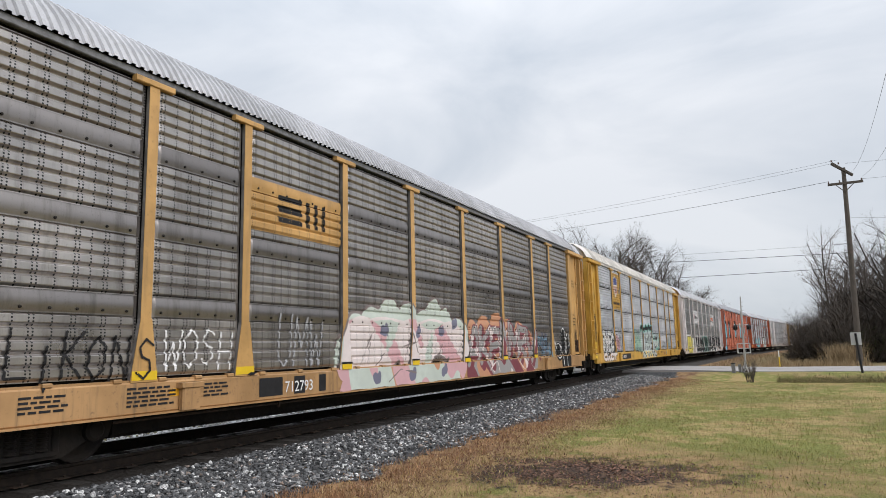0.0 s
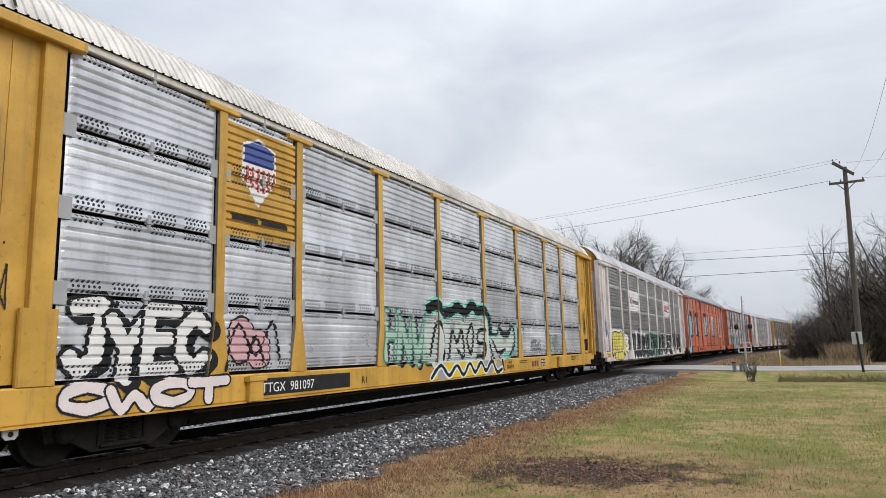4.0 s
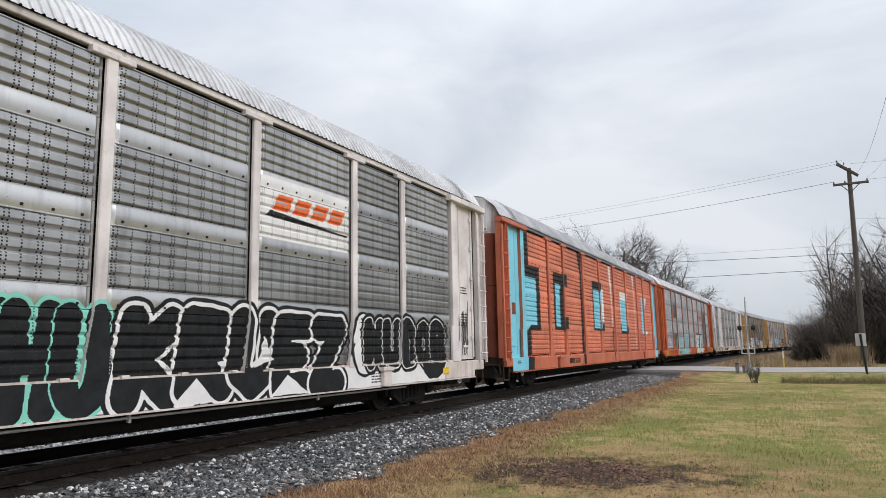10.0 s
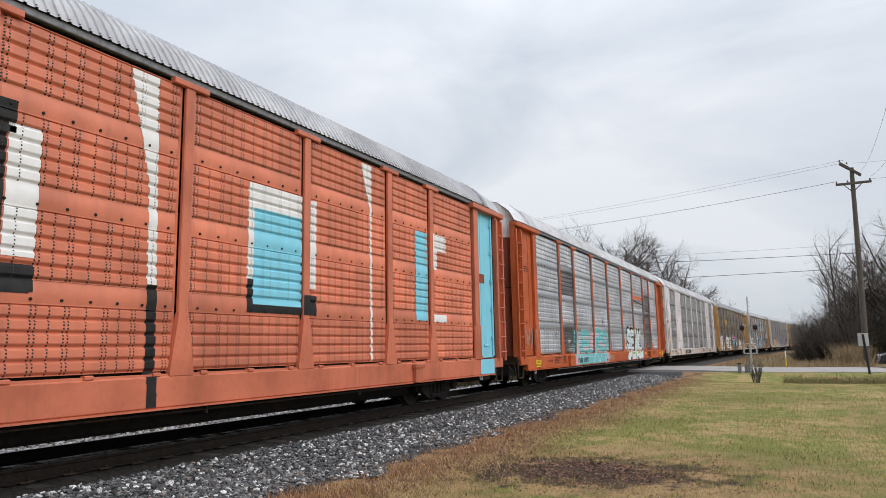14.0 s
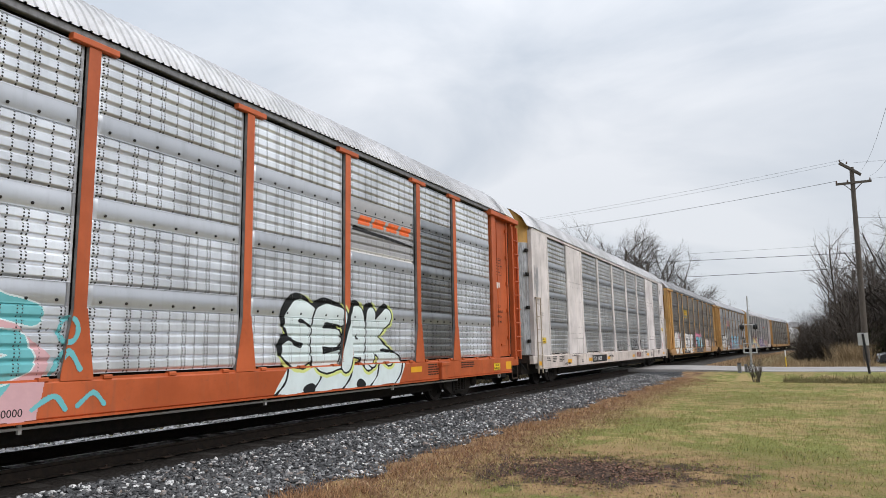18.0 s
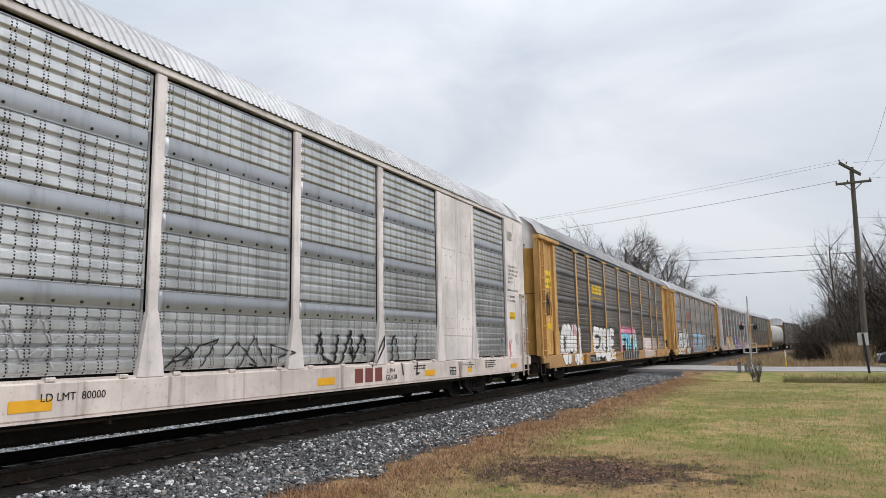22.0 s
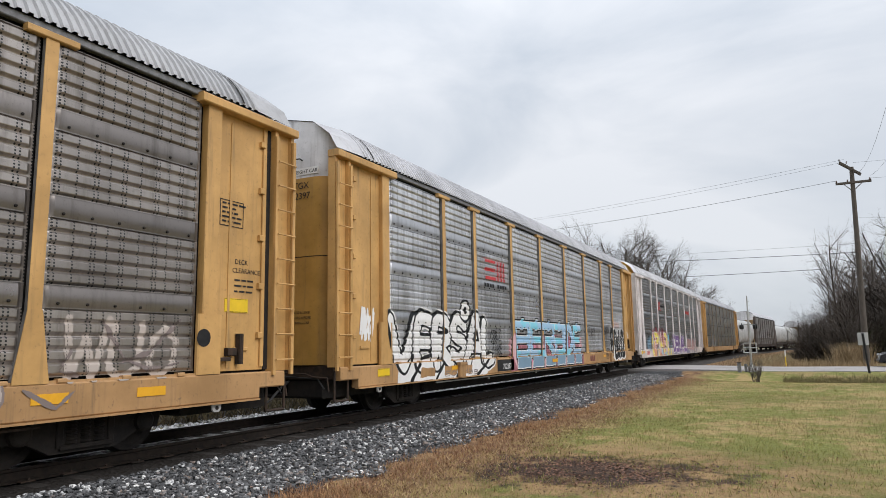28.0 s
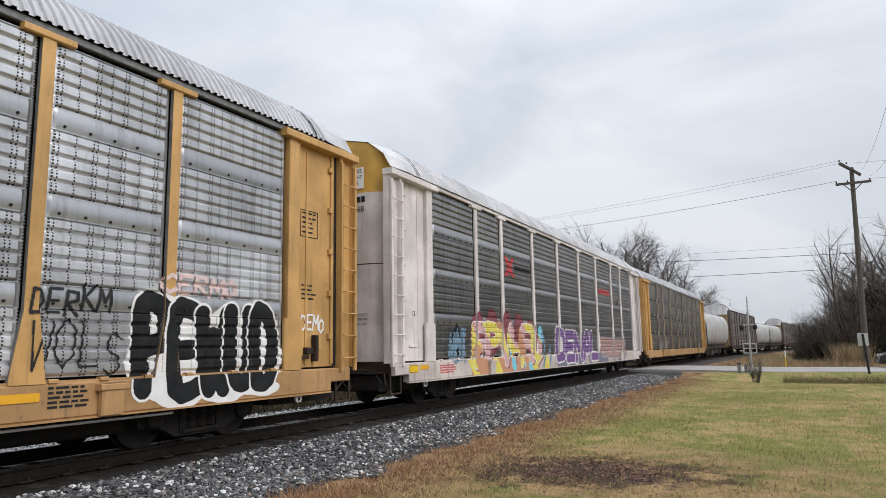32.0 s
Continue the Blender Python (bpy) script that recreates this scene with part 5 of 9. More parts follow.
# the right-hand row past y 99 is mostly hidden, added for shade
spots = [(0, 13.2, 70, 1.0, 1.1), (1, 17, 84, 1.1, 3.3), (0, 5.2, 90, 0.95, 2.0), (1, 21, 74, 1.0, 0.4), (0, 9.0, 104, 1.0, 4.4), (2, 6.3, 71, 0.82, 0.5), (1, 14.5, 66, 0.8, 5.0),
         (1, 26, 92, 1.1, 1.9), (1, 8.6, 69, 0.8, 0.7), (0, 4.5, 100, 1.0, 0.2), (1, 7, 112, 1.1, 1.4), (0, 5, 124, 1.0, 2.2), (1, 8, 138, 1.1, 3.0), (0, 5, 152, 1.0, 4.1), (1, 6, 168, 1.0, 5.0), (0, 5, 186, 1.1, 0.9), (0, 31, 80, 1.0, 2.7), (2, 2.6, 84, 0.75, 2.9), (1, 3.4, 112, 0.8, 1.2),
         # behind the train
         (0, -27.5, 122, 1.75, 0.3), (1, -32.5, 118, 1.65, 1.7), (0, -21.5, 126, 1.60, 2.9), (1, -17.9, 121, 1.35, 4.0), (2, -36.5, 124, 1.7, 0.9), (1, -24.5, 133, 1.75, 5.2),
         (0, -14.8, 132, 0.95, 3.6), (1, -40, 131, 1.8, 2.2), (2, -13.4, 140, 0.9, 1.5), (0, -29.5, 140, 1.85, 0.1), (1, -19.6, 146, 1.45, 2.4), (0, -17.0, 150, 1.05, 5.5), (1, -13.2, 160, 0.8, 0.7), (0, -35.0, 130, 1.75, 1.2), (1, -22.8, 119, 1.4, 3.0)]
for k, x, y, sc, rot in spots:
    o = copy_thing(kinds[k], pose(x + (bend(y) if x > 0 else 0), y, -0.4, 0, 0, math.degrees(rot)))
    o.scale = (sc, sc, sc)


def shrub(seed, height, mat):
    rng = random.Random(seed)
    wood, twigs = Shape(), Shape()
    for _ in range(7):
        d = Vector((rng.uniform(-0.7, 0.7), rng.uniform(-0.7, 0.7), 1)).normalized()
        grow(rng, Vector((rng.uniform(-0.4, 0.4), rng.uniform(-0.4, 0.4), -0.1)), d, height * 0.75, 0.035, 1, wood, twigs, [None] + SHRUB[1:])
    root = thing("bare_shrub", "dense leafless brown shrub at the edge of the wood", "shrub", group="bare shrubs")
    part("bush_wood", wood, BARK, root)
    part("crown", twigs, mat, root)
    return root


bushes = [shrub(31, 5.0, TWIG), shrub(32, 4.2, TWIG)]
for o, p in zip(bushes, ((1.6, 63, -0.4), (3.6, 61, -0.4))):
    o.location = p
rs = random.Random(4)
for i in range(34):
    y = rs.uniform(60, 82)
    x = rs.uniform(0.2 + (y - 60) * 0.02, 14)
    o = copy_thing(bushes[i % 2], pose(x, y, -0.4, 0, 0, rs.uniform(0, 360)))
    k = rs.uniform(0.65, 1.25)
    o.scale = (k, k, k)


def simple_material(name, a, c, rough=0.85):
    m, nt, b = start(name)
    geo = nt.nodes.new("ShaderNodeNewGeometry")
    link(nt, mix_colour(nt, geo.outputs["Random Per Island"], a, c), b.inputs["Base Color"])
    b.inputs["Roughness"].default_value, b.inputs["Specular IOR Level"].default_value = rough, 0.2
    return m


def brush_spot(rng):
    y = rng.uniform(61, 86)
    x = rng.uniform(0.0 + (y - 62) * 0.03, 24)
    top = (5.4 - 2.6 * ease(3.5, 7.0, x)) * (0.5 + 0.5 * math.sin(x * 0.9 + y * 0.31) ** 2) * (0.22 + 0.78 * ease(0.0, 3.4, x - (y - 62) * 0.03))
    return x, y, -0.4 + top * rng.random() ** 1.4, 1.0


# wood along the line; its hidden depth is added to shade the far cars
def deep_spot(rng):
    y = 62 + 200 * rng.random() ** 1.4
    x = rng.uniform(1.8, 11)
    top = (6.0 + 4.5 * ease(80, 140, y)) * (0.75 + 0.25 * math.sin(x * 0.9 + y * 0.4))
    return x + bend(y), y, -0.4 + top * rng.random() ** 1.15 * (0.25 + 0.75 * ease(1.4, 5.0, x)), 1.0


def side_wood():
    return MATS.get("dark_woodland") or simple_material("dark_woodland", (0.022, 0.018, 0.015), (0.10, 0.082, 0.068))


blades("woodland", 70000, deep_spot, 1.2, 0.15, side_wood(), "dense bare woodland running along the track", "woods", 1.0)
# out of view: wood added so that the far cars mirror something dark
def unseen_wood_spot(rng):
    x, y = 9 + 75 * rng.random(), rng.uniform(58, 80)
    return x, y, -0.4 + 9.5 * rng.random() ** 1.1, 1.0


blades("woodland", 26000, unseen_wood_spot, 1.5, 0.30, side_wood(), "unseen bare woodland added along the road for dark reflections", "woods", 1.0)
blades("undergrowth", 70000, brush_spot, 0.8, 0.036, simple_material("dark_undergrowth", (0.016, 0.013, 0.010), (0.085, 0.066, 0.050)), "dense dark leafless undergrowth of the wood", "undergrowth", 1.2)


def green_spot(rng):
    c = rng.integers(0, 5)
    cx, cy, cz, s = ((3.4, 64, 0.9, 1.3), (5.4, 62.5, 1.0, 1.3), (10.6, 60, 5.2, 1.7), (10.2, 59.5, 2.6, 1.5), (7.4, 66, 1.2, 1.5))[c]
    return rng.normal(cx, s * 0.55), rng.normal(cy, s * 0.5), max(-0.3, rng.normal(cz, s * 0.5)), 1.0


blades("evergreen_leaves", 9000, green_spot, 0.16, 0.09, simple_material("dull_green_leaves", (0.030, 0.045, 0.014), (0.085, 0.10, 0.032)), "dull green leaves left in the undergrowth", "foliage", 1.5)


def reed_spot(rng):
    if rng.random() < 0.30:
        x, y, k = rng.normal(3.5, 0.5), rng.normal(55.5, 0.8), 1.0
    elif rng.random() < 0.5:
        x, y, k = rng.uniform(-1.5, 4.6), rng.uniform(49.5, 58), 0.36
    else:
        x, y, k = rng.uniform(-5.5, 0.5), 48 + 60 * rng.random() ** 1.6, 0.26
    return x, y, -0.35, k


blades("dry_reeds", 7000, reed_spot, 1.35, 0.03, simple_material("straw_reeds", (0.15, 0.105, 0.055), (0.40, 0.30, 0.18)), "tall straw-coloured dry grass beside the road", "dry grass", 0.35)


def ditch_spot(rng):
    x, y = rng.uniform(-0.6, 9), rng.normal(35.8, 0.8)
    return x, y, ground_z(x, y), 1.0 if rng.random() < 0.5 else 0.6


blades("ditch_grass", 9000, ditch_spot, 0.22, 0.018, simple_material("dry_ditch_grass", (0.040, 0.045, 0.016), (0.25, 0.20, 0.10)), "rough dry grass along the ditch", "grass", 0.5)


def weed_spot(rng):
    y = -6 + 44 * rng.random() ** 1.1 if rng.random() < 0.6 else 48 + 60 * rng.random()
    x = -13.0 - 9.0 * rng.random() ** 1.6
    x += bend(y)
    return x, y, ground_z(x, y) - 0.01, 0.45 + 0.75 * noise.noise((x * 0.4, y * 0.4, 5)) ** 2 + 0.5 * rng.random()


blades("roadside_weeds", 30000, weed_spot, 0.5, 0.030, simple_material("dark_dry_weeds", (0.020, 0.018, 0.010), (0.15, 0.115, 0.060)), "rough dark dry weeds beyond the track", "weeds", 0.6)


def stump_twigs():
    rng = random.Random(9)
    root = thing("small_shrub", "small leafless grey shrub on the lawn by the ditch", "shrub", (-1.55, 32.3, ground_z(-1.55, 32.3)))
    wood, twigs = Shape(), Shape()
    for _ in range(26):
        d = Vector((rng.uniform(-0.3, 0.3), rng.uniform(-0.3, 0.3), 1)).normalized()
        grow(rng, Vector((rng.uniform(-0.13, 0.13), rng.uniform(-0.13, 0.13), -0.02)), d, rng.uniform(0.5, 1.05), 0.012, 3, twigs, twigs, [None, None, None, (6, 0.5, 0.35, 0.12), (0, 0.5, 0.3, 0.1)])
    part("bush_wood", twigs, TWIG, root)


stump_twigs()

# far woods that close the view at the end of the line and beyond the fields
def far_wood(rng):
    a = rng.uniform(-2.9, 2.9)
    r = rng.uniform(420, 520)
    if abs(r * math.sin(a) - TRACK_X - bend(r * math.cos(a))) < 9:
        a += 0.06
    return r * math.sin(a), r * math.cos(a), rng.uniform(-1, 9) * (0.7 + 0.3 * math.sin(a * 37)), 1.0


blades("far_woods", 30000, far_wood, 5.0, 1.3, simple_material("far_grey_woods", (0.055, 0.05, 0.048), (0.12, 0.11, 0.105)), "distant leafless woods on the horizon", "woods", 0.5)

# utility pole with its cables
POLE_WOOD = surface("weathered_pole_timber", (0.052, 0.043, 0.036), (0.11, 0.092, 0.076), 8, 0.9, 0, 0.4, streak=(8, 8, 0.4))
PORCELAIN = plain("brown_porcelain", (0.10, 0.06, 0.045), 0.3)
WIRE = plain("black_cable", (0.02, 0.02, 0.022), 0.6)
pole = thing("utility_pole", "tall weathered timber utility pole with two crossarms", "utility pole", (4.15, 53, -0.3))
sh = Shape()
limb(sh, [Vector((0, 0, -0.5)), Vector((0.12, 0, 5)), Vector((0.22, 0, 9)), Vector((0.32, 0, 13.4))], 0.20, 0.13, 14)
sh.f.append(tuple(range(len(sh.v) - 14, len(sh.v))))
part("pole", sh, POLE_WOOD, pole, smooth=True)
part("crossarm", Shape().box(-0.72, 1.38, -0.18, -0.06, 12.22, 12.38, 0.015), POLE_WOOD, pole)
sh = Shape()
for y in (-0.16, 0.16):
    sh.add([Vector(p) for p in ((-0.42, y - 0.05, 13.75), (-0.32, y - 0.05, 13.85), (0.86, y - 0.05, 12.86), (0.80, y - 0.05, 12.76), (-0.42, y + 0.05, 13.75), (-0.32, y + 0.05, 13.85), (0.86, y + 0.05, 12.86), (0.80, y + 0.05, 12.76))],
           [(0, 1, 2, 3), (7, 6, 5, 4), (0, 4, 5, 1), (1, 5, 6, 2), (2, 6, 7, 3), (3, 7, 4, 0)])
part("upper_arm", sh, POLE_WOOD, pole, "slanting double arm at the pole top")
sh = Shape().tube((-0.28, -0.2, 12.25), (0.24, -0.14, 11.7), 0.03, 5)
part("brace", sh, POLE_WOOD, pole)
part("brace", Shape().tube((0.86, -0.2, 12.25), (0.28, -0.14, 11.7), 0.03, 5), POLE_WOOD, pole)
for x, z in ((-0.66, 12.38), (0.0, 12.38), (1.3, 12.38), (-0.36, 13.86), (0.05, 13.66)):
    part("insulator", Shape().lathe([(0, 0.03), (0.05, 0.06), (0.09, 0.03), (0.13, 0.05), (0.17, 0.0)], 8, 2, (x, -0.12, z)), PORCELAIN, pole)
part("pole_collar", Shape().lathe([(7.5, 0.19), (7.5, 0.21), (7.58, 0.21), (7.58, 0.19)], 12, 2, (0.17, 0, 0)), PORCELAIN, pole)


def cable(p0, p1, sag, r, n=24):
    p0, p1 = Vector(p0), Vector(p1)
    r *= 0.6
    pts = [p0.lerp(p1, i / n) - Vector((0, 0, sag * 4 * (i / n) * (1 - i / n))) for i in range(n + 1)]
    sh = Shape()
    limb(sh, pts, r, r, 5)
    tagged(part("overhead_cable", sh, WIRE, None, "thin black overhead cable slung from the pole"), category="cable", group="overhead cables")


cable((3.5, 53, 12.25), (-46, 69.2, 13.6), 0.75, 0.022)
cable((3.95, 53, 13.5), (-46, 69.2, 14.9), 0.85, 0.012)
cable((4.1, 53, 13.7), (-46, 69.5, 14.4), 0.5, 0.012)
cable((4.3, 52.8, 7.2), (-46, 69.2, 11.3), 0.35, 0.03)
cable((4.3, 52.8, 7.8), (-46, 69.2, 11.4), 0.25, 0.012)
cable((4.3, 52.8, 6.2), (-46, 69.2, 8.9), 0.30, 0.03)
cable((4.9, 52.9, 12.7), (1.4, -18, 12.6), 3.2, 0.010)
cable((5.5, 52.9, 12.35), (2.6, -18, 12.4), 3.2, 0.010)
cable((5.4, 53, 12.2), (48, 50, 13.5), 0.9, 0.012)
cable((4.6, 53, 13.4), (48, 50, 14.4), 0.9, 0.012)
cable((4.4, 52.9, 9.6), (30, 40, 7.6), 0.8, 0.012)

# level-crossing signal
SILVER = plain("dull_aluminium_paint", (0.42, 0.42, 0.41), 0.45, 0.6)
sig = thing("crossing_signal", "silver crossing signal mast with black twin lamp heads", "crossing signal", (-2.05, 38.8, -0.15))
part("mast", Shape().tube((0, 0, 0), (0.02, 0, 3.1), 0.055, 10).tube((0.02, 0, 3.1), (0.04, 0, 3.9), 0.03, 8), SILVER, sig)
part("base", Shape().lathe([(0, 0.22), (0.08, 0.2), (0.35, 0.09), (0.36, 0.0)], 10, 2), SILVER, sig)
for k in range(4):
    part("step_peg", Shape().tube((0.03, 0, 2.95 + 0.22 * k), (0.14, 0, 2.95 + 0.22 * k), 0.014, 5), SILVER, sig)
part("lamp_arm", Shape().tube((-0.30, 0, 2.42), (0.34, 0, 2.42), 0.025, 6), SILVER, sig)
for x in (-0.30, 0.34):
    h = part("lamp_head", Shape().lathe([(-0.02, 0.0), (-0.02, 0.21), (0.0, 0.21), (0.02, 0.12), (0.08, 0.11), (0.09, 0.0)], 16, 0, (x, -0.05, 2.30)), BLACK_PAINT, sig, "round black lamp head, unlit")
    part("lamp_hood", Shape().lathe([(-0.12, 0.12), (-0.02, 0.12)], 12, 0, (x, -0.05, 2.30)), BLACK_PAINT, h)
sh = Shape()
for z in (0.98, 1.22, 1.46):
    for a, c in (((-0.3, -0.3), (0.3, -0.3)), ((0.3, -0.3), (0.3, 0.3)), ((0.3, 0.3), (-0.3, 0.3)), ((-0.3, 0.3), (-0.3, -0.3))):
        sh.tube((a[0], a[1], z), (c[0], c[1], z), 0.02, 5)
for a in ((-0.3, -0.3), (0.3, -0.3), (0.3, 0.3), (-0.3, 0.3), (0, -0.3)):
    sh.tube((a[0], a[1], 0.98), (a[0], a[1], 1.46), 0.02, 5)
part("work_basket", sh, SILVER, sig, "small railed platform on the mast")
part("relay_box", Shape().box(-0.34, -0.20, -0.10, 0.10, 0.0, 0.4, 0.02), DARK_STRIP, sig)
for x, y in ((-2.62, 38.6),):
    c = thing("signal_cabinet", "small dark grey equipment box beside the crossing", "equipment box", (x, y, -0.2))
    part("body", Shape().box(-0.09, 0.09, -0.1, 0.1, 0, 0.5, 0.02), DARK_STRIP, c)
    part("lid", Shape().box(-0.11, 0.11, -0.12, 0.12, 0.50, 0.54, 0.01), BLACK_PAINT, c)

sign = thing("road_sign", "back of a small pale road sign on a dark post", "road sign", (2.98, 38.5, -0.3))
part("post", Shape().tube((0.10, -0.08, 0.0), (-0.02, -0.08, 1.98), 0.055, 6), BLACK_PAINT, sign)
part("sign_plate", Shape().box(-0.24, 0.20, -0.03, -0.01, 1.42, 2.02, 0.004, 2), plain("pale_sign_back", (0.52, 0.52, 0.52), 0.6, 0.1), sign)
mk = thing("marker_post", "slim marker post, yellow below and white above", "marker post", (-0.57, 48.9, -0.3))
part("lower_tube", Shape().tube((0, 0, 0), (0, 0, 0.72), 0.034, 8), YELLOW_MARK, mk)
part("upper_tube", Shape().tube((0, 0, 0.72), (0, 0, 1.12), 0.032, 8), WHITE_PAINT, mk)

# a timber shed beyond the road
shed = thing("shed", "low brown timber shed behind the road", "shed", (8.6, 66, -0.4))
part("wall", Shape().box(-1.6, 1.6, -1.2, 1.2, 0, 1.9), surface("brown_boards", (0.09, 0.055, 0.035), (0.15, 0.09, 0.06), 5, 0.8, streak=(6, 6, 0.5)), shed)
part("roof", Shape().prism([(-1.35, 1.85), (1.35, 1.85), (0, 2.5)], 0, -1.75, 1.75), DARK_ROOF, shed)

# a dark saloon car that comes up to the crossing and waits
CARPAINT = surface("glossy_black_car_paint", (0.006, 0.006, 0.008), (0.012, 0.012, 0.015), 4, 0.28, 0.0, 0.0)
GLASS = surface("dark_car_glass", (0.02, 0.022, 0.025), (0.03, 0.032, 0.035), 2, 0.1, 0, 0)
CHROME = plain("chrome", (0.6, 0.6, 0.6), 0.2, 0.9)
LENS = plain("clear_headlamp", (0.55, 0.57, 0.60), 0.12, 0.2)
auto = thing("saloon_car", "black saloon car waiting at the level crossing", "car")
low = [(-2.28, 0.40), (-2.22, 0.68), (-1.95, 0.80), (-0.95, 0.95), (1.5, 1.00), (2.15, 0.96), (2.32, 0.75), (2.30, 0.38), (1.9, 0.25), (-2.0, 0.25)]
rows = []
for y, k in ((-0.90, 0.88), (-0.84, 1.0), (0.84, 1.0), (0.90, 0.88)):
    rows.append([(x * (0.97 if abs(y) > 0.85 else 1.0), y, 0.6 + (z - 0.6) * k) for x, z in low + low[:1]])
sh = Shape().grid(rows)
n = len(low) + 1
sh.f += [tuple(range(len(low))), tuple(3 * n + i for i in range(len(low)))[::-1]]
body = part("body", sh, CARPAINT, auto, smooth=True)
top = [(-0.95, 0.93), (-0.35, 1.36), (0.1, 1.45), (0.85, 1.42), (1.65, 0.98)]
sh = Shape().grid([[(x, -0.80 + 0.12 * (z - 0.93) / 0.5, z) for x, z in top], [(x, -0.5, z + 0.01) for x, z in top], [(x, 0.5, z + 0.01) for x, z in top], [(x, 0.80 - 0.12 * (z - 0.93) / 0.5, z) for x, z in top]])
sh.f += [(0, 1, 2, 3, 4), (19, 18, 17, 16, 15)]
part("cabin", sh, CARPAINT, auto)
part("windscreen", Shape().grid([[(-0.91, y, 0.97), (-0.37, y * 0.92, 1.36)] for y in (-0.72, 0.72)]), GLASS, auto)
for y in (-0.805, 0.805):
    part("side_window", Shape().grid([[(-0.62, y, 1.0), (-0.26, y * 0.92, 1.34)], [(1.25, y, 1.02), (0.8, y * 0.92, 1.36)]]), GLASS, auto)
for y in (-0.62, 0.62):
    part("headlight", Shape().box(-2.27, -2.05, y - 0.2, y + 0.2, 0.62, 0.74, 0.03), LENS, auto)
part("grille", Shape().box(-2.31, -2.24, -0.38, 0.38, 0.45, 0.66, 0.02), CHROME, auto)
part("bumper", Shape().box(-2.34, -2.1, -0.86, 0.86, 0.28, 0.42, 0.04), CARPAINT, auto)
CAR_WHEELS = []
for x in (-1.4, 1.4):
    for y in (-0.80, 0.80):
        w = part("wheel", Shape().lathe([(-0.1, 0.16), (-0.1, 0.30), (-0.07, 0.33), (0.07, 0.33), (0.1, 0.30), (0.1, 0.16)], 20, 1), RUBBER, auto, loc=(x, y, 0.33), smooth=True)
        part("rim", Shape().lathe([(-0.06, 0.0), (-0.09, 0.17), (0.09, 0.17), (0.06, 0.0)], 12, 1), CHROME, w)
        CAR_WHEELS.append((w, x, y))


def car_x(t):
    """The saloon rolls in from the east and stops short of the crossing."""
    k = min(1.0, max(0.0, (t - 8.5) / 3.4))
    return 6.36 + 17.0 * (1 - k) ** 2


def car_motion():
    ticks = [i * 0.1 for i in range(321)]
    walk(auto, [(t, pose(car_x(t) + 0.06, 45.6, -0.14)) for t in [i * 0.5 for i in range(65)]])
    for w, x, y in CAR_WHEELS:
        walk(w, [(t, Matrix.Translation((x, y, 0.33)) @ Matrix.Rotation((car_x(t) / 0.33) % (2 * math.pi), 4, "Y")) for t in ticks])
# ---------- painted marks, lettering and graffiti on the cars ----------
# Paint is laid on as a thin skin that follows the ribs, posts and sill.


def skin_x(y, z, posts, slots, corner):
    """How far out the car's side lies at a place."""
    if z < 1.02:
        return 1.581
    ay = abs(y)
    if ay > (11.36 if corner else 11.48):
        if corner == "plain":
            return 1.554
        return 1.586 if ay < 11.86 and z < 1.9 else (1.576 if ay < 11.77 else (1.471 if ay < 12.94 else None))
    for p in posts[1:-1]:
        w = 0.088 + (0.122 * (1.86 - z) / 0.8 if z < 1.86 else 0)
        if abs(y - p) < w:
            return 1.583 if z < 1.86 else 1.573
    if slots:
        return HALF - 0.004 + clapboard((z - 1.07) % 1.035)
    r = min(3, int((z - 1.08) / 1.08)) if z > 1.08 else 0
    return HALF - 0.004 + ridge(max(0.0, z - ROWS_Z[r]))


CELL_Y, CELL_Z = 0.0095, 0.0085


def skin_row(ys, z, posts, slots, corner):
    """The same for a whole row of places at one height; nan where there is nothing to paint on."""
    if z < 1.02:
        return np.full(ys.shape, 1.581)
    out = np.full(ys.shape, skin_x(0.0, z, (9, 99, 9), slots, corner))
    w = 0.088 + (0.122 * (1.86 - z) / 0.8 if z < 1.86 else 0)
    for p in posts[1:-1]:
        out[np.abs(ys - p) < w] = 1.583 if z < 1.86 else 1.573
    for i in np.flatnonzero(np.abs(ys) > (11.36 if corner else 11.48)):
        x = skin_x(ys[i], z, posts, slots, corner)
        out[i] = np.nan if x is None else x
    return out


def punched(ys, z, posts, slots):
    """Where the side sheets are punched through, so that no paint lies there."""
    none = np.zeros(ys.shape, bool)
    if z < 1.09 or z > 5.1:
        return none
    ps = np.array(posts)
    i = np.clip(np.searchsorted(ps, ys) - 1, 0, len(ps) - 2)
    yl = ys - ps[i] - 0.103
    free = (np.abs(ys) < 11.34) & (yl > 0.03) & (ps[i + 1] - 0.1 > ys)
    if slots:
        zl = (z - 1.07) % 1.035
        if not (zl < 0.186 or 0.868 < zl < 0.98) or abs(zl % 0.062 - 0.031) > 0.017:
            return none
        return free & (np.abs(yl % 0.072 - 0.036) < 0.018) & (yl % 0.576 > 0.144)
    zl = z - ROWS_Z[min(3, int((z - 1.08) / 1.08))]
    if zl > 0.81 or abs(zl % 0.040 - 0.020) > 0.0085:
        return none
    a = yl % 0.93
    hit = none
    for c in (0.06, 0.115, 0.34, 0.58, 0.635, 0.80):
        hit = hit | (np.abs(a - c) < 0.0085)
    return free & hit


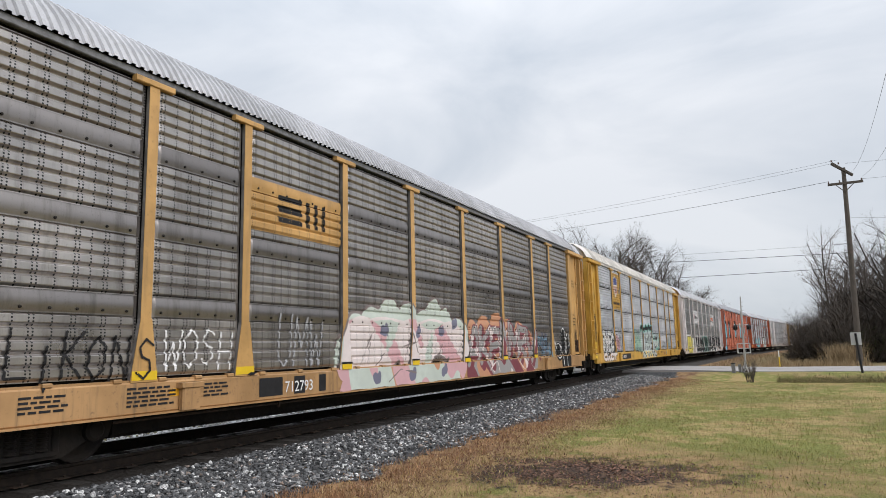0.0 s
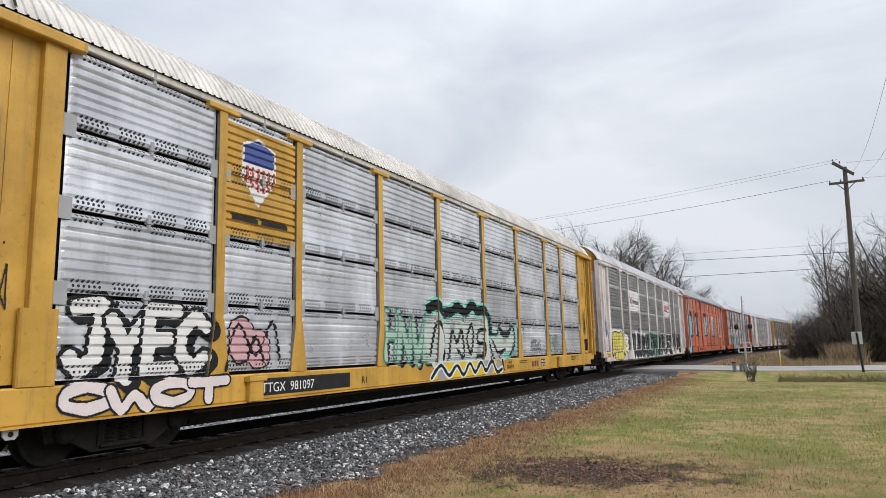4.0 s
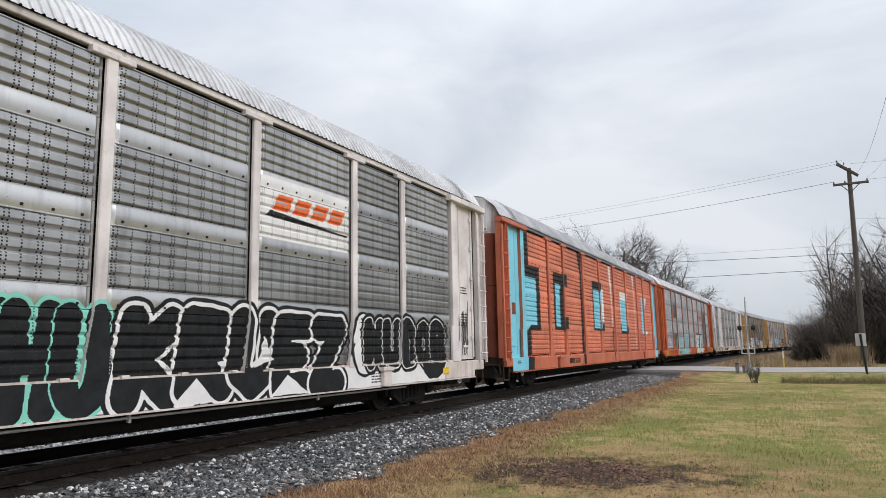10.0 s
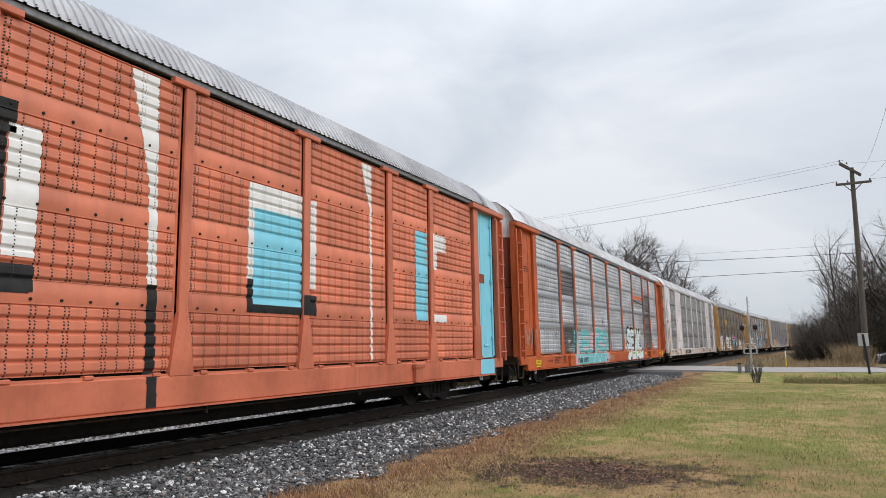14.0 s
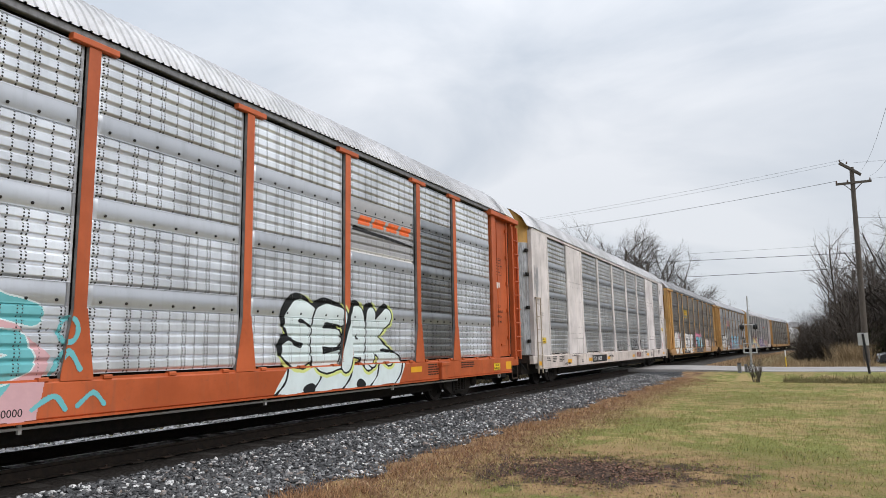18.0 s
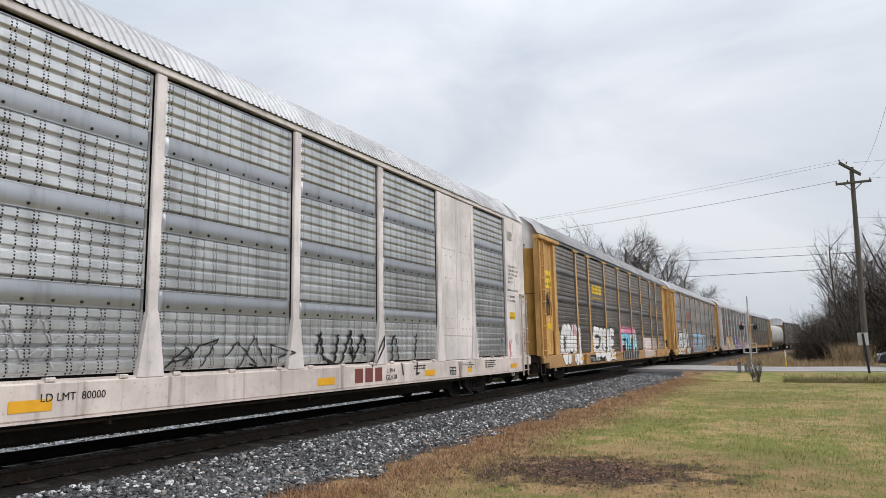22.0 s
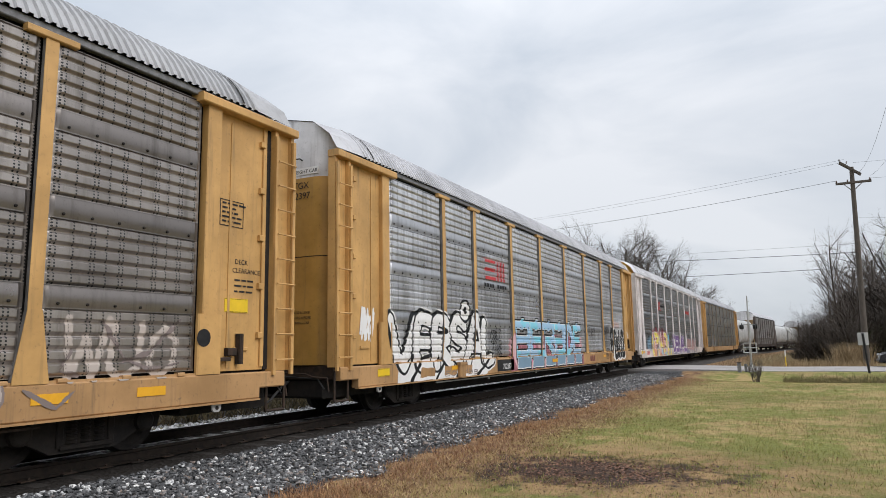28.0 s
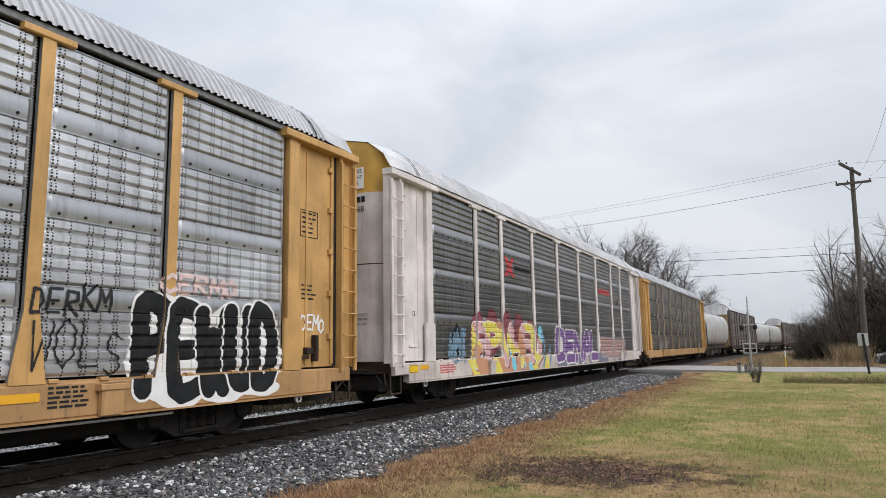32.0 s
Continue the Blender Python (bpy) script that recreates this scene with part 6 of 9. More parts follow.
def lay(car, mask, y0, z0, mat, label, layer, key):
    """Turn a mask of cells into a skin on the car's side."""
    posts = POSTS if key != "F" else (-11.42, -8.98, -6.98, -4.27, -1.5, 1.5, 4.27, 6.98, 8.98, 11.42)
    slots, corner = key in "BJ", "plain" if key == "F" else ""
    nz, ny = mask.shape
    off = 0.003 + 0.0022 * layer
    ys = y0 + (np.arange(ny) + 0.5) * CELL_Y
    v, f = [], []
    for k in range(nz):
        row = mask[k]
        if not row.any():
            continue
        za, zb = z0 + k * CELL_Z, z0 + (k + 1) * CELL_Z
        xa, xb = skin_row(ys, za + 1e-4, posts, slots, corner), skin_row(ys, zb - 1e-4, posts, slots, corner)
        ok = row & ~np.isnan(xa) & ~np.isnan(xb) & ~punched(ys, (za + zb) / 2, posts, slots)
        step = np.flatnonzero((ok[1:] != ok[:-1]) | (xa[1:] != xa[:-1]) | (xb[1:] != xb[:-1])) + 1
        cuts = np.concatenate(([0], step, [ny]))
        for a, b in zip(cuts[:-1], cuts[1:]):
            if ok[a]:
                n, pa, pb = len(v), float(xa[a]) + off, float(xb[a]) + off
                ya, yb = y0 + a * CELL_Y, y0 + b * CELL_Y
                v += [(pa, ya, za), (pa, yb, za), (pb, yb, zb), (pb, ya, zb)]
                f.append((n, n + 1, n + 2, n + 3))
    if not f:
        return None
    sh = Shape()
    sh.v, sh.f = v, f
    return tagged(part("graffiti" if "graffiti" in label else "painted_mark", sh, mat, car, label), kind="stuff")


def blank(y0, y1, z0, z1):
    ny, nz = int((y1 - y0) / CELL_Y) + 1, int((z1 - z0) / CELL_Z) + 1
    yy = y0 + (np.arange(ny) + 0.5) * CELL_Y
    zz = z0 + (np.arange(nz) + 0.5) * CELL_Z
    return np.meshgrid(yy, zz)


def reach(strokes, yy, zz, block=False):
    """Distance of every cell to the nearest stroke; block: squared ends and corners."""
    d = np.full(yy.shape, 9.0)
    for s in strokes:
        for (ya, za), (yb, zb) in zip(s, s[1:]):
            l = (yb - ya) ** 2 + (zb - za) ** 2 + 1e-9
            t = np.clip(((yy - ya) * (yb - ya) + (zz - za) * (zb - za)) / l, 0, 1)
            ey, ez = yy - ya - t * (yb - ya), zz - za - t * (zb - za)
            d = np.minimum(d, np.maximum(np.abs(ey), np.abs(ez)) if block else np.hypot(ey, ez))
    return d


def wobble(yy, zz, seed, amp):
    return amp * (np.sin(yy * 7 + seed) * np.sin(zz * 9 + seed * 2) + 0.6 * np.sin(yy * 17 + seed * 3) * np.sin(zz * 15))


GLYPH = {
    "A": [[(0, 0), (.3, 1), (.42, 1), (.7, 0)], [(.18, .32), (.55, .32)]], "B": [[(.05, 0), (.05, 1), (.5, .95), (.55, .65), (.1, .52)], [(.1, .52), (.62, .42), (.58, .05), (.05, 0)]],
    "C": [[(.62, .8), (.35, 1), (.05, .7), (.05, .3), (.35, 0), (.62, .2)]], "D": [[(.05, 0), (.05, 1), (.45, .95), (.65, .5), (.45, .05), (.05, 0)]],
    "E": [[(.62, 1), (.05, 1), (.05, 0), (.62, 0)], [(.05, .5), (.5, .5)]], "F": [[(.62, 1), (.05, 1), (.05, 0)], [(.05, .5), (.5, .5)]],
    "G": [[(.62, .85), (.3, 1), (.05, .6), (.1, .1), (.55, .05), (.6, .42), (.36, .42)]], "H": [[(.05, 0), (.05, 1)], [(.6, 0), (.6, 1)], [(.05, .5), (.6, .5)]],
    "I": [[(.3, 0), (.3, 1)]], "J": [[(.1, .95), (.55, 1), (.5, .2), (.25, 0), (.05, .2)]], "K": [[(.05, 0), (.05, 1)], [(.6, 1), (.1, .5), (.65, 0)]], "L": [[(.05, 1), (.05, .02), (.6, .02)]],
    "M": [[(0, 0), (.08, 1), (.35, .4), (.62, 1), (.7, 0)]], "N": [[(.05, 0), (.05, 1), (.6, 0), (.6, 1)]], "O": [[(.32, 0), (.05, .25), (.05, .75), (.32, 1), (.6, .75), (.6, .25), (.32, 0)]],
    "P": [[(.05, 0), (.05, 1), (.55, .95), (.58, .6), (.08, .48)]], "R": [[(.05, 0), (.05, 1), (.55, .95), (.58, .62), (.1, .5), (.65, 0)]],
    "S": [[(.6, .85), (.3, 1), (.08, .78), (.2, .55), (.52, .45), (.6, .2), (.35, 0), (.05, .15)]], "T": [[(0, 1), (.66, 1)], [(.33, 1), (.33, 0)]],
    "U": [[(.05, 1), (.05, .2), (.32, 0), (.6, .2), (.6, 1)]], "V": [[(0, 1), (.32, 0), (.65, 1)]], "W": [[(0, 1), (.15, 0), (.35, .7), (.55, 0), (.7, 1)]],
    "X": [[(0, 0), (.65, 1)], [(0, 1), (.65, 0)]], "Y": [[(0, 1), (.33, .5), (.66, 1)], [(.33, .5), (.33, 0)]], "a": [[(.05, 1), (.6, 1), (.6, 0), (.05, 0), (.05, .45), (.6, .45)]], "b": [[(.05, 0), (.05, 1), (.6, 1), (.6, 0), (.05, 0)], [(.05, .5), (.6, .5)]],
    "r": [[(.05, 0), (.05, 1), (.6, 1), (.6, .5), (.05, .5)], [(.25, .5), (.6, 0)]], "d": [[(.1, 0), (.1, 1), (.55, 1), (.55, 0), (.1, 0)]], "Z": [[(.05, 1), (.6, 1), (.05, 0), (.62, 0)]]}


def word(text, y0, y1, z0, z1, slant=0.0, jump=0.06, seed=1):
    rng = random.Random(seed)
    w = (y1 - y0) / len(text)
    out = []
    for i, ch in enumerate(text):
        dz, k = rng.uniform(-jump, jump) * (z1 - z0), rng.uniform(0.92, 1.05)
        for s in GLYPH.get(ch, []):
            out.append([(y0 + (i + 0.08 + a * 1.25 * k + slant * b) * w, z0 + dz + b * (z1 - z0) * k) for a, b in s])
    return out


def curved(stroke, steps=4):
    """The stroke run through its corners in one smooth curve."""
    if len(stroke) < 3:
        return stroke
    p = [stroke[0]] + list(stroke) + [stroke[-1]]
    out = [stroke[0]]
    for a, b, c, d in zip(p, p[1:], p[2:], p[3:]):
        for k in range(1, steps + 1):
            t = k / steps
            out.append(tuple(0.5 * (2 * v + (w - u) * t + (2 * u - 5 * v + 4 * w - x) * t * t + (3 * v - u - 3 * w + x) * t ** 3) for u, v, w, x in zip(a, b, c, d)))
    return out


class Mural:
    """One painting on a car's side: later paint covers earlier paint, cell by cell."""

    def __init__(self, key, y0, y1, z0, z1, seed=1):
        self.key, self.y0, self.z0, self.seed = key, y0, max(0.60, z0), seed
        self.yy, self.zz = blank(y0, y1, self.z0, min(5.1, z1))
        self.ink, self.pots = np.zeros(self.yy.shape, np.int8), []
        self.rough = wobble(self.yy, self.zz, seed, 0.010)

    def put(self, mask, mat, what="paint"):
        if mat is None:
            return
        names = [m.name for m, _ in self.pots]
        if mat.name not in names:
            self.pots.append((mat, what))
            names.append(mat.name)
        self.ink[mask] = names.index(mat.name) + 1

    def far(self, strokes, block=False, within=0.7):
        """Distance of the cells to the strokes, worked out only near them."""
        ys, zs = [p[0] for q in strokes for p in q], [p[1] for q in strokes for p in q]
        d = np.full(self.yy.shape, 9.0)
        i0, i1 = max(0, int((min(ys) - within - self.y0) / CELL_Y)), max(0, int((max(ys) + within - self.y0) / CELL_Y))
        k0, k1 = max(0, int((min(zs) - within - self.z0) / CELL_Z)), max(0, int((max(zs) + within - self.z0) / CELL_Z))
        win = np.s_[k0:k1, i0:i1]
        d[win] = reach(strokes, self.yy[win], self.zz[win], block) + (0 if block else self.rough[win])
        return d

    def lines(self, strokes, mat, wide, what="spray lines", soft=True):
        self.put(self.far([curved(q) for q in strokes] if soft else strokes) < wide, mat, what)

    def poly(self, mat, *quads, what="ground", only=None):
        for q in quads:
            inside = np.zeros(self.yy.shape, bool)
            yy, zz = self.yy + 2 * self.rough, self.zz + self.rough
            for (ya, za), (yb, zb) in zip(q, q[1:] + q[:1]):
                inside ^= ((za > zz) != (zb > zz)) & (yy < (yb - ya) * (zz - za) / (zb - za + 1e-12) + ya)
            self.put(inside if only is None else inside & only, mat, what)

    def cloud(self, mat, balls, line=None, edge=0.05, what="cloud"):
        d = np.full(self.yy.shape, 9.0)
        for y, z, ry, rz in balls:
            d = np.minimum(d, (np.hypot((self.yy - y) / ry, (self.zz - z) / rz) - 1) * min(ry, rz))
        d += 2 * self.rough
        if line:
            self.put(d < edge, line, "outline")
        self.put(d < 0, mat, what)
        return d < 0

    def streaks(self, mat, where, scale=3.0, level=0.35, lean=0.4, seed=0):
        """Uneven patches of a second paint within what is painted already."""
        y, z = self.yy + lean * self.zz, self.zz
        n = np.sin(y * scale * 2.1 + seed) + np.sin(y * scale * 0.9 + 2 * seed + z * 1.7) + 0.7 * np.sin(z * scale * 1.3 + y * scale * 0.6 + seed * 3)
        self.put(where & (n > level * 3), mat, "uneven paint")

    def letters(self, text, y0, y1, z0, z1, fat, fill, line, edge=0.03, halo=None, halo_w=0.07, drop=None, shift=(0.09, -0.07), soft=True, jump=0.05, lean=0.0, lap=1.25, shine=None, block=False, sizes=(), second=None):
        """Fat outlined letters, each lapping over the one before."""
        rng = random.Random(self.seed)
        n = len(text)
        parts = []
        share = list(sizes) or [1.0] * n
        unit, y = (y1 - y0) / sum(share), y0
        for ch, k in zip(text, share):
            w = unit * k
            dz, h = rng.uniform(-jump, jump) * (z1 - z0), (z1 - z0) * rng.uniform(1 - jump, 1 + jump * 0.6)
            g = [[(y + fat + a / 0.66 * max(0.03, w * lap - 2 * fat) - (lap - 1) * w / 2 + lean * b * w, z0 + dz + fat + b * (h - 2 * fat)) for a, b in q] for q in GLYPH.get(ch, [])]
            if soft:
                g = [curved(q, 3) for q in g]
            if block:
                g.append([(y + w * 0.47, z1 - fat - 0.05), (y + w * 0.53, z1 - 0.02)])
            parts.append(g)
            y += w
        ds = [self.far(g, block) for g in parts]
        if halo:
            for d in ds:
                self.put(d < fat + edge + halo_w, halo, "outer outline")
        if drop:
            for g in parts:
                for f in (0.5, 1.0):
                    self.put(self.far([[(a + shift[0] * f, b + shift[1] * f) for a, b in q] for q in g], block) < fat + edge, drop, "block shadow")
        for d in ds:
            self.put(d < fat + edge, line, "outline")
            self.put(d < fat, fill, "filling")
            if second:
                self.streaks(second, d < fat, 2.6, 0.10, 0.6, self.seed)
            if shine:
                self.put((d < fat - 0.03) & (d > fat - 0.055) & (np.sin(self.zz * 5 + self.yy * 4) > 0.2), shine, "highlights")
        return ds

    def done(self, label, layer=1):
        for i, (mat, what) in enumerate(self.pots):
            lay(CARS[self.key], self.ink == i + 1, self.y0, self.z0, mat, what + " of a " + label, layer, self.key)


def tag(key, y0, y1, z0, z1, mat, text=None, wide=0.016, seed=1, label="thin hand-drawn graffiti tag", layer=4, n=9):
    rng = random.Random(seed)
    if text:
        strokes = word(text, y0, y1, z0, z1, 0.15, 0.15, seed)
    else:
        strokes, y = [], y0
        for i in range(n):
            y = y0 + (y1 - y0) * i / n
            strokes.append([(y + rng.uniform(-0.1, 0.1) * (y1 - y0), rng.uniform(z0, z0 + 0.4 * (z1 - z0))), (y + rng.uniform(0, 0.2) * (y1 - y0), rng.uniform(z0 + 0.6 * (z1 - z0), z1)),
                            (y + rng.uniform(0.05, 0.3) * (y1 - y0), rng.uniform(z0, z1)), (y + rng.uniform(0.0, 0.25) * (y1 - y0), rng.uniform(z0, z0 + 0.5 * (z1 - z0)))])
    yy, zz = blank(y0 - 0.1, y1 + 0.3, max(0.6, z0 - 0.1), z1 + 0.1)
    lay(CARS[key], reach(strokes, yy, zz) < wide, y0 - 0.1, max(0.6, z0 - 0.1), mat, label, layer, key)


def sketch(key, strokes, mat, wide, under, rim, label, layer=2):
    """Free spray lines, each over a broader pale stroke."""
    ys, zs = [p[0] for q in strokes for p in q], [p[1] for q in strokes for p in q]
    oy, oz = min(ys) - 0.3, max(0.60, min(zs) - 0.3)
    yy, zz = blank(oy, max(ys) + 0.3, oz, max(zs) + 0.3)
    d = reach(strokes, yy, zz) + wobble(yy, zz, 3, 0.018)
    if under:
        lay(CARS[key], d < wide + rim, oy, oz, under, "pale rim of a " + label, layer - 1, key)
    lay(CARS[key], d < wide, oy, oz, mat, label, layer, key)


def fill(key, mat, label, layer, *quads):
    """Filled painted shapes, each given by its corners (y, z) in order."""
    ys, zs = [p[0] for q in quads for p in q], [p[1] for q in quads for p in q]
    oy, oz = min(ys) - 0.05, max(0.60, min(zs) - 0.05)
    yy, zz = blank(oy, max(ys) + 0.05, oz, min(5.16, max(zs) + 0.05))
    mask = np.zeros(yy.shape, bool)
    for q in quads:
        inside = np.zeros(yy.shape, bool)
        for (ya, za), (yb, zb) in zip(q, q[1:] + q[:1]):
            with np.errstate(divide="ignore", invalid="ignore"):
                hit = ((za > zz) != (zb > zz)) & (yy < (yb - ya) * (zz - za) / (zb - za + 1e-12) + ya)
            inside ^= hit
        mask |= inside
    lay(CARS[key], mask, oy, oz, mat, label, layer, key)


def rect(y0, y1, z0, z1, lean=0.0):
    return [(y0, z0), (y1, z0), (y1 + lean, z1), (y0 + lean, z1)]


def oval(cy, cz, ry, rz, n=20):
    return [(cy + ry * math.cos(2 * math.pi * i / n), cz + rz * math.sin(2 * math.pi * i / n)) for i in range(n)]


def small_print(key, y, z, rows, wide, mat, gap=0.055, x=1.584):
    """Stencilled notes too small to read: thin bars."""
    rng = random.Random(int(abs(y) * 100 + rows))
    sh = Shape()
    for i in range(rows):
        a = y
        while a < y + wide * rng.uniform(0.75, 1.0):
            b = a + rng.uniform(0.05, 0.16)
            sh.box(x, x + 0.003, a, b, z - i * gap, z - i * gap + 0.028)
            a = b + 0.03
    tagged(part("stencilled_note", sh, mat, CARS[key], "small stencilled note"), kind="stuff")


def label_plate(key, y, z, w, h, mat, ink, rows=2, x=1.584, text=None):
    p = part("label_plate", Shape().box(x, x + 0.006, y, y + w, z, z + h), mat, CARS[key], "small yellow warning label" if mat is YELLOW_MARK else "small printed label")
    part("border", Shape().box(x + 0.006, x + 0.008, y + 0.01, y + w - 0.01, z + 0.008, z + 0.014).box(x + 0.006, x + 0.008, y + 0.01, y + w - 0.01, z + h - 0.014, z + h - 0.008), ink, p)
    if text:
        for i, t in enumerate(text):
            place("lettering", text_mesh(t, h * 0.30, ink, 0.001, "CENTER"), p, (x + 0.0075, y + w / 2, z + h * (0.58 - 0.40 * i)), "printed words")


def placard(key, y, z=0.68, w=0.42, h=0.24):
    """Black consolidated stencil plate with white bars."""
    p = part("stencil_plate", Shape().box(1.583, 1.587, y, y + w, z, z + h), BLACK_PAINT, CARS[key], "black stencil plate with white bars")
    sh = Shape()
    for a, b, c, d in ((0.05, 0.45, 0.62, 0.90), (0.52, 0.95, 0.62, 0.90), (0.05, 0.45, 0.1, 0.5), (0.52, 0.95, 0.1, 0.5)):
        for k in range(3):
            zz = c + (d - c) * k / 3
            sh.box(1.587, 1.589, y + a * w, y + b * w - 0.02 * k, z + h * zz, z + h * (zz + 0.05))
    part("printed_bars", sh, WHITE_PAINT, p)


TEAL_PAINT = plain("dark_teal_paint", (0.06, 0.20, 0.17), 0.5)
PALE_GREEN = plain("pale_green_paint", (0.38, 0.52, 0.42), 0.5)
PURPLE_PAINT = plain("purple_paint", (0.16, 0.08, 0.24), 0.5)
WINE_PAINT = plain("dull_wine_pink_paint", (0.30, 0.11, 0.13), 0.5)
SKY_PAINT = plain("pale_sky_blue_paint", (0.30, 0.48, 0.66), 0.5)
ROSE_PAINT = plain("rose_pink_paint", (0.62, 0.20, 0.32), 0.5)
SLATE_PAINT = plain("slate_blue_paint", (0.17, 0.27, 0.36), 0.5)

MAROON_PAINT = plain("brown_maroon_paint", (0.16, 0.045, 0.038), 0.55)
FAINT_PAINT = plain("faded_warm_white_paint", (0.44, 0.38, 0.34), 0.6)
MIST_PAINT = plain("misty_grey_green_paint", (0.52, 0.56, 0.54), 0.5)
DUSTY_PAINT = plain("dusty_pink_brown_paint", (0.36, 0.22, 0.20), 0.55)
PEACH_PAINT = plain("faded_orange_paint", (0.52, 0.26, 0.15), 0.55)
CHALK_PAINT = plain("pinkish_white_paint", (0.70, 0.62, 0.60), 0.55)
UMBER_PAINT = plain("grey_brown_paint", (0.20, 0.16, 0.15), 0.55)

# --- A
fill("A", TAN, "yellow panel with the railway's emblem", 0, rect(-6.84, -4.30, 3.40, 4.28))
fill("A", BLACK_PAINT, "black emblem shapes on yellow", 2, rect(-6.15, -5.50, 3.62, 3.72), rect(-6.15, -5.50, 4.00, 4.10), rect(-6.15, -5.50, 3.80, 3.92), rect(-5.38, -5.28, 3.62, 4.10), rect(-4.90, -4.80, 3.62, 4.10), rect(-5.14, -5.04, 3.62, 4.10))
tag("A", -10.7, -8.7, 1.05, 1.60, BLACK_PAINT, "LIKONS", 0.016, 2)
tag("A", -8.55, -7.2, 1.2, 1.75, WHITE_PAINT, "WOSH", 0.016, 3)
tag("A", -6.2, -4.9, 1.2, 2.05, GREY_PAINT, "UMW", 0.02, 8)
tag("A", 7.4, 8.6, 1.15, 1.75, SLATE_PAINT, "PSEL", 0.03, 9, "blue spray graffiti")
fill("A", BLACK_PAINT, "black number patches", 1, rect(-6.62, -6.05, 0.66, 0.96), rect(-5.75, -5.45, 0.66, 0.96), rect(-5.05, -4.85, 0.66, 0.96))
lettering(CARS["A"], "712793", -6.0, 0.70, 0.26, WHITE_PAINT)
for y in (-8.84, -6.95):
    mark(CARS["A"], "reflector", y - 0.2, y + 0.2, 1.04, 1.16, YELLOW_MARK, "yellow reflector", 1.583)
for y in (-4.18, -1.42, 1.42, 4.18, 6.95):
    mark(CARS["A"], "reflector", y - 0.16, y + 0.16, 1.02, 1.12, YELLOW_MARK, "yellow reflector", 1.602)
    mark(CARS["A"], "reflector_edge", y - 0.18, y + 0.18, 1.12, 1.16, BLACK_PAINT, "", 1.602)
mark(CARS["A"], "reflector", -8.42, -7.96, 0.80, 0.90, GOLD_MARK, "amber reflector")
small_print("A", -9.1, 0.92, 5, 0.75, BLACK_PAINT)
small_print("A", -7.8, 0.92, 4, 0.4, BLACK_PAINT)
small_print("A", -10.5, 0.9, 4, 0.6, BLACK_PAINT)
tag("A", -6.9, -6.4, 1.02, 1.06, BLACK_PAINT, None, 0.01, 5)

# --- B
fill("B", YELLOW, "yellow plate with the railway's shield", 0, rect(-8.74, -7.05, 3.18, 5.02))
fill("B", WHITE_PAINT, "white edge of the shield", 1, [(-8.38, 4.75), (-8.0, 4.90), (-7.58, 4.75), (-7.56, 4.2), (-8.0, 3.72), (-8.40, 4.2)])
fill("B", BLUE_PAINT, "blue head of the shield", 2, [(-8.34, 4.42), (-8.34, 4.72), (-8.0, 4.86), (-7.62, 4.72), (-7.62, 4.42)])
fill("B", RED_PAINT, "red bars of the shield", 2, *[rect(-8.30 + 0.13 * k, -8.24 + 0.13 * k, 3.95 + 0.06 * abs(2.5 - k), 4.38) for k in range(6)])
fill("B", BLACK_PAINT, "black bars under the shield", 2, rect(-8.6, -8.0, 3.44, 3.54), rect(-7.92, -7.25, 3.44, 3.54))
tag("B", 5.3, 6.3, 1.2, 1.55, BLACK_PAINT, "KOSAS", 0.016, 5)
tag("B", 7.1, 8.3, 1.2, 1.75, TEAL_PAINT, "CEMTB", 0.015, 6)
fill("B", MAROON_PAINT, "dark red emblem blocks", 1, *[rect(5.15 + 0.24 * k, 5.33 + 0.24 * k, 0.70, 0.89) for k in range(3)])
placard("B", 6.1)
lettering(CARS["B"], "L-90-0", 2.95, 0.86, 0.13, BLACK_PAINT)
lettering(CARS["B"], "BSH22A", 2.92, 0.71, 0.17, BLACK_PAINT)
fill("B", BLACK_PAINT, "black number plate strip", 1, rect(-8.05, -5.40, 0.66, 0.93))
lettering(CARS["B"], "TTGX  981097", -7.9, 0.71, 0.22, WHITE_PAINT, 1.590)
lettering(CARS["B"], "R1", -5.0, 0.70, 0.20, BLACK_PAINT)
small_print("B", 4.0, 0.90, 2, 0.75, BLACK_PAINT)
small_print("B", 8.0, 0.92, 3, 0.5, BLACK_PAINT)
small_print("B", 9.8, 0.92, 3, 0.6, BLACK_PAINT)
tag("B", -12.6, -12.0, 1.3, 2.8, BLACK_PAINT, None, 0.01, 6)
tag("B", 12.1, 12.5, 1.7, 2.9, BLACK_PAINT, None, 0.008, 9)
label_plate("B", -12.6, 1.25, 0.45, 0.3, YELLOW_MARK, BLACK_PAINT, x=1.474)
label_plate("B", -12.9, 0.80, 0.35, 0.15, YELLOW_MARK, BLACK_PAINT)

# --- C
fill("C", WHITE_PAINT, "white panel with the owner's emblem", 0, rect(-6.84, -4.28, 3.20, 4.25))
fill("C", WINE_PAINT, "dark red crossed emblem", 2, [(-6.84, 4.10), (-6.70, 4.12), (-5.95, 3.42), (-6.10, 3.40)], [(-6.84, 3.50), (-6.70, 3.48), (-5.90, 3.92), (-5.93, 4.04)])
fill("C", BLACK_PAINT, "black bars of the owner's name", 2, *[rect(-5.92 + 0.178 * k, -5.80 + 0.178 * k, 3.62 - 0.008 * k, 3.82 - 0.008 * k, 0.03) for k in range(9)])
fill("C", WHITE_PAINT, "white panel with the railway's emblem", 0, rect(4.3, 6.85, 3.20, 4.25))
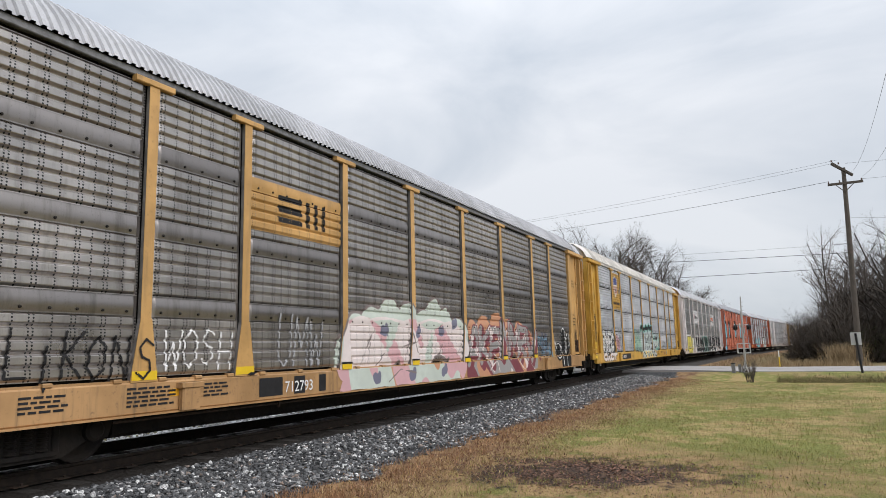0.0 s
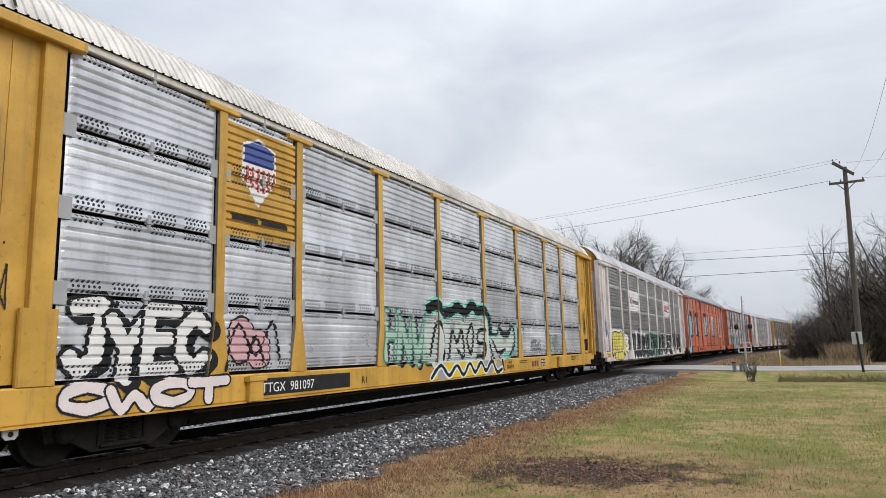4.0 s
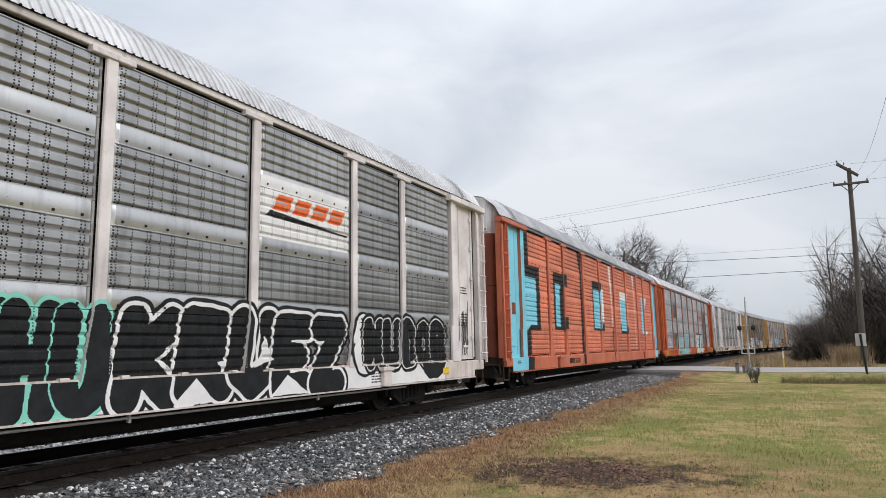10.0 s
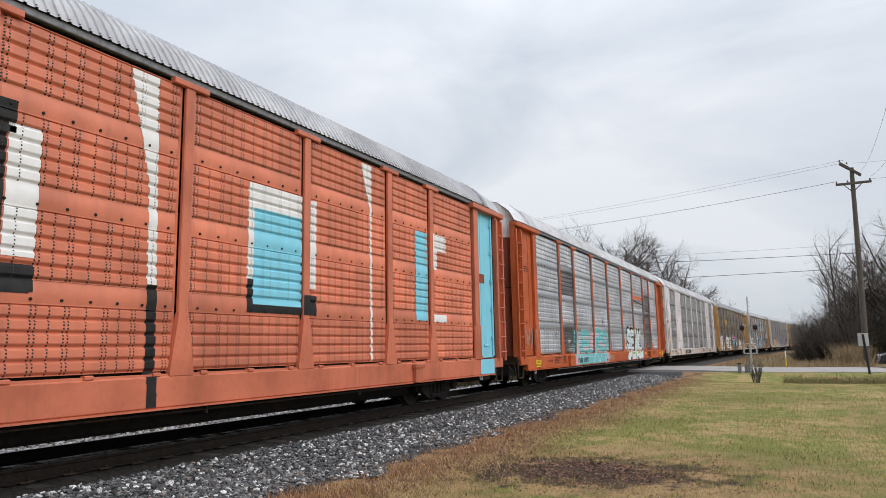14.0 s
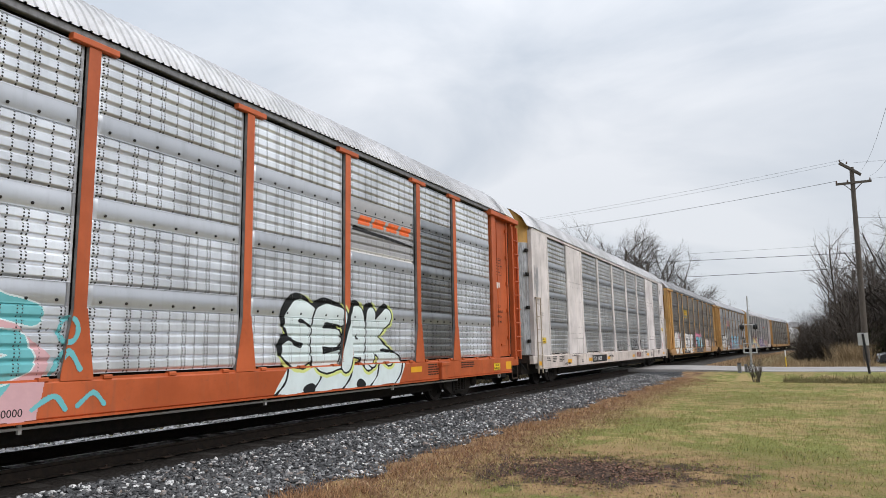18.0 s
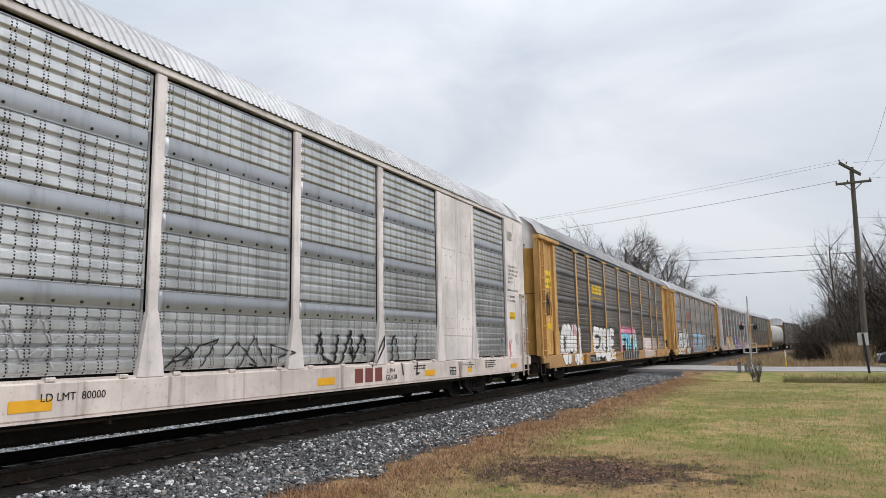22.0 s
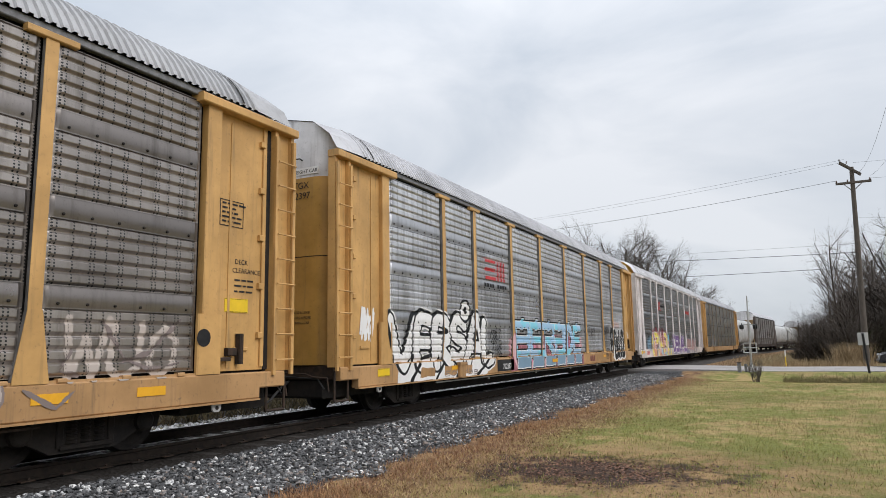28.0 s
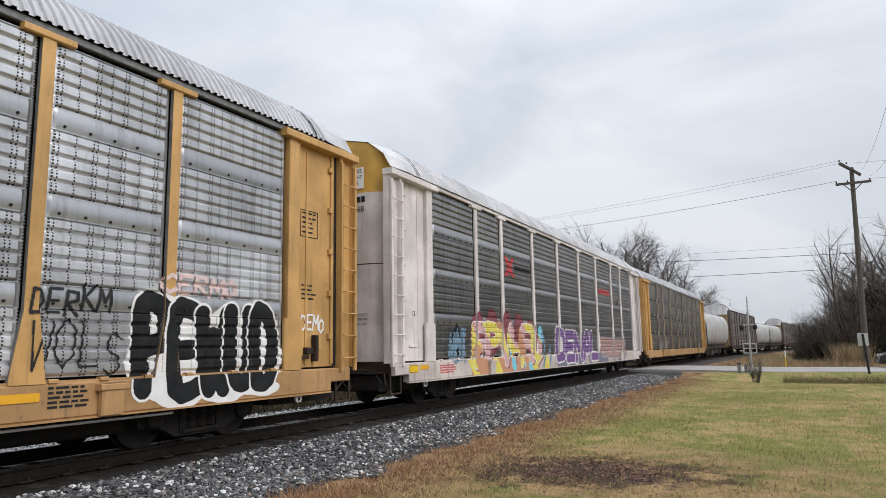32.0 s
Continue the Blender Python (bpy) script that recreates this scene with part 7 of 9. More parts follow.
fill("C", ORANGE_PAINT, "slanted orange emblem blocks", 2, *[rect(4.62 + 0.52 * k, 5.02 + 0.52 * k, 3.70, 3.98, 0.14) for k in range(4)])
fill("C", BLACK_PAINT, "black stroke under the emblem", 2, [(4.45, 3.58), (6.8, 3.50), (6.8, 3.54), (4.55, 3.68)])
fill("C", GREY_PAINT, "grey stroke in the emblem", 3, *[rect(4.66 + 0.52 * k, 4.98 + 0.52 * k, 3.82, 3.86, 0.02) for k in range(4)])
tag("C", -12.55, -12.0, 1.7, 2.8, BLUE_PAINT, None, 0.014, 4, n=14)
tag("C", 11.8, 12.5, 1.1, 2.6, BLACK_PAINT, None, 0.012, 14)
lettering(CARS["C"], "10124", -12.75, 1.55, 0.16, BLACK_PAINT, 1.474)
label_plate("C", -12.48, 0.77, 0.46, 0.2, YELLOW_MARK, BLACK_PAINT, text=("THIS CAR", "EXCESS HEIGHT"))
mark(CARS["C"], "reflector", -12.9, -12.5, 0.90, 1.0, GOLD_MARK, "amber reflector", 1.583)
small_print("C", -11.2, 0.72, 2, 0.5, RED_PAINT)
small_print("C", 7.6, 0.9, 5, 0.6, BLACK_PAINT)
label_plate("C", 10.8, 0.72, 0.3, 0.16, YELLOW_MARK, BLACK_PAINT)

# --- D: black and light blue window shapes
for edges in ((rect(-11.36, -10.88, 0.62, 1.90), rect(-11.10, -9.86, 1.88, 2.06), rect(-10.24, -9.86, 1.90, 4.02), rect(-11.40, -9.86, 3.62, 4.02), rect(-11.42, -10.94, 3.9, 4.95), [(-11.42, 4.94), (-10.94, 4.94), (-11.0, 5.12), (-11.30, 5.06)]),
              (rect(-8.28, -7.05, 3.55, 4.04), rect(-8.28, -8.08, 1.96, 3.6), rect(-7.57, -7.10, 1.96, 3.9), rect(-7.2, -6.48, 3.60, 4.06), rect(-7.2, -6.49, 1.98, 2.44), rect(-8.26, -7.0, 1.94, 2.08)),
              (rect(-2.70, -1.05, 3.78, 4.15), rect(-2.70, -2.56, 2.02, 3.85), rect(-1.36, -1.14, 2.02, 3.9), rect(-2.7, -0.78, 2.0, 2.12), rect(-1.18, -0.74, 2.02, 2.32)),
              (rect(2.72, 2.85, 1.94, 2.46), rect(2.72, 4.30, 1.93, 2.06), rect(4.06, 4.50, 1.94, 2.28))):
    fill("D", BLACK_PAINT, "black edge of a painted window", 1, *edges)
for pane in ((rect(-11.60, -10.24, 2.06, 3.62), [(-11.6, 2.06), (-10.9, 2.06), (-11.36, 1.80), (-11.6, 1.80)], rect(-11.6, -11.42, 3.6, 5.1)), (rect(-8.08, -7.57, 2.06, 3.58), [(-8.08, 3.55), (-7.57, 3.40), (-7.34, 3.60), (-8.08, 3.63)]), (rect(-2.56, -1.36, 2.10, 3.78),), (rect(2.85, 4.06, 2.06, 3.62),), (rect(8.22, 8.78, 1.96, 4.02),)):
    fill("D", CYAN_PAINT, "light blue pane of a painted window", 2, *pane)
fill("D", CYAN_PAINT, "light blue painted door and corner", 0, rect(-12.6, -11.60, 1.06, 5.1), rect(-12.78, -11.38, 0.62, 1.08), rect(-11.72, -11.36, 1.02, 1.9))
fill("D", CYAN_PAINT, "light blue painted door", 0, rect(11.77, 12.4, 1.1, 5.1), rect(11.70, 12.65, 0.62, 1.01))
fill("D", BLACK_PAINT, "black foot beside the light blue corner", 2, [(-11.42, 0.62), (-10.86, 0.62), (-10.80, 1.02), (-11.36, 1.02)])
fill("D", BLACK_PAINT, "black upright stripe", 1, [(-4.98, 5.12), (-4.40, 5.12), (-4.42, 4.5), (-4.36, 0.62), (-4.70, 0.62), (-4.66, 4.3)], [(0.84, 0.62), (1.00, 0.62), (0.98, 2.22), (0.82, 2.22)])
fill("D", WHITE_PAINT, "white worn stripes", 1, rect(-1.12, -0.74, 2.4, 3.9), [(0.42, 5.1), (0.88, 5.1), (0.92, 3.6), (0.97, 2.22), (0.82, 2.22), (0.78, 3.6)], [(5.95, 5.1), (6.34, 5.1), (6.38, 1.1), (6.31, 1.1), (6.27, 4.2)],
     rect(2.72, 2.85, 2.46, 3.64), rect(2.72, 4.06, 3.60, 4.02), rect(4.30, 4.48, 2.40, 4.0), rect(9.02, 9.78, 3.66, 4.06), rect(9.02, 9.3, 3.2, 3.7), rect(9.02, 9.76, 1.94, 2.12))
fill("D", BLACK_PAINT, "black lettering bars", 2, *[rect(-6.80 + 0.17 * k, -6.67 + 0.17 * k, 0.70, 0.90, 0.03) for k in range(4)])
lettering(CARS["D"], "303079", -6.04, 0.69, 0.29, BLACK_PAINT, squeeze=0.92)
label_plate("D", -12.45, 2.35, 0.30, 0.36, SHADED_ORANGE, BLACK_PAINT, x=1.478)
small_print("D", -12.35, 0.9, 2, 0.2, BLACK_PAINT, x=1.59)

# --- E
tag("E", -8.05, -7.72, 1.42, 1.60, WHITE_PAINT, "RIP", 0.010, 5)
tag("E", -7.98, -7.42, 1.14, 1.34, WHITE_PAINT, "SLAPS", 0.010, 6)
lettering(CARS["E"], "80000", -2.35, 0.66, 0.12, BLACK_PAINT)
fill("E", GREY_PAINT, "grey stripe of the emblem", 0, rect(4.3, 6.82, 3.24, 4.30))
fill("E", ORANGE_PAINT, "slanted orange emblem blocks", 2, *[rect(4.55 + 0.55 * k, 4.98 + 0.55 * k, 3.80, 4.0, 0.12) for k in range(4)])
fill("E", BLACK_PAINT, "black stroke under the emblem", 2, [(4.35, 3.66), (6.8, 3.58), (6.8, 3.62), (4.45, 3.76)])
fill("E", WHITE_PAINT, "white edge of the emblem", 1, rect(4.3, 6.82, 3.22, 3.30))
fill("E", BLACK_PAINT, "black lettering bars", 2, *[rect(-6.95 + 0.16 * k, -6.84 + 0.16 * k, 0.68, 0.86) for k in range(4)])
lettering(CARS["E"], "303012", -6.2, 0.69, 0.28, BLACK_PAINT, 1.592, squeeze=0.92)
lettering(CARS["E"], "25584", -12.75, 2.05, 0.17, BLACK_PAINT, 1.474)
label_plate("E", -11.92, 0.66, 0.5, 0.24, YELLOW_MARK, BLACK_PAINT, text=("THIS CAR", "EXCESS HEIGHT"))
label_plate("E", 11.34, 0.68, 0.45, 0.2, YELLOW_MARK, BLACK_PAINT, text=("THIS CAR", "EXCESS HEIGHT"))
lettering(CARS["E"], "28 WHEELS", -10.7, 0.80, 0.11, BLACK_PAINT)
small_print("E", -9.9, 0.92, 4, 0.6, BLACK_PAINT)
small_print("E", -8.9, 0.95, 5, 0.35, BLACK_PAINT)
small_print("E", 7.4, 0.93, 5, 0.5, BLACK_PAINT)
small_print("E", 9.2, 0.93, 3, 0.8, BLACK_PAINT)
mark(CARS["E"], "reflector", 6.6, 7.1, 0.80, 0.92, GOLD_MARK, "amber reflector")
mark(CARS["E"], "label", 11.9, 12.05, 3.02, 3.12, WHITE_PAINT, "white label", 1.474)
tag("E", -13.0, -11.8, 1.2, 2.0, GREY_PAINT, None, 0.014, 8)

# --- F
fill("F", BLACK_PAINT, "black number strip", 1, rect(-5.94, -3.48, 0.64, 0.92))
lettering(CARS["F"], "TTGX  698298", -5.85, 0.70, 0.23, WHITE_PAINT, 1.592)
for y in (-6.49, -9.46, -12.9, 6.1, -3.35, 8.2, 2.1, 11.5):
    mark(CARS["F"], "reflector", y, y + 0.5, 0.70, 0.83, GOLD_MARK, "amber reflector", 1.583)
fill("F", MAROON_PAINT, "dark red emblem blocks", 1, *[rect(3.27 + 0.36 * k, 3.54 + 0.36 * k, 0.68, 0.95) for k in range(3)])
lettering(CARS["F"], "L 89-4", 4.46, 0.84, 0.12, BLACK_PAINT)
lettering(CARS["F"], "GLH18", 4.40, 0.69, 0.15, BLACK_PAINT)
placard("F", 7.39, 0.66, 0.36, 0.20)
label_plate("F", 11.62, 2.16, 0.46, 0.20, YELLOW_MARK, BLACK_PAINT, x=1.556, text=("THIS CAR", "EXCESS HEIGHT"))
label_plate("F", -12.35, 1.42, 0.48, 0.20, YELLOW_MARK, BLACK_PAINT, x=1.556, text=("THIS CAR", "EXCESS HEIGHT"))
lettering(CARS["F"], "G 592", -12.42, 2.36, 0.15, BLACK_PAINT, 1.556)
lettering(CARS["F"], "28 INCH WHLS", -9.95, 0.64, 0.13, BLACK_PAINT)
lettering(CARS["F"], "NO. 24 BRAKE BEAMS", -8.9, 0.93, 0.08, BLACK_PAINT)
lettering(CARS["F"], "LD LMT  80000", -3.0, 0.80, 0.13, BLACK_PAINT)
for y, z, r, w in ((-11.9, 0.94, 3, 0.3), (-11.3, 0.94, 4, 0.4), (-10.5, 0.94, 4, 0.5), (8.2, 0.92, 3, 0.5), (9.6, 0.94, 4, 0.7), (5.6, 0.92, 2, 0.6), (-7.8, 0.75, 2, 0.5)):
    small_print("F", y, z, r, w, BLACK_PAINT)
for z, r in ((4.8, 5),):
    small_print("F", 11.6, z, r, 0.4, BLACK_PAINT, 0.06, 1.556)
tag("F", -4.0, -2.2, 1.1, 1.85, GREY_PAINT, None, 0.012, 5)
tag("F", -1.2, 1.4, 1.05, 1.6, BLACK_PAINT, None, 0.012, 7, n=5)
tag("F", 2.2, 3.9, 1.0, 1.7, BLACK_PAINT, None, 0.03, 8, n=4)
tag("F", 3.9, 6.3, 0.75, 1.8, BLACK_PAINT, None, 0.022, 11, n=3)
tag("F", -12.9, -12.45, 2.9, 4.2, GREY_PAINT, None, 0.01, 12)
tag("F", 11.35, 11.7, 1.0, 1.5, RED_PAINT, "RK", 0.012, 13)
tag("F", 12.0, 12.35, 1.35, 1.7, GREY_PAINT, "NUC", 0.008, 15)
tag("F", 12.55, 12.9, 1.2, 1.75, WINE_PAINT, "SZ", 0.016, 16)

# --- G
sketch("G", [[(8.9, 0.95), (9.3, 0.72), (9.6, 0.98)], [(9.5, 1.4), (9.35, 1.15), (9.6, 1.08)], [(10.1, 1.2), (10.6, 1.35), (11.1, 1.8)], [(9.9, 1.75), (10.2, 1.3), (10.6, 1.12), (11.1, 1.2)]], UMBER_PAINT, 0.022, None, 0, "faded dark graffiti line", 4)
tag("G", 9.3, 11.1, 1.1, 1.8, FAINT_PAINT, "WUO", 0.05, 8, "faded white graffiti", 1)
fill("G", YELLOW_MARK, "yellow emblem blocks", 2, *[rect(-6.35 + 0.56 * k, -5.92 + 0.56 * k, 3.60, 4.0) for k in range(3)], rect(-6.38, -4.80, 3.40, 3.46))
lettering(CARS["G"], "TTGX  986282", -7.2, 0.70, 0.24, WHITE_PAINT)
fill("G", BLACK_PAINT, "dark number strip", 0, rect(-7.3, -4.8, 0.64, 0.95))
label_plate("G", -12.62, 3.42, 0.70, 0.66, YELLOW_MARK, BLACK_PAINT, x=1.474, text=("Quality", "Auto Rack"))
tag("G", -12.6, -12.0, 2.4, 3.3, BLACK_PAINT, None, 0.02, 3, n=10)
label_plate("G", -12.5, 1.95, 0.5, 0.24, YELLOW_MARK, BLACK_PAINT, x=1.474)
label_plate("G", 12.0, 1.95, 0.5, 0.22, YELLOW_MARK, BLACK_PAINT, x=1.474)
lettering(CARS["G"], "DECK", 12.2, 2.72, 0.11, BLACK_PAINT, 1.474)
lettering(CARS["G"], "CLEARANCE", 12.15, 2.58, 0.11, BLACK_PAINT, 1.474)
small_print("G", 12.2, 2.45, 3, 0.4, BLACK_PAINT, 0.09, 1.474)
placard("G", 7.6, 0.68, 0.3, 0.24)
for y in (-8.7, -8.3, 6.9, 10.4, -3.4, 9.0):
    mark(CARS["G"], "reflector", y, y + 0.45, 0.78, 0.90, GOLD_MARK, "amber reflector", 1.588)
part("round_sign", Shape().lathe([(1.588, 0.0), (1.588, 0.13), (1.591, 0.13), (1.591, 0.105), (1.589, 0.105)], 20, 0, (0, 11.5, 1.55)), BLACK_PAINT, CARS["G"], "round black prohibition sign")
small_print("G", -2.7, 0.9, 2, 1.6, BLACK_PAINT)

# --- H
tag("H", -6.0, -5.2, 1.5, 1.85, BLACK_PAINT, "CTRLZ", 0.018, 4)
tag("H", -5.9, -5.1, 1.15, 1.42, BLACK_PAINT, "ZIKE", 0.018, 6)
fill("H", RED_PAINT, "red emblem strokes", 2, rect(-6.2, -5.45, 3.28, 3.38), rect(-6.2, -5.45, 3.53, 3.63), rect(-6.2, -5.45, 3.78, 3.88), rect(-5.32, -5.21, 3.28, 3.88), rect(-5.08, -4.97, 3.28, 3.88), rect(-4.85, -4.74, 3.28, 3.88))
fill("H", BLACK_PAINT, "dark bars under the emblem", 2, *[rect(-6.3 + 0.19 * k, -6.16 + 0.19 * k, 3.06, 3.17) for k in range(4)], *[rect(-5.35 + 0.19 * k, -5.2 + 0.19 * k, 3.06, 3.17) for k in range(4)])
fill("H", BLACK_PAINT, "black patch behind the number", 1, rect(-5.62, -4.3, 0.64, 0.97))
lettering(CARS["H"], "702397", -5.2, 0.70, 0.22, WHITE_PAINT)
tag("H", 8.8, 10.3, 2.2, 2.45, PINK_PAINT, "CERMO", 0.03, 3)
tag("H", 7.0, 8.1, 1.85, 2.15, BLACK_PAINT, "DERKM", 0.018, 4)
tag("H", 7.0, 8.3, 1.15, 1.7, BLACK_PAINT, "WOLS", 0.012, 5)
tag("H", 4.3, 5.6, 1.75, 2.1, BLACK_PAINT, "DERM", 0.014, 6)
fill("H", MAROON_PAINT, "dark red emblem blocks", 1, *[rect(4.5 + 0.28 * k, 4.72 + 0.28 * k, 0.69, 0.92) for k in range(3)])
small_print("H", 7.3, 0.95, 5, 0.5, BLACK_PAINT)
small_print("H", 11.95, 2.5, 4, 0.3, BLACK_PAINT, 0.08, 1.474)
mark(CARS["H"], "reflector", 6.75, 7.2, 0.82, 0.92, GOLD_MARK, "amber reflector", 1.588)
mark(CARS["H"], "reflector", -0.6, 0.0, 0.78, 0.90, GOLD_MARK, "amber reflector", 1.595)
mark(CARS["H"], "reflector", -8.6, -8.1, 0.80, 0.90, GOLD_MARK, "amber reflector", 1.595)
label_plate("H", -12.0, 0.78, 0.45, 0.16, YELLOW_MARK, BLACK_PAINT)
tag("H", -12.5, -12.0, 1.5, 2.2, WHITE_PAINT, None, 0.03, 5)
tag("H", 11.9, 12.6, 1.7, 1.95, WHITE_PAINT, "DEMO", 0.02, 5)

# --- I
tag("I", -10.6, -9.7, 0.95, 1.8, SLATE_PAINT, None, 0.04, 3)
fill("I", RED_PAINT, "dark red crossed emblem", 2, [(-6.74, 4.05), (-6.5, 4.05), (-5.85, 3.45), (-6.1, 3.45)], [(-6.74, 3.45), (-6.5, 3.45), (-5.85, 4.05), (-6.1, 4.05)])
fill("I", BLACK_PAINT, "black bar of the owner's name", 2, *[rect(-5.85 + 0.18 * k, -5.72 + 0.18 * k, 3.68, 3.83) for k in range(8)])
fill("I", RED_PAINT, "slanted dull red emblem blocks", 2, *[rect(4.62 + 0.52 * k, 5.02 + 0.52 * k, 3.62, 3.85, 0.10) for k in range(4)])
lettering(CARS["I"], "13", -12.4, 2.05, 0.18, BLACK_PAINT, 1.474)
small_print("I", -11.2, 0.9, 4, 0.9, RED_PAINT)
label_plate("I", -12.7, 0.80, 0.4, 0.16, YELLOW_MARK, BLACK_PAINT)
mark(CARS["I"], "reflector", -12.2, -11.8, 0.85, 0.95, GOLD_MARK, "amber reflector")
tag("J", -9, -6, 1.1, 1.6, GREY_PAINT, None, 0.03, 3)

# --- the large paintings
MINT_PALE = plain("pale_mint_paint", (0.52, 0.57, 0.51), 0.55)
PINK_SOFT = plain("soft_pink_paint", (0.60, 0.36, 0.38), 0.55)
ASH_PAINT = plain("ash_grey_paint", (0.30, 0.285, 0.28), 0.55)
WINE_DARK = plain("dark_wine_paint", (0.19, 0.045, 0.06), 0.55)
LILAC_PAINT = plain("grey_lilac_paint", (0.16, 0.16, 0.22), 0.55)
ICE_PAINT = plain("ice_white_paint", (0.62, 0.70, 0.70), 0.5)
LIME_PAINT = plain("pale_lime_paint", (0.60, 0.66, 0.22), 0.5)
TEAL_LIGHT = plain("light_teal_paint", (0.14, 0.44, 0.47), 0.5)
COAL_PAINT = surface("charcoal_spray_paint", (0.010, 0.011, 0.012), (0.020, 0.021, 0.022), 6, 0.7, 0.0, 0.05, spec=0.18)


def murals_a():
    m = Mural("A", -4.5, 1.75, 0.6, 2.8, 3)
    m.cloud(MINT_PALE, [(-3.75, 1.5, 0.5, 0.62), (-3.1, 1.45, 0.75, 0.82), (-2.45, 1.75, 0.62, 0.72), (-1.7, 1.7, 0.55, 0.72), (-0.95, 1.55, 0.6, 0.75), (-0.35, 1.9, 0.5, 0.68), (0.25, 1.75, 0.45, 0.62), (0.95, 1.5, 0.62, 0.66), (-4.2, 1.25, 0.3, 0.4)], UMBER_PAINT, 0.05)
    body = (m.zz < 1.95 + 0.12 * np.sin(m.yy * 3.1)) & (m.ink > 0) & (m.zz > 1.0) & (m.ink == m.ink.max())
    m.put(body, CHALK_PAINT, "filling")
    m.streaks(PINK_SOFT, body, 2.2, 0.18, 0.8, 1)
    m.streaks(MINT_PALE, body, 3.1, 0.42, -0.5, 4)
    m.poly(MINT_PALE, [(-4.4, 0.61), (1.2, 0.61), (1.5, 1.02), (-4.2, 1.02)])
    low = (m.zz < 1.02) & (m.ink > 0)
    m.streaks(PEACH_PAINT, low, 1.7, 0.30, 0.3, 2)
    m.streaks(PINK_SOFT, low, 2.6, 0.12, 0.3, 5)
    for y, z in ((-2.7, 1.78), (-1.25, 1.72), (0.0, 1.8), (0.75, 2.0), (-3.1, 0.8), (-1.6, 0.78), (0.0, 0.82)):
        m.cloud(LILAC_PAINT, [(y, z, 0.13, 0.12), (y + 0.12, z + 0.05, 0.08, 0.14)], what="spots")
    m.lines([[(-3.6, 1.1), (-3.2, 1.7), (-3.35, 1.12)], [(-3.0, 1.05), (-2.7, 1.3)], [(-1.8, 1.15), (-1.5, 1.75), (-1.3, 1.3)], [(-1.85, 1.45), (-1.3, 1.55)], [(-0.6, 1.15), (-0.45, 1.5)], [(-0.2, 1.1), (0.05, 1.5), (0.1, 1.15)], [(0.9, 1.2), (1.2, 1.5)], [(-2.6, 0.7), (-2.1, 0.95), (-1.4, 0.85)]], UMBER_PAINT, 0.013, soft=False)
    m.lines([[(-3.3, 2.0), (-2.6, 2.05), (-1.9, 1.98)], [(-1.2, 1.95), (-0.5, 2.08), (0.6, 1.96)]], CHALK_PAINT, 0.03)
    m.done("white, mint and pink bubble graffiti")
    m = Mural("A", 1.4, 7.5, 0.6, 2.55, 4)
    m.cloud(PEACH_PAINT, [(1.9, 1.6, 0.4, 0.55), (2.7, 1.7, 0.6, 0.60), (3.7, 1.75, 0.62, 0.68), (4.6, 1.65, 0.6, 0.62), (5.6, 1.6, 0.6, 0.60), (6.4, 1.45, 0.5, 0.5)])
    m.poly(ASH_PAINT, [(1.5, 0.61), (7.1, 0.66), (7.2, 1.02), (1.5, 1.02)])
    m.streaks(WINE_DARK, m.zz < 1.02, 2.4, 0.05, 0.9, 3)
    m.streaks(PEACH_PAINT, (m.zz < 1.02) & (m.yy < 6.0), 1.9, 0.42, 0.9, 1)
    m.letters("AKPNMRV", 1.55, 7.0, 0.92, 2.12, 0.10, ASH_PAINT, WINE_DARK, 0.04, None, 0, WINE_DARK, (0.14, -0.10), False, 0.08, 0.15, 1.3)
    m.streaks(CHALK_PAINT, m.ink == 2, 4.2, 0.52, 0.7, 6)
    m.lines([[(1.8, 1.2), (2.2, 2.05), (2.6, 1.3), (2.9, 1.9)], [(3.2, 1.5), (3.6, 2.0), (3.9, 1.1), (3.4, 1.2)], [(4.4, 1.1), (4.5, 1.9), (5.0, 1.3)], [(5.2, 2.0), (5.6, 1.2), (6.1, 1.8), (6.2, 1.15)], [(3.0, 0.75), (3.5, 0.98), (3.7, 0.7)], [(5.4, 0.95), (5.9, 0.68), (6.2, 0.98)]], CHALK_PAINT, 0.018)
    m.done("grey and wine-red graffiti with peach clouds")
    m = Mural("A", 7.2, 11.6, 0.6, 2.4, 5)
    m.cloud(LILAC_PAINT, [(7.9, 1.5, 0.10, 0.4), (8.3, 1.4, 0.08, 0.45)], what="faint spray")
    m.lines([[(7.4, 1.2), (7.5, 1.7), (7.9, 1.65), (7.6, 1.45), (7.9, 1.15)], [(8.0, 1.2), (8.1, 1.75), (8.4, 1.3), (8.5, 1.75)]], COAL_PAINT, 0.03)
    m.streaks(SLATE_PAINT, (m.yy > 8.6) & (m.yy < 9.3) & (m.zz < 1.5) & (m.zz > 1.02), 5.0, 0.05, 0.2, 2)
    m.cloud(COAL_PAINT, [(10.4, 1.5, 0.42, 0.62), (9.75, 1.2, 0.42, 0.36), (11.0, 1.45, 0.24, 0.5)])
    m.poly(COAL_PAINT, rect(10.0, 11.2, 0.62, 1.05))
    m.lines([oval(10.4, 1.55, 0.3, 0.52) + [(10.7, 1.55)], oval(9.75, 1.22, 0.32, 0.27) + [(10.07, 1.22)], [(10.8, 1.1), (10.85, 1.75), (11.1, 1.85), (11.2, 1.4)], [(10.2, 0.98), (10.3, 0.64)], [(10.7, 0.98), (10.75, 0.64)], [(9.2, 1.1), (9.5, 1.3), (9.3, 1.6)]], WHITE_PAINT, 0.022)
    m.done("black and white bubble graffiti with blue spray")


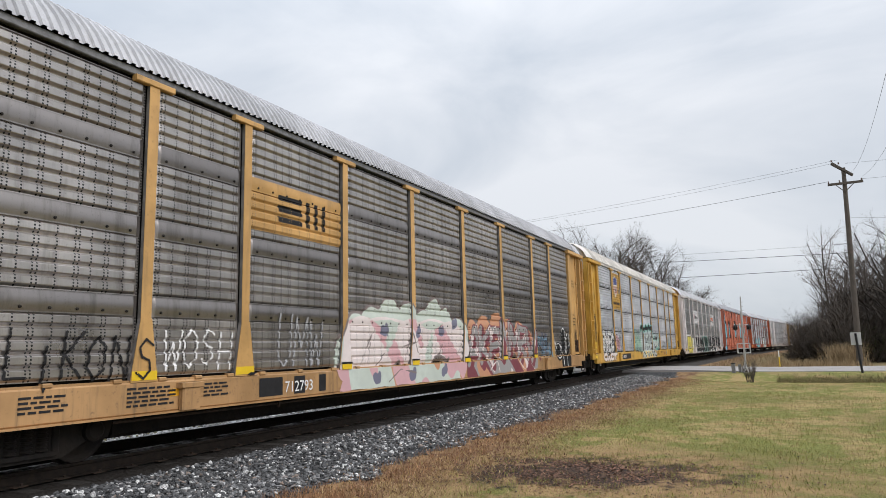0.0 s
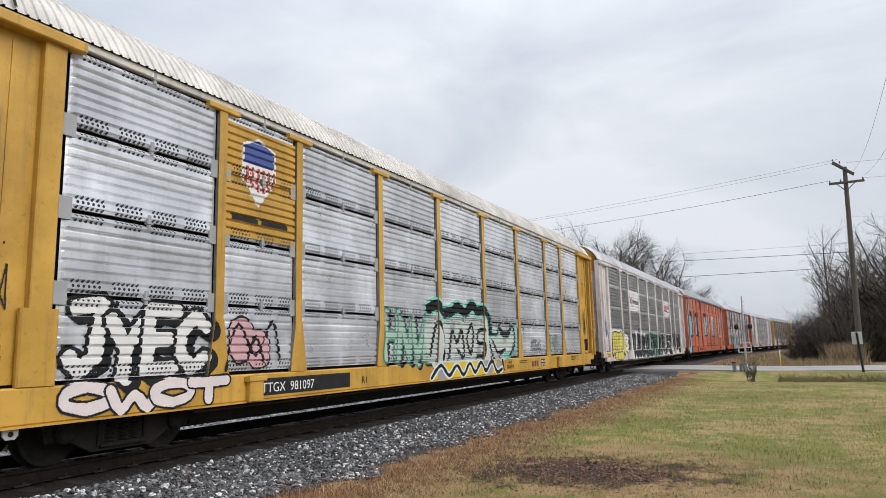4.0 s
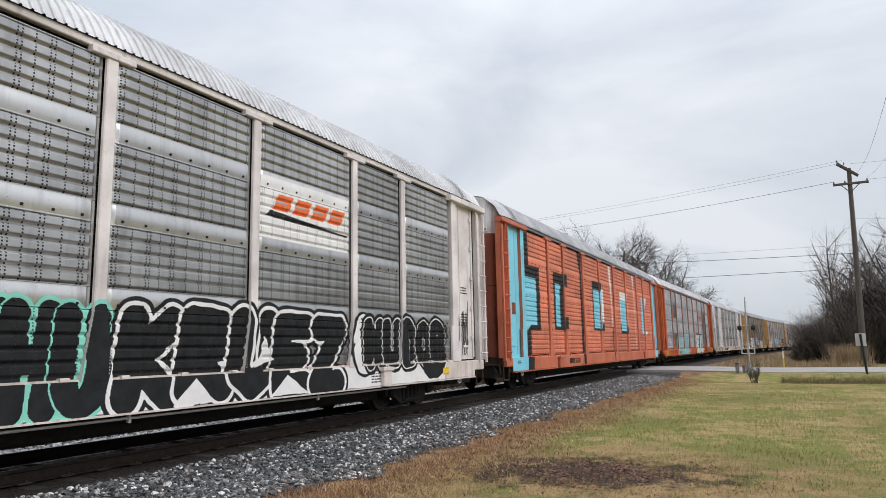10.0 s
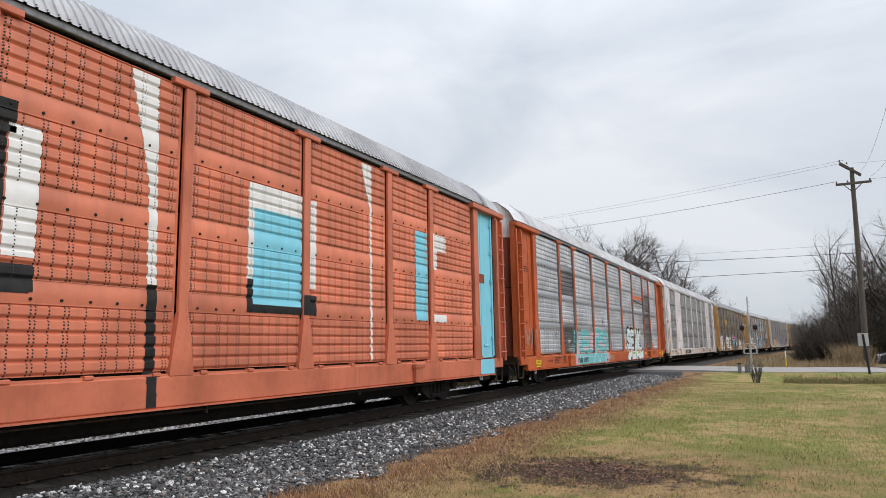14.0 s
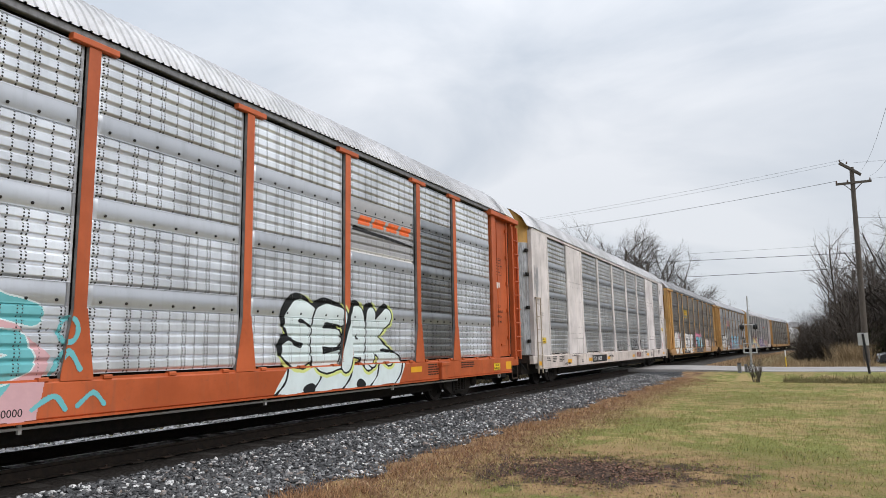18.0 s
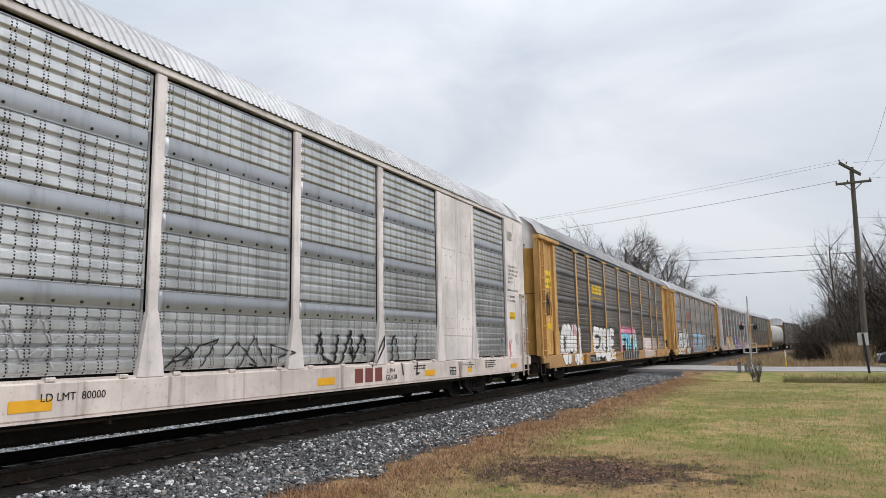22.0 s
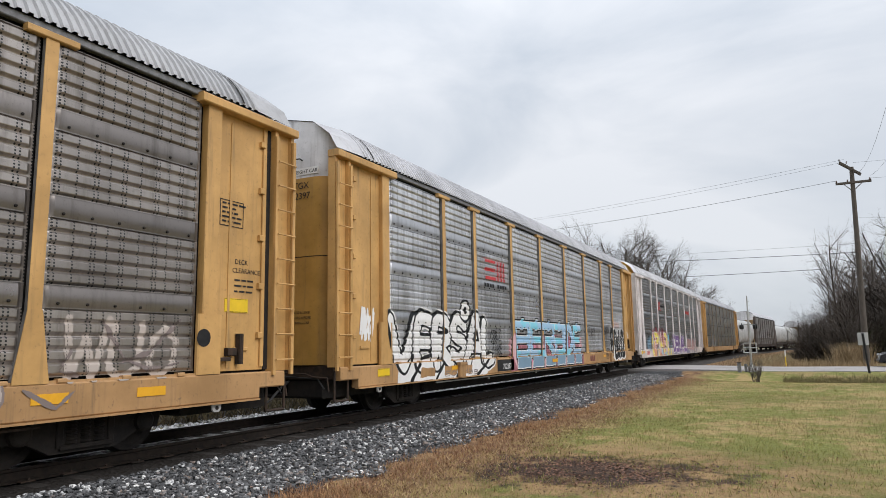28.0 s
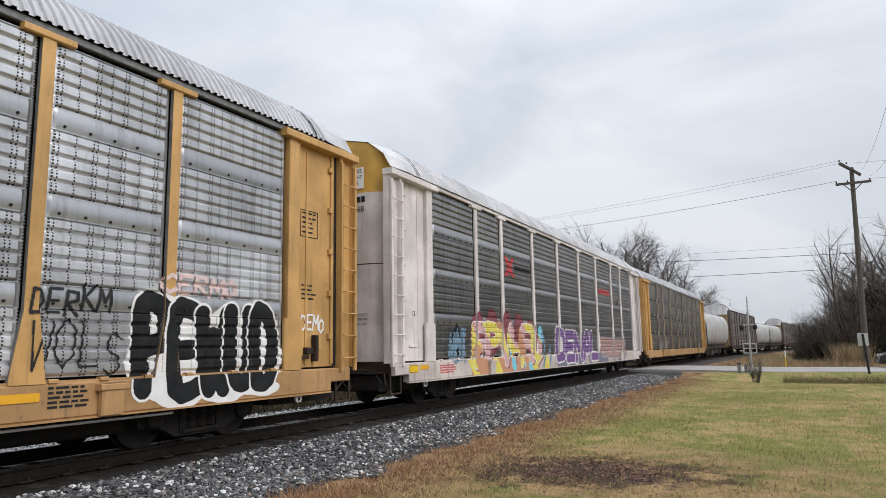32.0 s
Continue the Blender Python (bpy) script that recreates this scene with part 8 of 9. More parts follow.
def murals_b():
    m = Mural("B", -11.4, -7.0, 0.6, 2.25, 2)
    m.letters("JYEC", -11.3, -9.05, 1.02, 2.0, 0.10, WHITE_PAINT, COAL_PAINT, 0.06, None, 0, COAL_PAINT, (0.08, -0.06), False, 0.06, 0.1)
    m.letters("OWOT", -11.3, -8.7, 0.62, 1.02, 0.07, CHALK_PAINT, COAL_PAINT, 0.03)
    m.cloud(PINK_SOFT, [(-8.3, 1.55, 0.30, 0.35), (-7.95, 1.4, 0.3, 0.3)], COAL_PAINT, 0.03)
    m.lines([[(-8.7, 1.1), (-8.4, 1.8), (-8.0, 1.3), (-7.6, 1.85), (-7.4, 1.2)], [(-8.2, 1.2), (-8.0, 1.6), (-7.8, 1.2)]], COAL_PAINT, 0.025)
    m.done("black and white graffiti")
    m = Mural("B", -4.3, 4.1, 0.6, 2.75, 6)
    m.letters("HNVE", -4.1, -1.7, 1.05, 2.15, 0.085, PALE_GREEN, TEAL_PAINT, 0.05, None, 0, COAL_PAINT, (0.07, -0.05), False, 0.08, 0.2)
    back = m.cloud(MIST_PAINT, [(-1.5, 1.6, 0.7, 0.8), (-0.5, 1.55, 0.9, 0.8), (0.6, 1.6, 0.9, 0.85), (1.6, 1.5, 0.6, 0.7), (2.6, 1.45, 0.75, 0.5), (3.3, 1.6, 0.4, 0.42)])
    m.streaks(MINT_PALE, back, 2.3, 0.25, 0.6, 2)
    m.streaks(GREY_PAINT, back, 3.3, 0.55, -0.4, 5)
    top = [(-2.0, 2.3), (-1.55, 2.42), (-1.2, 2.22), (-0.75, 2.28), (-0.3, 2.42), (0.1, 2.28), (0.55, 2.5), (0.95, 2.36), (1.35, 2.4), (1.75, 2.15), (1.8, 1.8)]
    m.lines([top], MINT_PAINT, 0.20)
    m.lines([[(1.9, 1.75), (2.35, 1.72), (2.5, 2.0), (2.75, 1.75), (3.25, 1.72), (3.5, 2.02), (3.75, 1.9), (3.8, 1.4), (3.3, 1.1), (2.9, 1.12)]], MINT_PAINT, 0.09)
    m.lines([top], COAL_PAINT, 0.13)
    m.lines([[(-1.95, 1.2), (-1.55, 2.0), (-1.2, 1.55), (-1.35, 1.1)], [(-0.95, 1.1), (-0.72, 1.78), (-0.45, 1.5), (-0.15, 1.82), (-0.02, 1.12), (-0.4, 1.3)], [(0.5, 2.0), (0.18, 1.62), (0.42, 1.2), (0.6, 1.7), (0.5, 2.0)], [(1.35, 1.85), (0.95, 1.8), (0.9, 1.5), (1.3, 1.45), (1.25, 1.15), (0.85, 1.12)]], COAL_PAINT, 0.055)
    m.lines([[(1.75, 1.75), (2.3, 1.72), (2.45, 1.95), (2.7, 1.72), (3.2, 1.7), (3.5, 2.0), (3.72, 1.85), (3.72, 1.42), (3.3, 1.12)]], COAL_PAINT, 0.05)
    m.lines([[(2.5, 1.98), (2.65, 1.82), (3.0, 1.74), (3.3, 1.82), (3.45, 2.02)]], COAL_PAINT, 0.085)
    m.lines([[(1.95, 1.55), (2.3, 1.2), (2.9, 1.28), (2.5, 1.15), (2.65, 0.7)], [(1.7, 1.5), (1.95, 1.1), (1.6, 0.8)]], COAL_PAINT, 0.045, soft=False)
    m.poly(YELLOW_MARK, [(-1.9, 0.62), (2.4, 0.62), (2.3, 0.98), (-1.8, 1.0)])
    m.streaks(ASH_PAINT, (m.zz < 1.0) & (m.yy < 2.4) & (m.yy > -2.0), 2.2, 0.25, 0.3, 1)
    waves = [[(-2.0, 0.66), (-1.5, 0.95), (-1.05, 0.68), (-0.6, 0.92), (-0.2, 0.66), (0.2, 0.95), (0.55, 0.7), (0.95, 0.96), (1.3, 0.72), (1.75, 0.98), (2.1, 0.66), (2.5, 0.72)]]
    m.lines(waves, ICE_PAINT, 0.10)
    m.lines(waves, COAL_PAINT, 0.05)
    m.done("charcoal and mint graffiti figures")


def murals_c():
    m = Mural("C", -11.9, -7.1, 0.6, 2.2, 3)
    m.letters("MTUBO", -11.45, -8.5, 0.88, 1.98, 0.16, LEMON_PAINT, COAL_PAINT, 0.045, WHITE_PAINT, 0.09, COAL_PAINT, (-0.10, -0.06), True, 0.04, 0.05, 1.25)
    m.letters("OOB", -11.0, -9.2, 0.62, 0.98, 0.10, LEMON_PAINT, COAL_PAINT, 0.04)
    m.letters("S", -8.55, -7.6, 0.98, 1.95, 0.14, WHITE_PAINT, COAL_PAINT, 0.06, None, 0, COAL_PAINT, (0.07, -0.05))
    m.lines([[(-9.15, 2.0), (-9.05, 2.12)], [(-8.98, 1.98), (-8.9, 2.14)], [(-7.5, 1.3), (-7.3, 1.75)], [(-7.4, 1.1), (-7.2, 1.5), (-7.15, 1.15)]], COAL_PAINT, 0.02)
    m.done("yellow bubble graffiti with black outline")
    m = Mural("C", -7.1, 11.5, 0.6, 2.35, 7)
    m.cloud(WHITE_PAINT, [(-6.5, 1.3, 0.5, 0.7), (-5.5, 1.35, 0.9, 0.74), (-4.2, 1.35, 0.9, 0.76), (-3.0, 1.3, 0.8, 0.72)])
    m.poly(WHITE_PAINT, [(-6.95, 0.61), (10.9, 0.61), (11.0, 1.0), (-6.95, 1.02)])
    m.letters("VUSCKS", -6.6, -2.25, 0.60, 2.0, 0.225, COAL_PAINT, WHITE_PAINT, 0.026, None, 0, None, (0, 0), True, 0.03, 0.16, 1.55, sizes=(0.8, 1.1, 1.0, 1.0, 1.1, 0.8))
    m.lines([[(-6.6, 1.7), (-6.3, 1.85), (-5.9, 1.8)], [(-6.4, 0.7), (-6.0, 1.0), (-5.6, 0.75)], [(-5.3, 0.65), (-5.0, 1.0)], [(-4.4, 0.7), (-4.2, 0.98)]], COAL_PAINT, 0.05)
    m.lines([oval(-4.55, 2.12, 0.12, 0.08) + [(-4.43, 2.12)]], COAL_PAINT, 0.04)
    m.letters("NEUMHU", -2.3, 1.5, 0.62, 2.02, 0.17, COAL_PAINT, MINT_PAINT, 0.024, MINT_PAINT, 0.03, None, (0, 0), True, 0.03, 0.1, 1.3)
    m.letters("KRUEZ", 1.65, 6.6, 0.60, 2.05, 0.225, COAL_PAINT, WHITE_PAINT, 0.06, COAL_PAINT, 0.06, None, (0, 0), False, 0.05, 0.15, 1.2)
    m.poly(WHITE_PAINT, [(2.6, 0.62), (3.0, 0.98), (3.3, 0.62)], [(4.6, 0.62), (5.0, 0.95), (5.6, 0.62)], [(4.2, 1.1), (4.5, 1.6), (4.7, 1.2)])
    m.cloud(COAL_PAINT, [(7.35, 1.45, 0.47, 0.66)])
    m.cloud(WHITE_PAINT, [(7.38, 1.45, 0.41, 0.60)])
    m.letters("NUDOP", 7.45, 11.0, 0.94, 2.0, 0.175, COAL_PAINT, WHITE_PAINT, 0.026, COAL_PAINT, 0.07, None, (0, 0), True, 0.02, 0.0, 1.2)
    m.poly(COAL_PAINT, [(9.75, 1.0), (9.85, 0.80), (10.1, 0.66), (10.5, 0.64), (10.8, 0.76), (10.95, 1.0)])
    m.poly(COAL_PAINT, [(10.5, 1.62), (10.85, 1.58), (11.05, 1.40), (11.1, 1.05), (10.2, 1.05)])
    m.lines([[(6.65, 1.35), (6.8, 1.7), (6.95, 1.3)], [(6.8, 1.15), (7.0, 1.45)], [(10.9, 1.6), (11.1, 1.9), (11.2, 1.55)]], COAL_PAINT, 0.02)
    m.done("black bubble graffiti with white and mint lines")


def murals_e():
    m = Mural("E", -7.6, -0.9, 0.6, 2.25, 4)
    m.poly(PINK_SOFT, [(-7.35, 0.61), (-1.9, 0.61), (-1.75, 1.3), (-2.3, 1.75), (-3.3, 1.75), (-4.6, 1.95), (-5.6, 1.7), (-6.6, 1.75), (-7.1, 1.9)])
    m.poly(TEAL_LIGHT, [(-7.0, 0.61), (-2.5, 0.61), (-2.2, 1.04), (-6.8, 1.04)])
    m.letters("NEURS", -7.25, -2.0, 0.92, 2.03, 0.13, TEAL_LIGHT, ICE_PAINT, 0.018, None, 0, None, (0, 0), False, 0.06, 0.1, 1.3)
    m.lines([[(-6.9, 0.62), (-6.6, 1.0)], [(-5.9, 0.95), (-5.4, 0.64)], [(-4.6, 0.62), (-4.2, 1.0)], [(-3.9, 0.95), (-3.6, 0.62), (-3.2, 0.98)], [(-2.7, 0.98), (-2.5, 0.62)]], ICE_PAINT, 0.02, soft=False)
    m.lines([oval(-1.55, 1.6, 0.10, 0.14) + [(-1.45, 1.6)], [(-1.72, 1.1), (-1.55, 1.35), (-1.4, 1.15)], [(-1.95, 0.72), (-1.7, 0.86), (-1.55, 0.7)], [(-1.4, 0.72), (-1.2, 0.86), (-1.05, 0.72)]], TEAL_LIGHT, 0.03)
    m.done("teal and pink graffiti with white lines")
    m = Mural("E", 1.9, 6.7, 0.6, 2.5, 6)
    m.poly(ICE_PAINT, [(2.05, 0.61), (6.1, 0.61), (6.35, 1.02), (2.4, 1.02)])
    for k in range(5):
        m.lines([[(2.1 + 0.95 * k, 0.60), (2.35 + 0.95 * k, 0.8), (2.42 + 0.95 * k, 1.02)]], COAL_PAINT, 0.02)
    for y in (3.0, 4.6):
        m.cloud(COAL_PAINT, [(y, 0.66, 0.16, 0.09)])
    m.letters("SEAK", 2.35, 5.75, 0.98, 2.14, 0.165, ICE_PAINT, COAL_PAINT, 0.035, LIME_PAINT, 0.055, COAL_PAINT, (-0.09, 0.07), True, 0.06, 0.05, 1.25)
    m.poly(ICE_PAINT, [(5.3, 1.03), (6.3, 1.03), (6.0, 1.22), (5.4, 1.3)])
    m.lines([[(5.4, 1.3), (6.0, 1.24), (6.35, 1.02)]], COAL_PAINT, 0.025)
    m.done("ice-white bubble graffiti with black shadow")


def murals_g():
    m = Mural("G", -11.35, -8.2, 0.6, 2.4, 5)
    m.letters("OMLI", -11.1, -8.45, 0.62, 2.18, 0.21, WHITE_PAINT, COAL_PAINT, 0.035, None, 0, None, (0, 0), True, 0.03, 0.10, 1.4, sizes=(1.3, 1.4, 0.7, 0.8))
    m.streaks(PINK_SOFT, (m.zz > 1.75) & (m.ink == 2), 2.0, 0.35, 0.2, 1)
    m.cloud(WHITE_PAINT, [(-8.75, 2.0, 0.16, 0.17)], COAL_PAINT, 0.025)
    m.lines([[(-10.6, 1.2), (-10.6, 1.6), (-10.3, 1.7)], [(-9.9, 1.3), (-9.9, 1.9)], [(-9.3, 0.7), (-9.35, 0.98)]], COAL_PAINT, 0.02)
    m.done("white bubble graffiti with black lines")
    m = Mural("G", -6.6, -2.4, 0.6, 2.4, 6)
    m.letters("EZBLE", -6.4, -2.75, 0.86, 2.1, 0.175, WHITE_PAINT, COAL_PAINT, 0.04, None, 0, None, (0, 0), True, 0.03, 0.0, 1.3, sizes=(1.2, 1.0, 1.1, 0.6, 1.0))
    m.letters("EA", -4.5, -2.85, 0.62, 1.0, 0.07, WHITE_PAINT, COAL_PAINT, 0.03)
    m.done("white bubble graffiti with black lines")
    m = Mural("G", -1.7, 8.8, 0.6, 2.5, 3)
    m.cloud(ROSE_PAINT, [(-1.25, 1.7, 0.35, 0.7), (-0.5, 1.95, 0.5, 0.35), (0.4, 1.95, 0.5, 0.3), (1.3, 1.9, 0.5, 0.35), (2.1, 1.75, 0.35, 0.5)])
    m.streaks(PINK_SOFT, m.ink > 0, 3.0, 0.3, 0.4, 2)
    m.poly(COAL_PAINT, [(-1.2, 0.62), (2.6, 0.62), (2.7, 1.3), (-1.1, 1.3)])
    m.letters("FTNTA", -1.15, 2.6, 1.02, 1.95, 0.12, CYAN_PAINT, COAL_PAINT, 0.035, None, 0, COAL_PAINT, (0.10, -0.12), False, 0.05, 0.05, 1.2, second=ICE_PAINT)
    for k in range(9):
        m.poly(ASH_PAINT, [(-1.1 + 0.42 * k, 0.62), (-0.95 + 0.42 * k, 0.62), (-0.8 + 0.42 * k, 1.0), (-0.95 + 0.42 * k, 1.0)])
    m.poly(FAINT_PAINT, [(4.4, 0.66), (8.6, 0.64), (8.6, 1.0), (4.4, 1.0)])
    m.letters("FBES", 4.45, 6.85, 0.95, 1.75, 0.13, CHALK_PAINT, DUSTY_PAINT, 0.03)
    m.letters("EZA", 6.95, 8.6, 0.75, 1.7, 0.13, FAINT_PAINT, UMBER_PAINT, 0.03)
    m.done("cyan, black and pink graffiti")


def murals_h():
    m = Mural("H", -11.6, -5.6, 0.6, 2.7, 4)
    m.poly(WHITE_PAINT, [(-11.2, 0.61), (-6.4, 0.61), (-5.75, 1.03), (-11.15, 1.03)])
    m.letters("VERSAL", -11.5, -5.85, 0.85, 2.18, 0.15, WHITE_PAINT, COAL_PAINT, 0.06, WHITE_PAINT, 0.045, COAL_PAINT, (-0.07, 0.02), True, 0.04, 0.03, 1.22, sizes=(1.25, 0.9, 1.0, 1.0, 1.1, 0.75))
    m.cloud(WHITE_PAINT, [(-7.62, 2.30, 0.27, 0.25)], COAL_PAINT, 0.07)
    m.cloud(COAL_PAINT, [(-7.62, 2.30, 0.10, 0.09)])
    m.lines([[(-10.6, 0.62), (-10.2, 0.98)], [(-9.4, 0.62), (-9.0, 0.98)], [(-8.3, 0.62), (-7.9, 0.98)], [(-7.0, 0.62), (-6.5, 0.85), (-6.2, 1.02)]], COAL_PAINT, 0.05)
    for y in (-10.2, -9.0, -8.1):
        m.poly(TAN_SILL, [(y, 0.68), (y + 0.7, 0.68), (y + 0.75, 0.88), (y + 0.05, 0.9)])
    m.done("white bubble graffiti with black outline")
    m = Mural("H", -4.7, 3.7, 0.6, 2.4, 7)
    m.poly(WINE_PAINT, [(-4.6, 0.61), (3.5, 0.61), (3.45, 1.7), (-4.2, 1.75), (-4.5, 1.5)])
    m.streaks(ROSE_PAINT, m.ink > 0, 1.5, 0.2, 0.2, 2)
    m.streaks(PINK_SOFT, m.ink > 0, 2.5, 0.2, 0.4, 1)
    m.letters("bEraDE", -4.05, 3.35, 1.0, 2.14, 0.105, SKY_PAINT, WHITE_PAINT, 0.02, COAL_PAINT, 0.05, None, (0, 0), False, 0.0, 0.0, 1.12, block=True, sizes=(1.2, 1.1, 1.1, 1.0, 0.95, 0.9), second=CYAN_PAINT)
    y = -4.05
    for w in (1.42, 1.30, 1.30, 1.18, 1.12, 1.07):
        for mat, b in ((COAL_PAINT, 0.0), (WHITE_PAINT, 0.05), (SLATE_PAINT, 0.085)):
            m.poly(mat, [(y + b, 0.615 + b * 0.8), (y + w - 0.10 - b, 0.615 + b * 0.8), (y + w - 0.06 - b, 1.005), (y + 0.04 + b, 1.005)])
        y += w
    m.done("blue block graffiti on a pink ground")
    m = Mural("H", 8.2, 11.7, 0.6, 2.3, 6)
    m.cloud(WHITE_PAINT, [(8.85, 1.75, 0.42, 0.42), (8.75, 1.2, 0.4, 0.35), (9.4, 1.4, 0.5, 0.72), (10.1, 1.35, 0.5, 0.7), (10.8, 1.4, 0.5, 0.65), (11.15, 1.25, 0.25, 0.3), (9.2, 0.78, 0.5, 0.2), (10.0, 0.75, 0.5, 0.15), (10.8, 0.78, 0.45, 0.14)])
    m.letters("PEWUD", 8.5, 11.2, 0.72, 2.08, 0.14, COAL_PAINT, WHITE_PAINT, 0.035, None, 0, None, (0, 0), True, 0.03, 0.0, 1.35)
    m.done("black bubble graffiti with white outline")


def murals_i():
    m = Mural("I", -10.8, -2.2, 0.6, 2.5, 5)
    m.cloud(WINE_DARK, [(-8.8, 1.7, 0.5, 0.6), (-7.8, 1.75, 0.5, 0.66), (-6.7, 1.75, 0.5, 0.66), (-5.6, 1.75, 0.5, 0.6), (-4.6, 1.65, 0.5, 0.55)])
    m.poly(PEACH_PAINT, [(-9.4, 0.61), (-4.0, 0.61), (-3.7, 1.02), (-9.3, 1.02)])
    m.streaks(LEMON_PAINT, m.zz < 1.02, 2.0, 0.1, 0.4, 1)
    m.letters("EPVHEU", -9.2, -3.6, 0.75, 1.98, 0.13, LEMON_PAINT, WHITE_PAINT, 0.03, None, 0, WINE_PAINT, (0.1, -0.05), False, 0.05, 0.05, 1.25, second=PINK_SOFT)
    m.streaks(CYAN_PAINT, (m.ink > 2) & (m.yy > -6.5), 1.6, 0.35, 0.5, 4)
    m.streaks(PEACH_PAINT, (m.ink > 2) & (m.yy < -5.0), 1.8, 0.4, 0.5, 7)
    m.lines([[(-10.2, 1.05), (-10.4, 1.5), (-10.1, 1.85), (-10.0, 1.3), (-10.3, 1.2)]], COAL_PAINT, 0.07)
    m.lines([[(-3.5, 0.7), (-3.2, 1.3), (-3.4, 1.8)], [(-2.8, 0.7), (-2.6, 1.3)]], SLATE_PAINT, 0.08)
    m.done("many-coloured graffiti with dark red flames")
    m = Mural("I", -2.4, 9.6, 0.6, 2.3, 6)
    m.poly(LILAC_PAINT, [(-2.1, 0.61), (9.2, 0.61), (9.2, 1.02), (-2.1, 1.02)])
    m.streaks(FAINT_PAINT, m.zz < 1.02, 2.2, 0.15, 0.7, 3)
    m.letters("DENAL", -2.0, 3.9, 0.72, 1.95, 0.17, PURPLE_PAINT, WHITE_PAINT, 0.05, None, 0, None, (0, 0), False, 0.05, 0.1, 1.2)
    m.letters("SEBK", 4.3, 9.3, 0.85, 1.7, 0.14, DUSTY_PAINT, LILAC_PAINT, 0.05, None, 0, FAINT_PAINT, (0.1, -0.06), False, 0.06, 0.1)
    m.done("purple graffiti with white lines")


for paint_car in (murals_a, murals_b, murals_c, murals_e, murals_g, murals_h, murals_i):
    paint_car()

# writing on the car ends
for key, ink_top, number in (("B", BLACK_PAINT, "981097"), ("C", BLACK_PAINT, "10169"), ("D", BLACK_PAINT, "303079"), ("E", BLACK_PAINT, "25584"), ("F", BLACK_PAINT, "698298"), ("G", BLACK_PAINT, "986282"), ("H", BLACK_PAINT, "702397"), ("I", BLACK_PAINT, "10168")):
    car = CARS[key]
    if key in "CFI":
        part("label_plate", Shape().box(0.36, 0.84, -13.425, -13.40, 4.88, 5.36, 0.004), WHITE_PAINT, car, "square white sign with printed words")
        for i, t in enumerate(("EXCESS", "HEIGHT", "CAR")):
            end_lettering(car, t, 0.60, 5.24 - 0.14 * i, 0.125, ink_top, -1, out=0.028)
    else:
        part("label_plate", Shape().box(0.08, 1.10, -13.412, -13.38, 4.84, 4.985), WHITE_PAINT, car, "white strip with printed words")
        end_lettering(car, "EXCESS HEIGHT CAR", 0.59, 4.87, 0.105, ink_top, -1, out=0.015)
    if key in "BGH":
        end_lettering(car, "TTGX", 0.62, 4.56, 0.19, ink_top, -1)
    else:
        sh = Shape()
        for k in range(4):
            sh.box(0.42 + 0.12 * k, 0.51 + 0.12 * k, -13.412, -13.402, 4.57, 4.70)
        part("lettering_bar", sh, ink_top, car, "painted bars of the owner's letters")
    end_lettering(car, number, 0.62, 4.35, 0.19, ink_top, -1)
    for i, t in enumerate(("CLOSE & LOCK", "DOORS BEFORE", "MOVING CAR")):
        end_lettering(car, t, 0.7, 2.05 - 0.10 * i, 0.07, ink_top if key != "D" else BLACK_PAINT, -1)
# stains and fittings on the ends
for key in "BDGH":
    part("grab_iron", Shape().pipe([(0.35, -13.47, 5.12), (0.35, -13.55, 5.14), (0.75, -13.55, 5.14), (0.75, -13.47, 5.12)], 0.012), BLACK, CARS[key])
for i, t in enumerate(("EXH 19-0 W  4-7", "EXW 10-8 H 4-10", "EW  9-10 H 16-8", "IL  89-9", "IW  9-1")):
    lettering(CARS["F"], t, 11.60, 3.72 - 0.12 * i, 0.11, BLACK_PAINT, 1.556)
lettering(CARS["F"], "AAR DECK CLEARANCE", 11.50, 3.0, 0.085, BLACK_PAINT, 1.556)
for i, t in enumerate(("A    90 3/4 MIN", "B    94 1/8 MIN")):
    lettering(CARS["F"], t, 11.50, 2.80 - 0.13 * i, 0.10, BLACK_PAINT, 1.556)
for i, t in enumerate(("DECK", "CLEARANCE", "A  89 MIN.", "B  94 MIN.")):
    lettering(CARS["A"], t, 12.25, 2.60 - 0.13 * i, 0.11, BLACK_PAINT, 1.474, "", "CENTER")
for i, t in enumerate(("EXH 19-0 W 5-1", "EXW 10-8 H 5-9", "EW 9-10 H 16-3", "IL 89-9", "IW 9-1")):
    lettering(CARS["A"], t, 11.85, 4.02 - 0.11 * i, 0.09, BLACK_PAINT, 1.474)
tag("A", 11.8, 12.5, 1.6, 2.0, BLACK_PAINT, "KOLIN", 0.018, 4)
label_plate("D", 11.9, 3.1, 0.4, 0.25, SHADED_ORANGE, BLACK_PAINT, x=1.48)
for z0, n in ((2.9, 3), (2.2, 5)):
    small_print("C", 12.1, z0, n, 0.4, BLACK_PAINT, 0.07, 1.474)
small_print("E", -12.6, 3.9, 3, 0.5, BLACK_PAINT, 0.07, 1.474)
small_print("B", -12.5, 2.75, 3, 0.4, BLACK_PAINT, 0.07, 1.474)


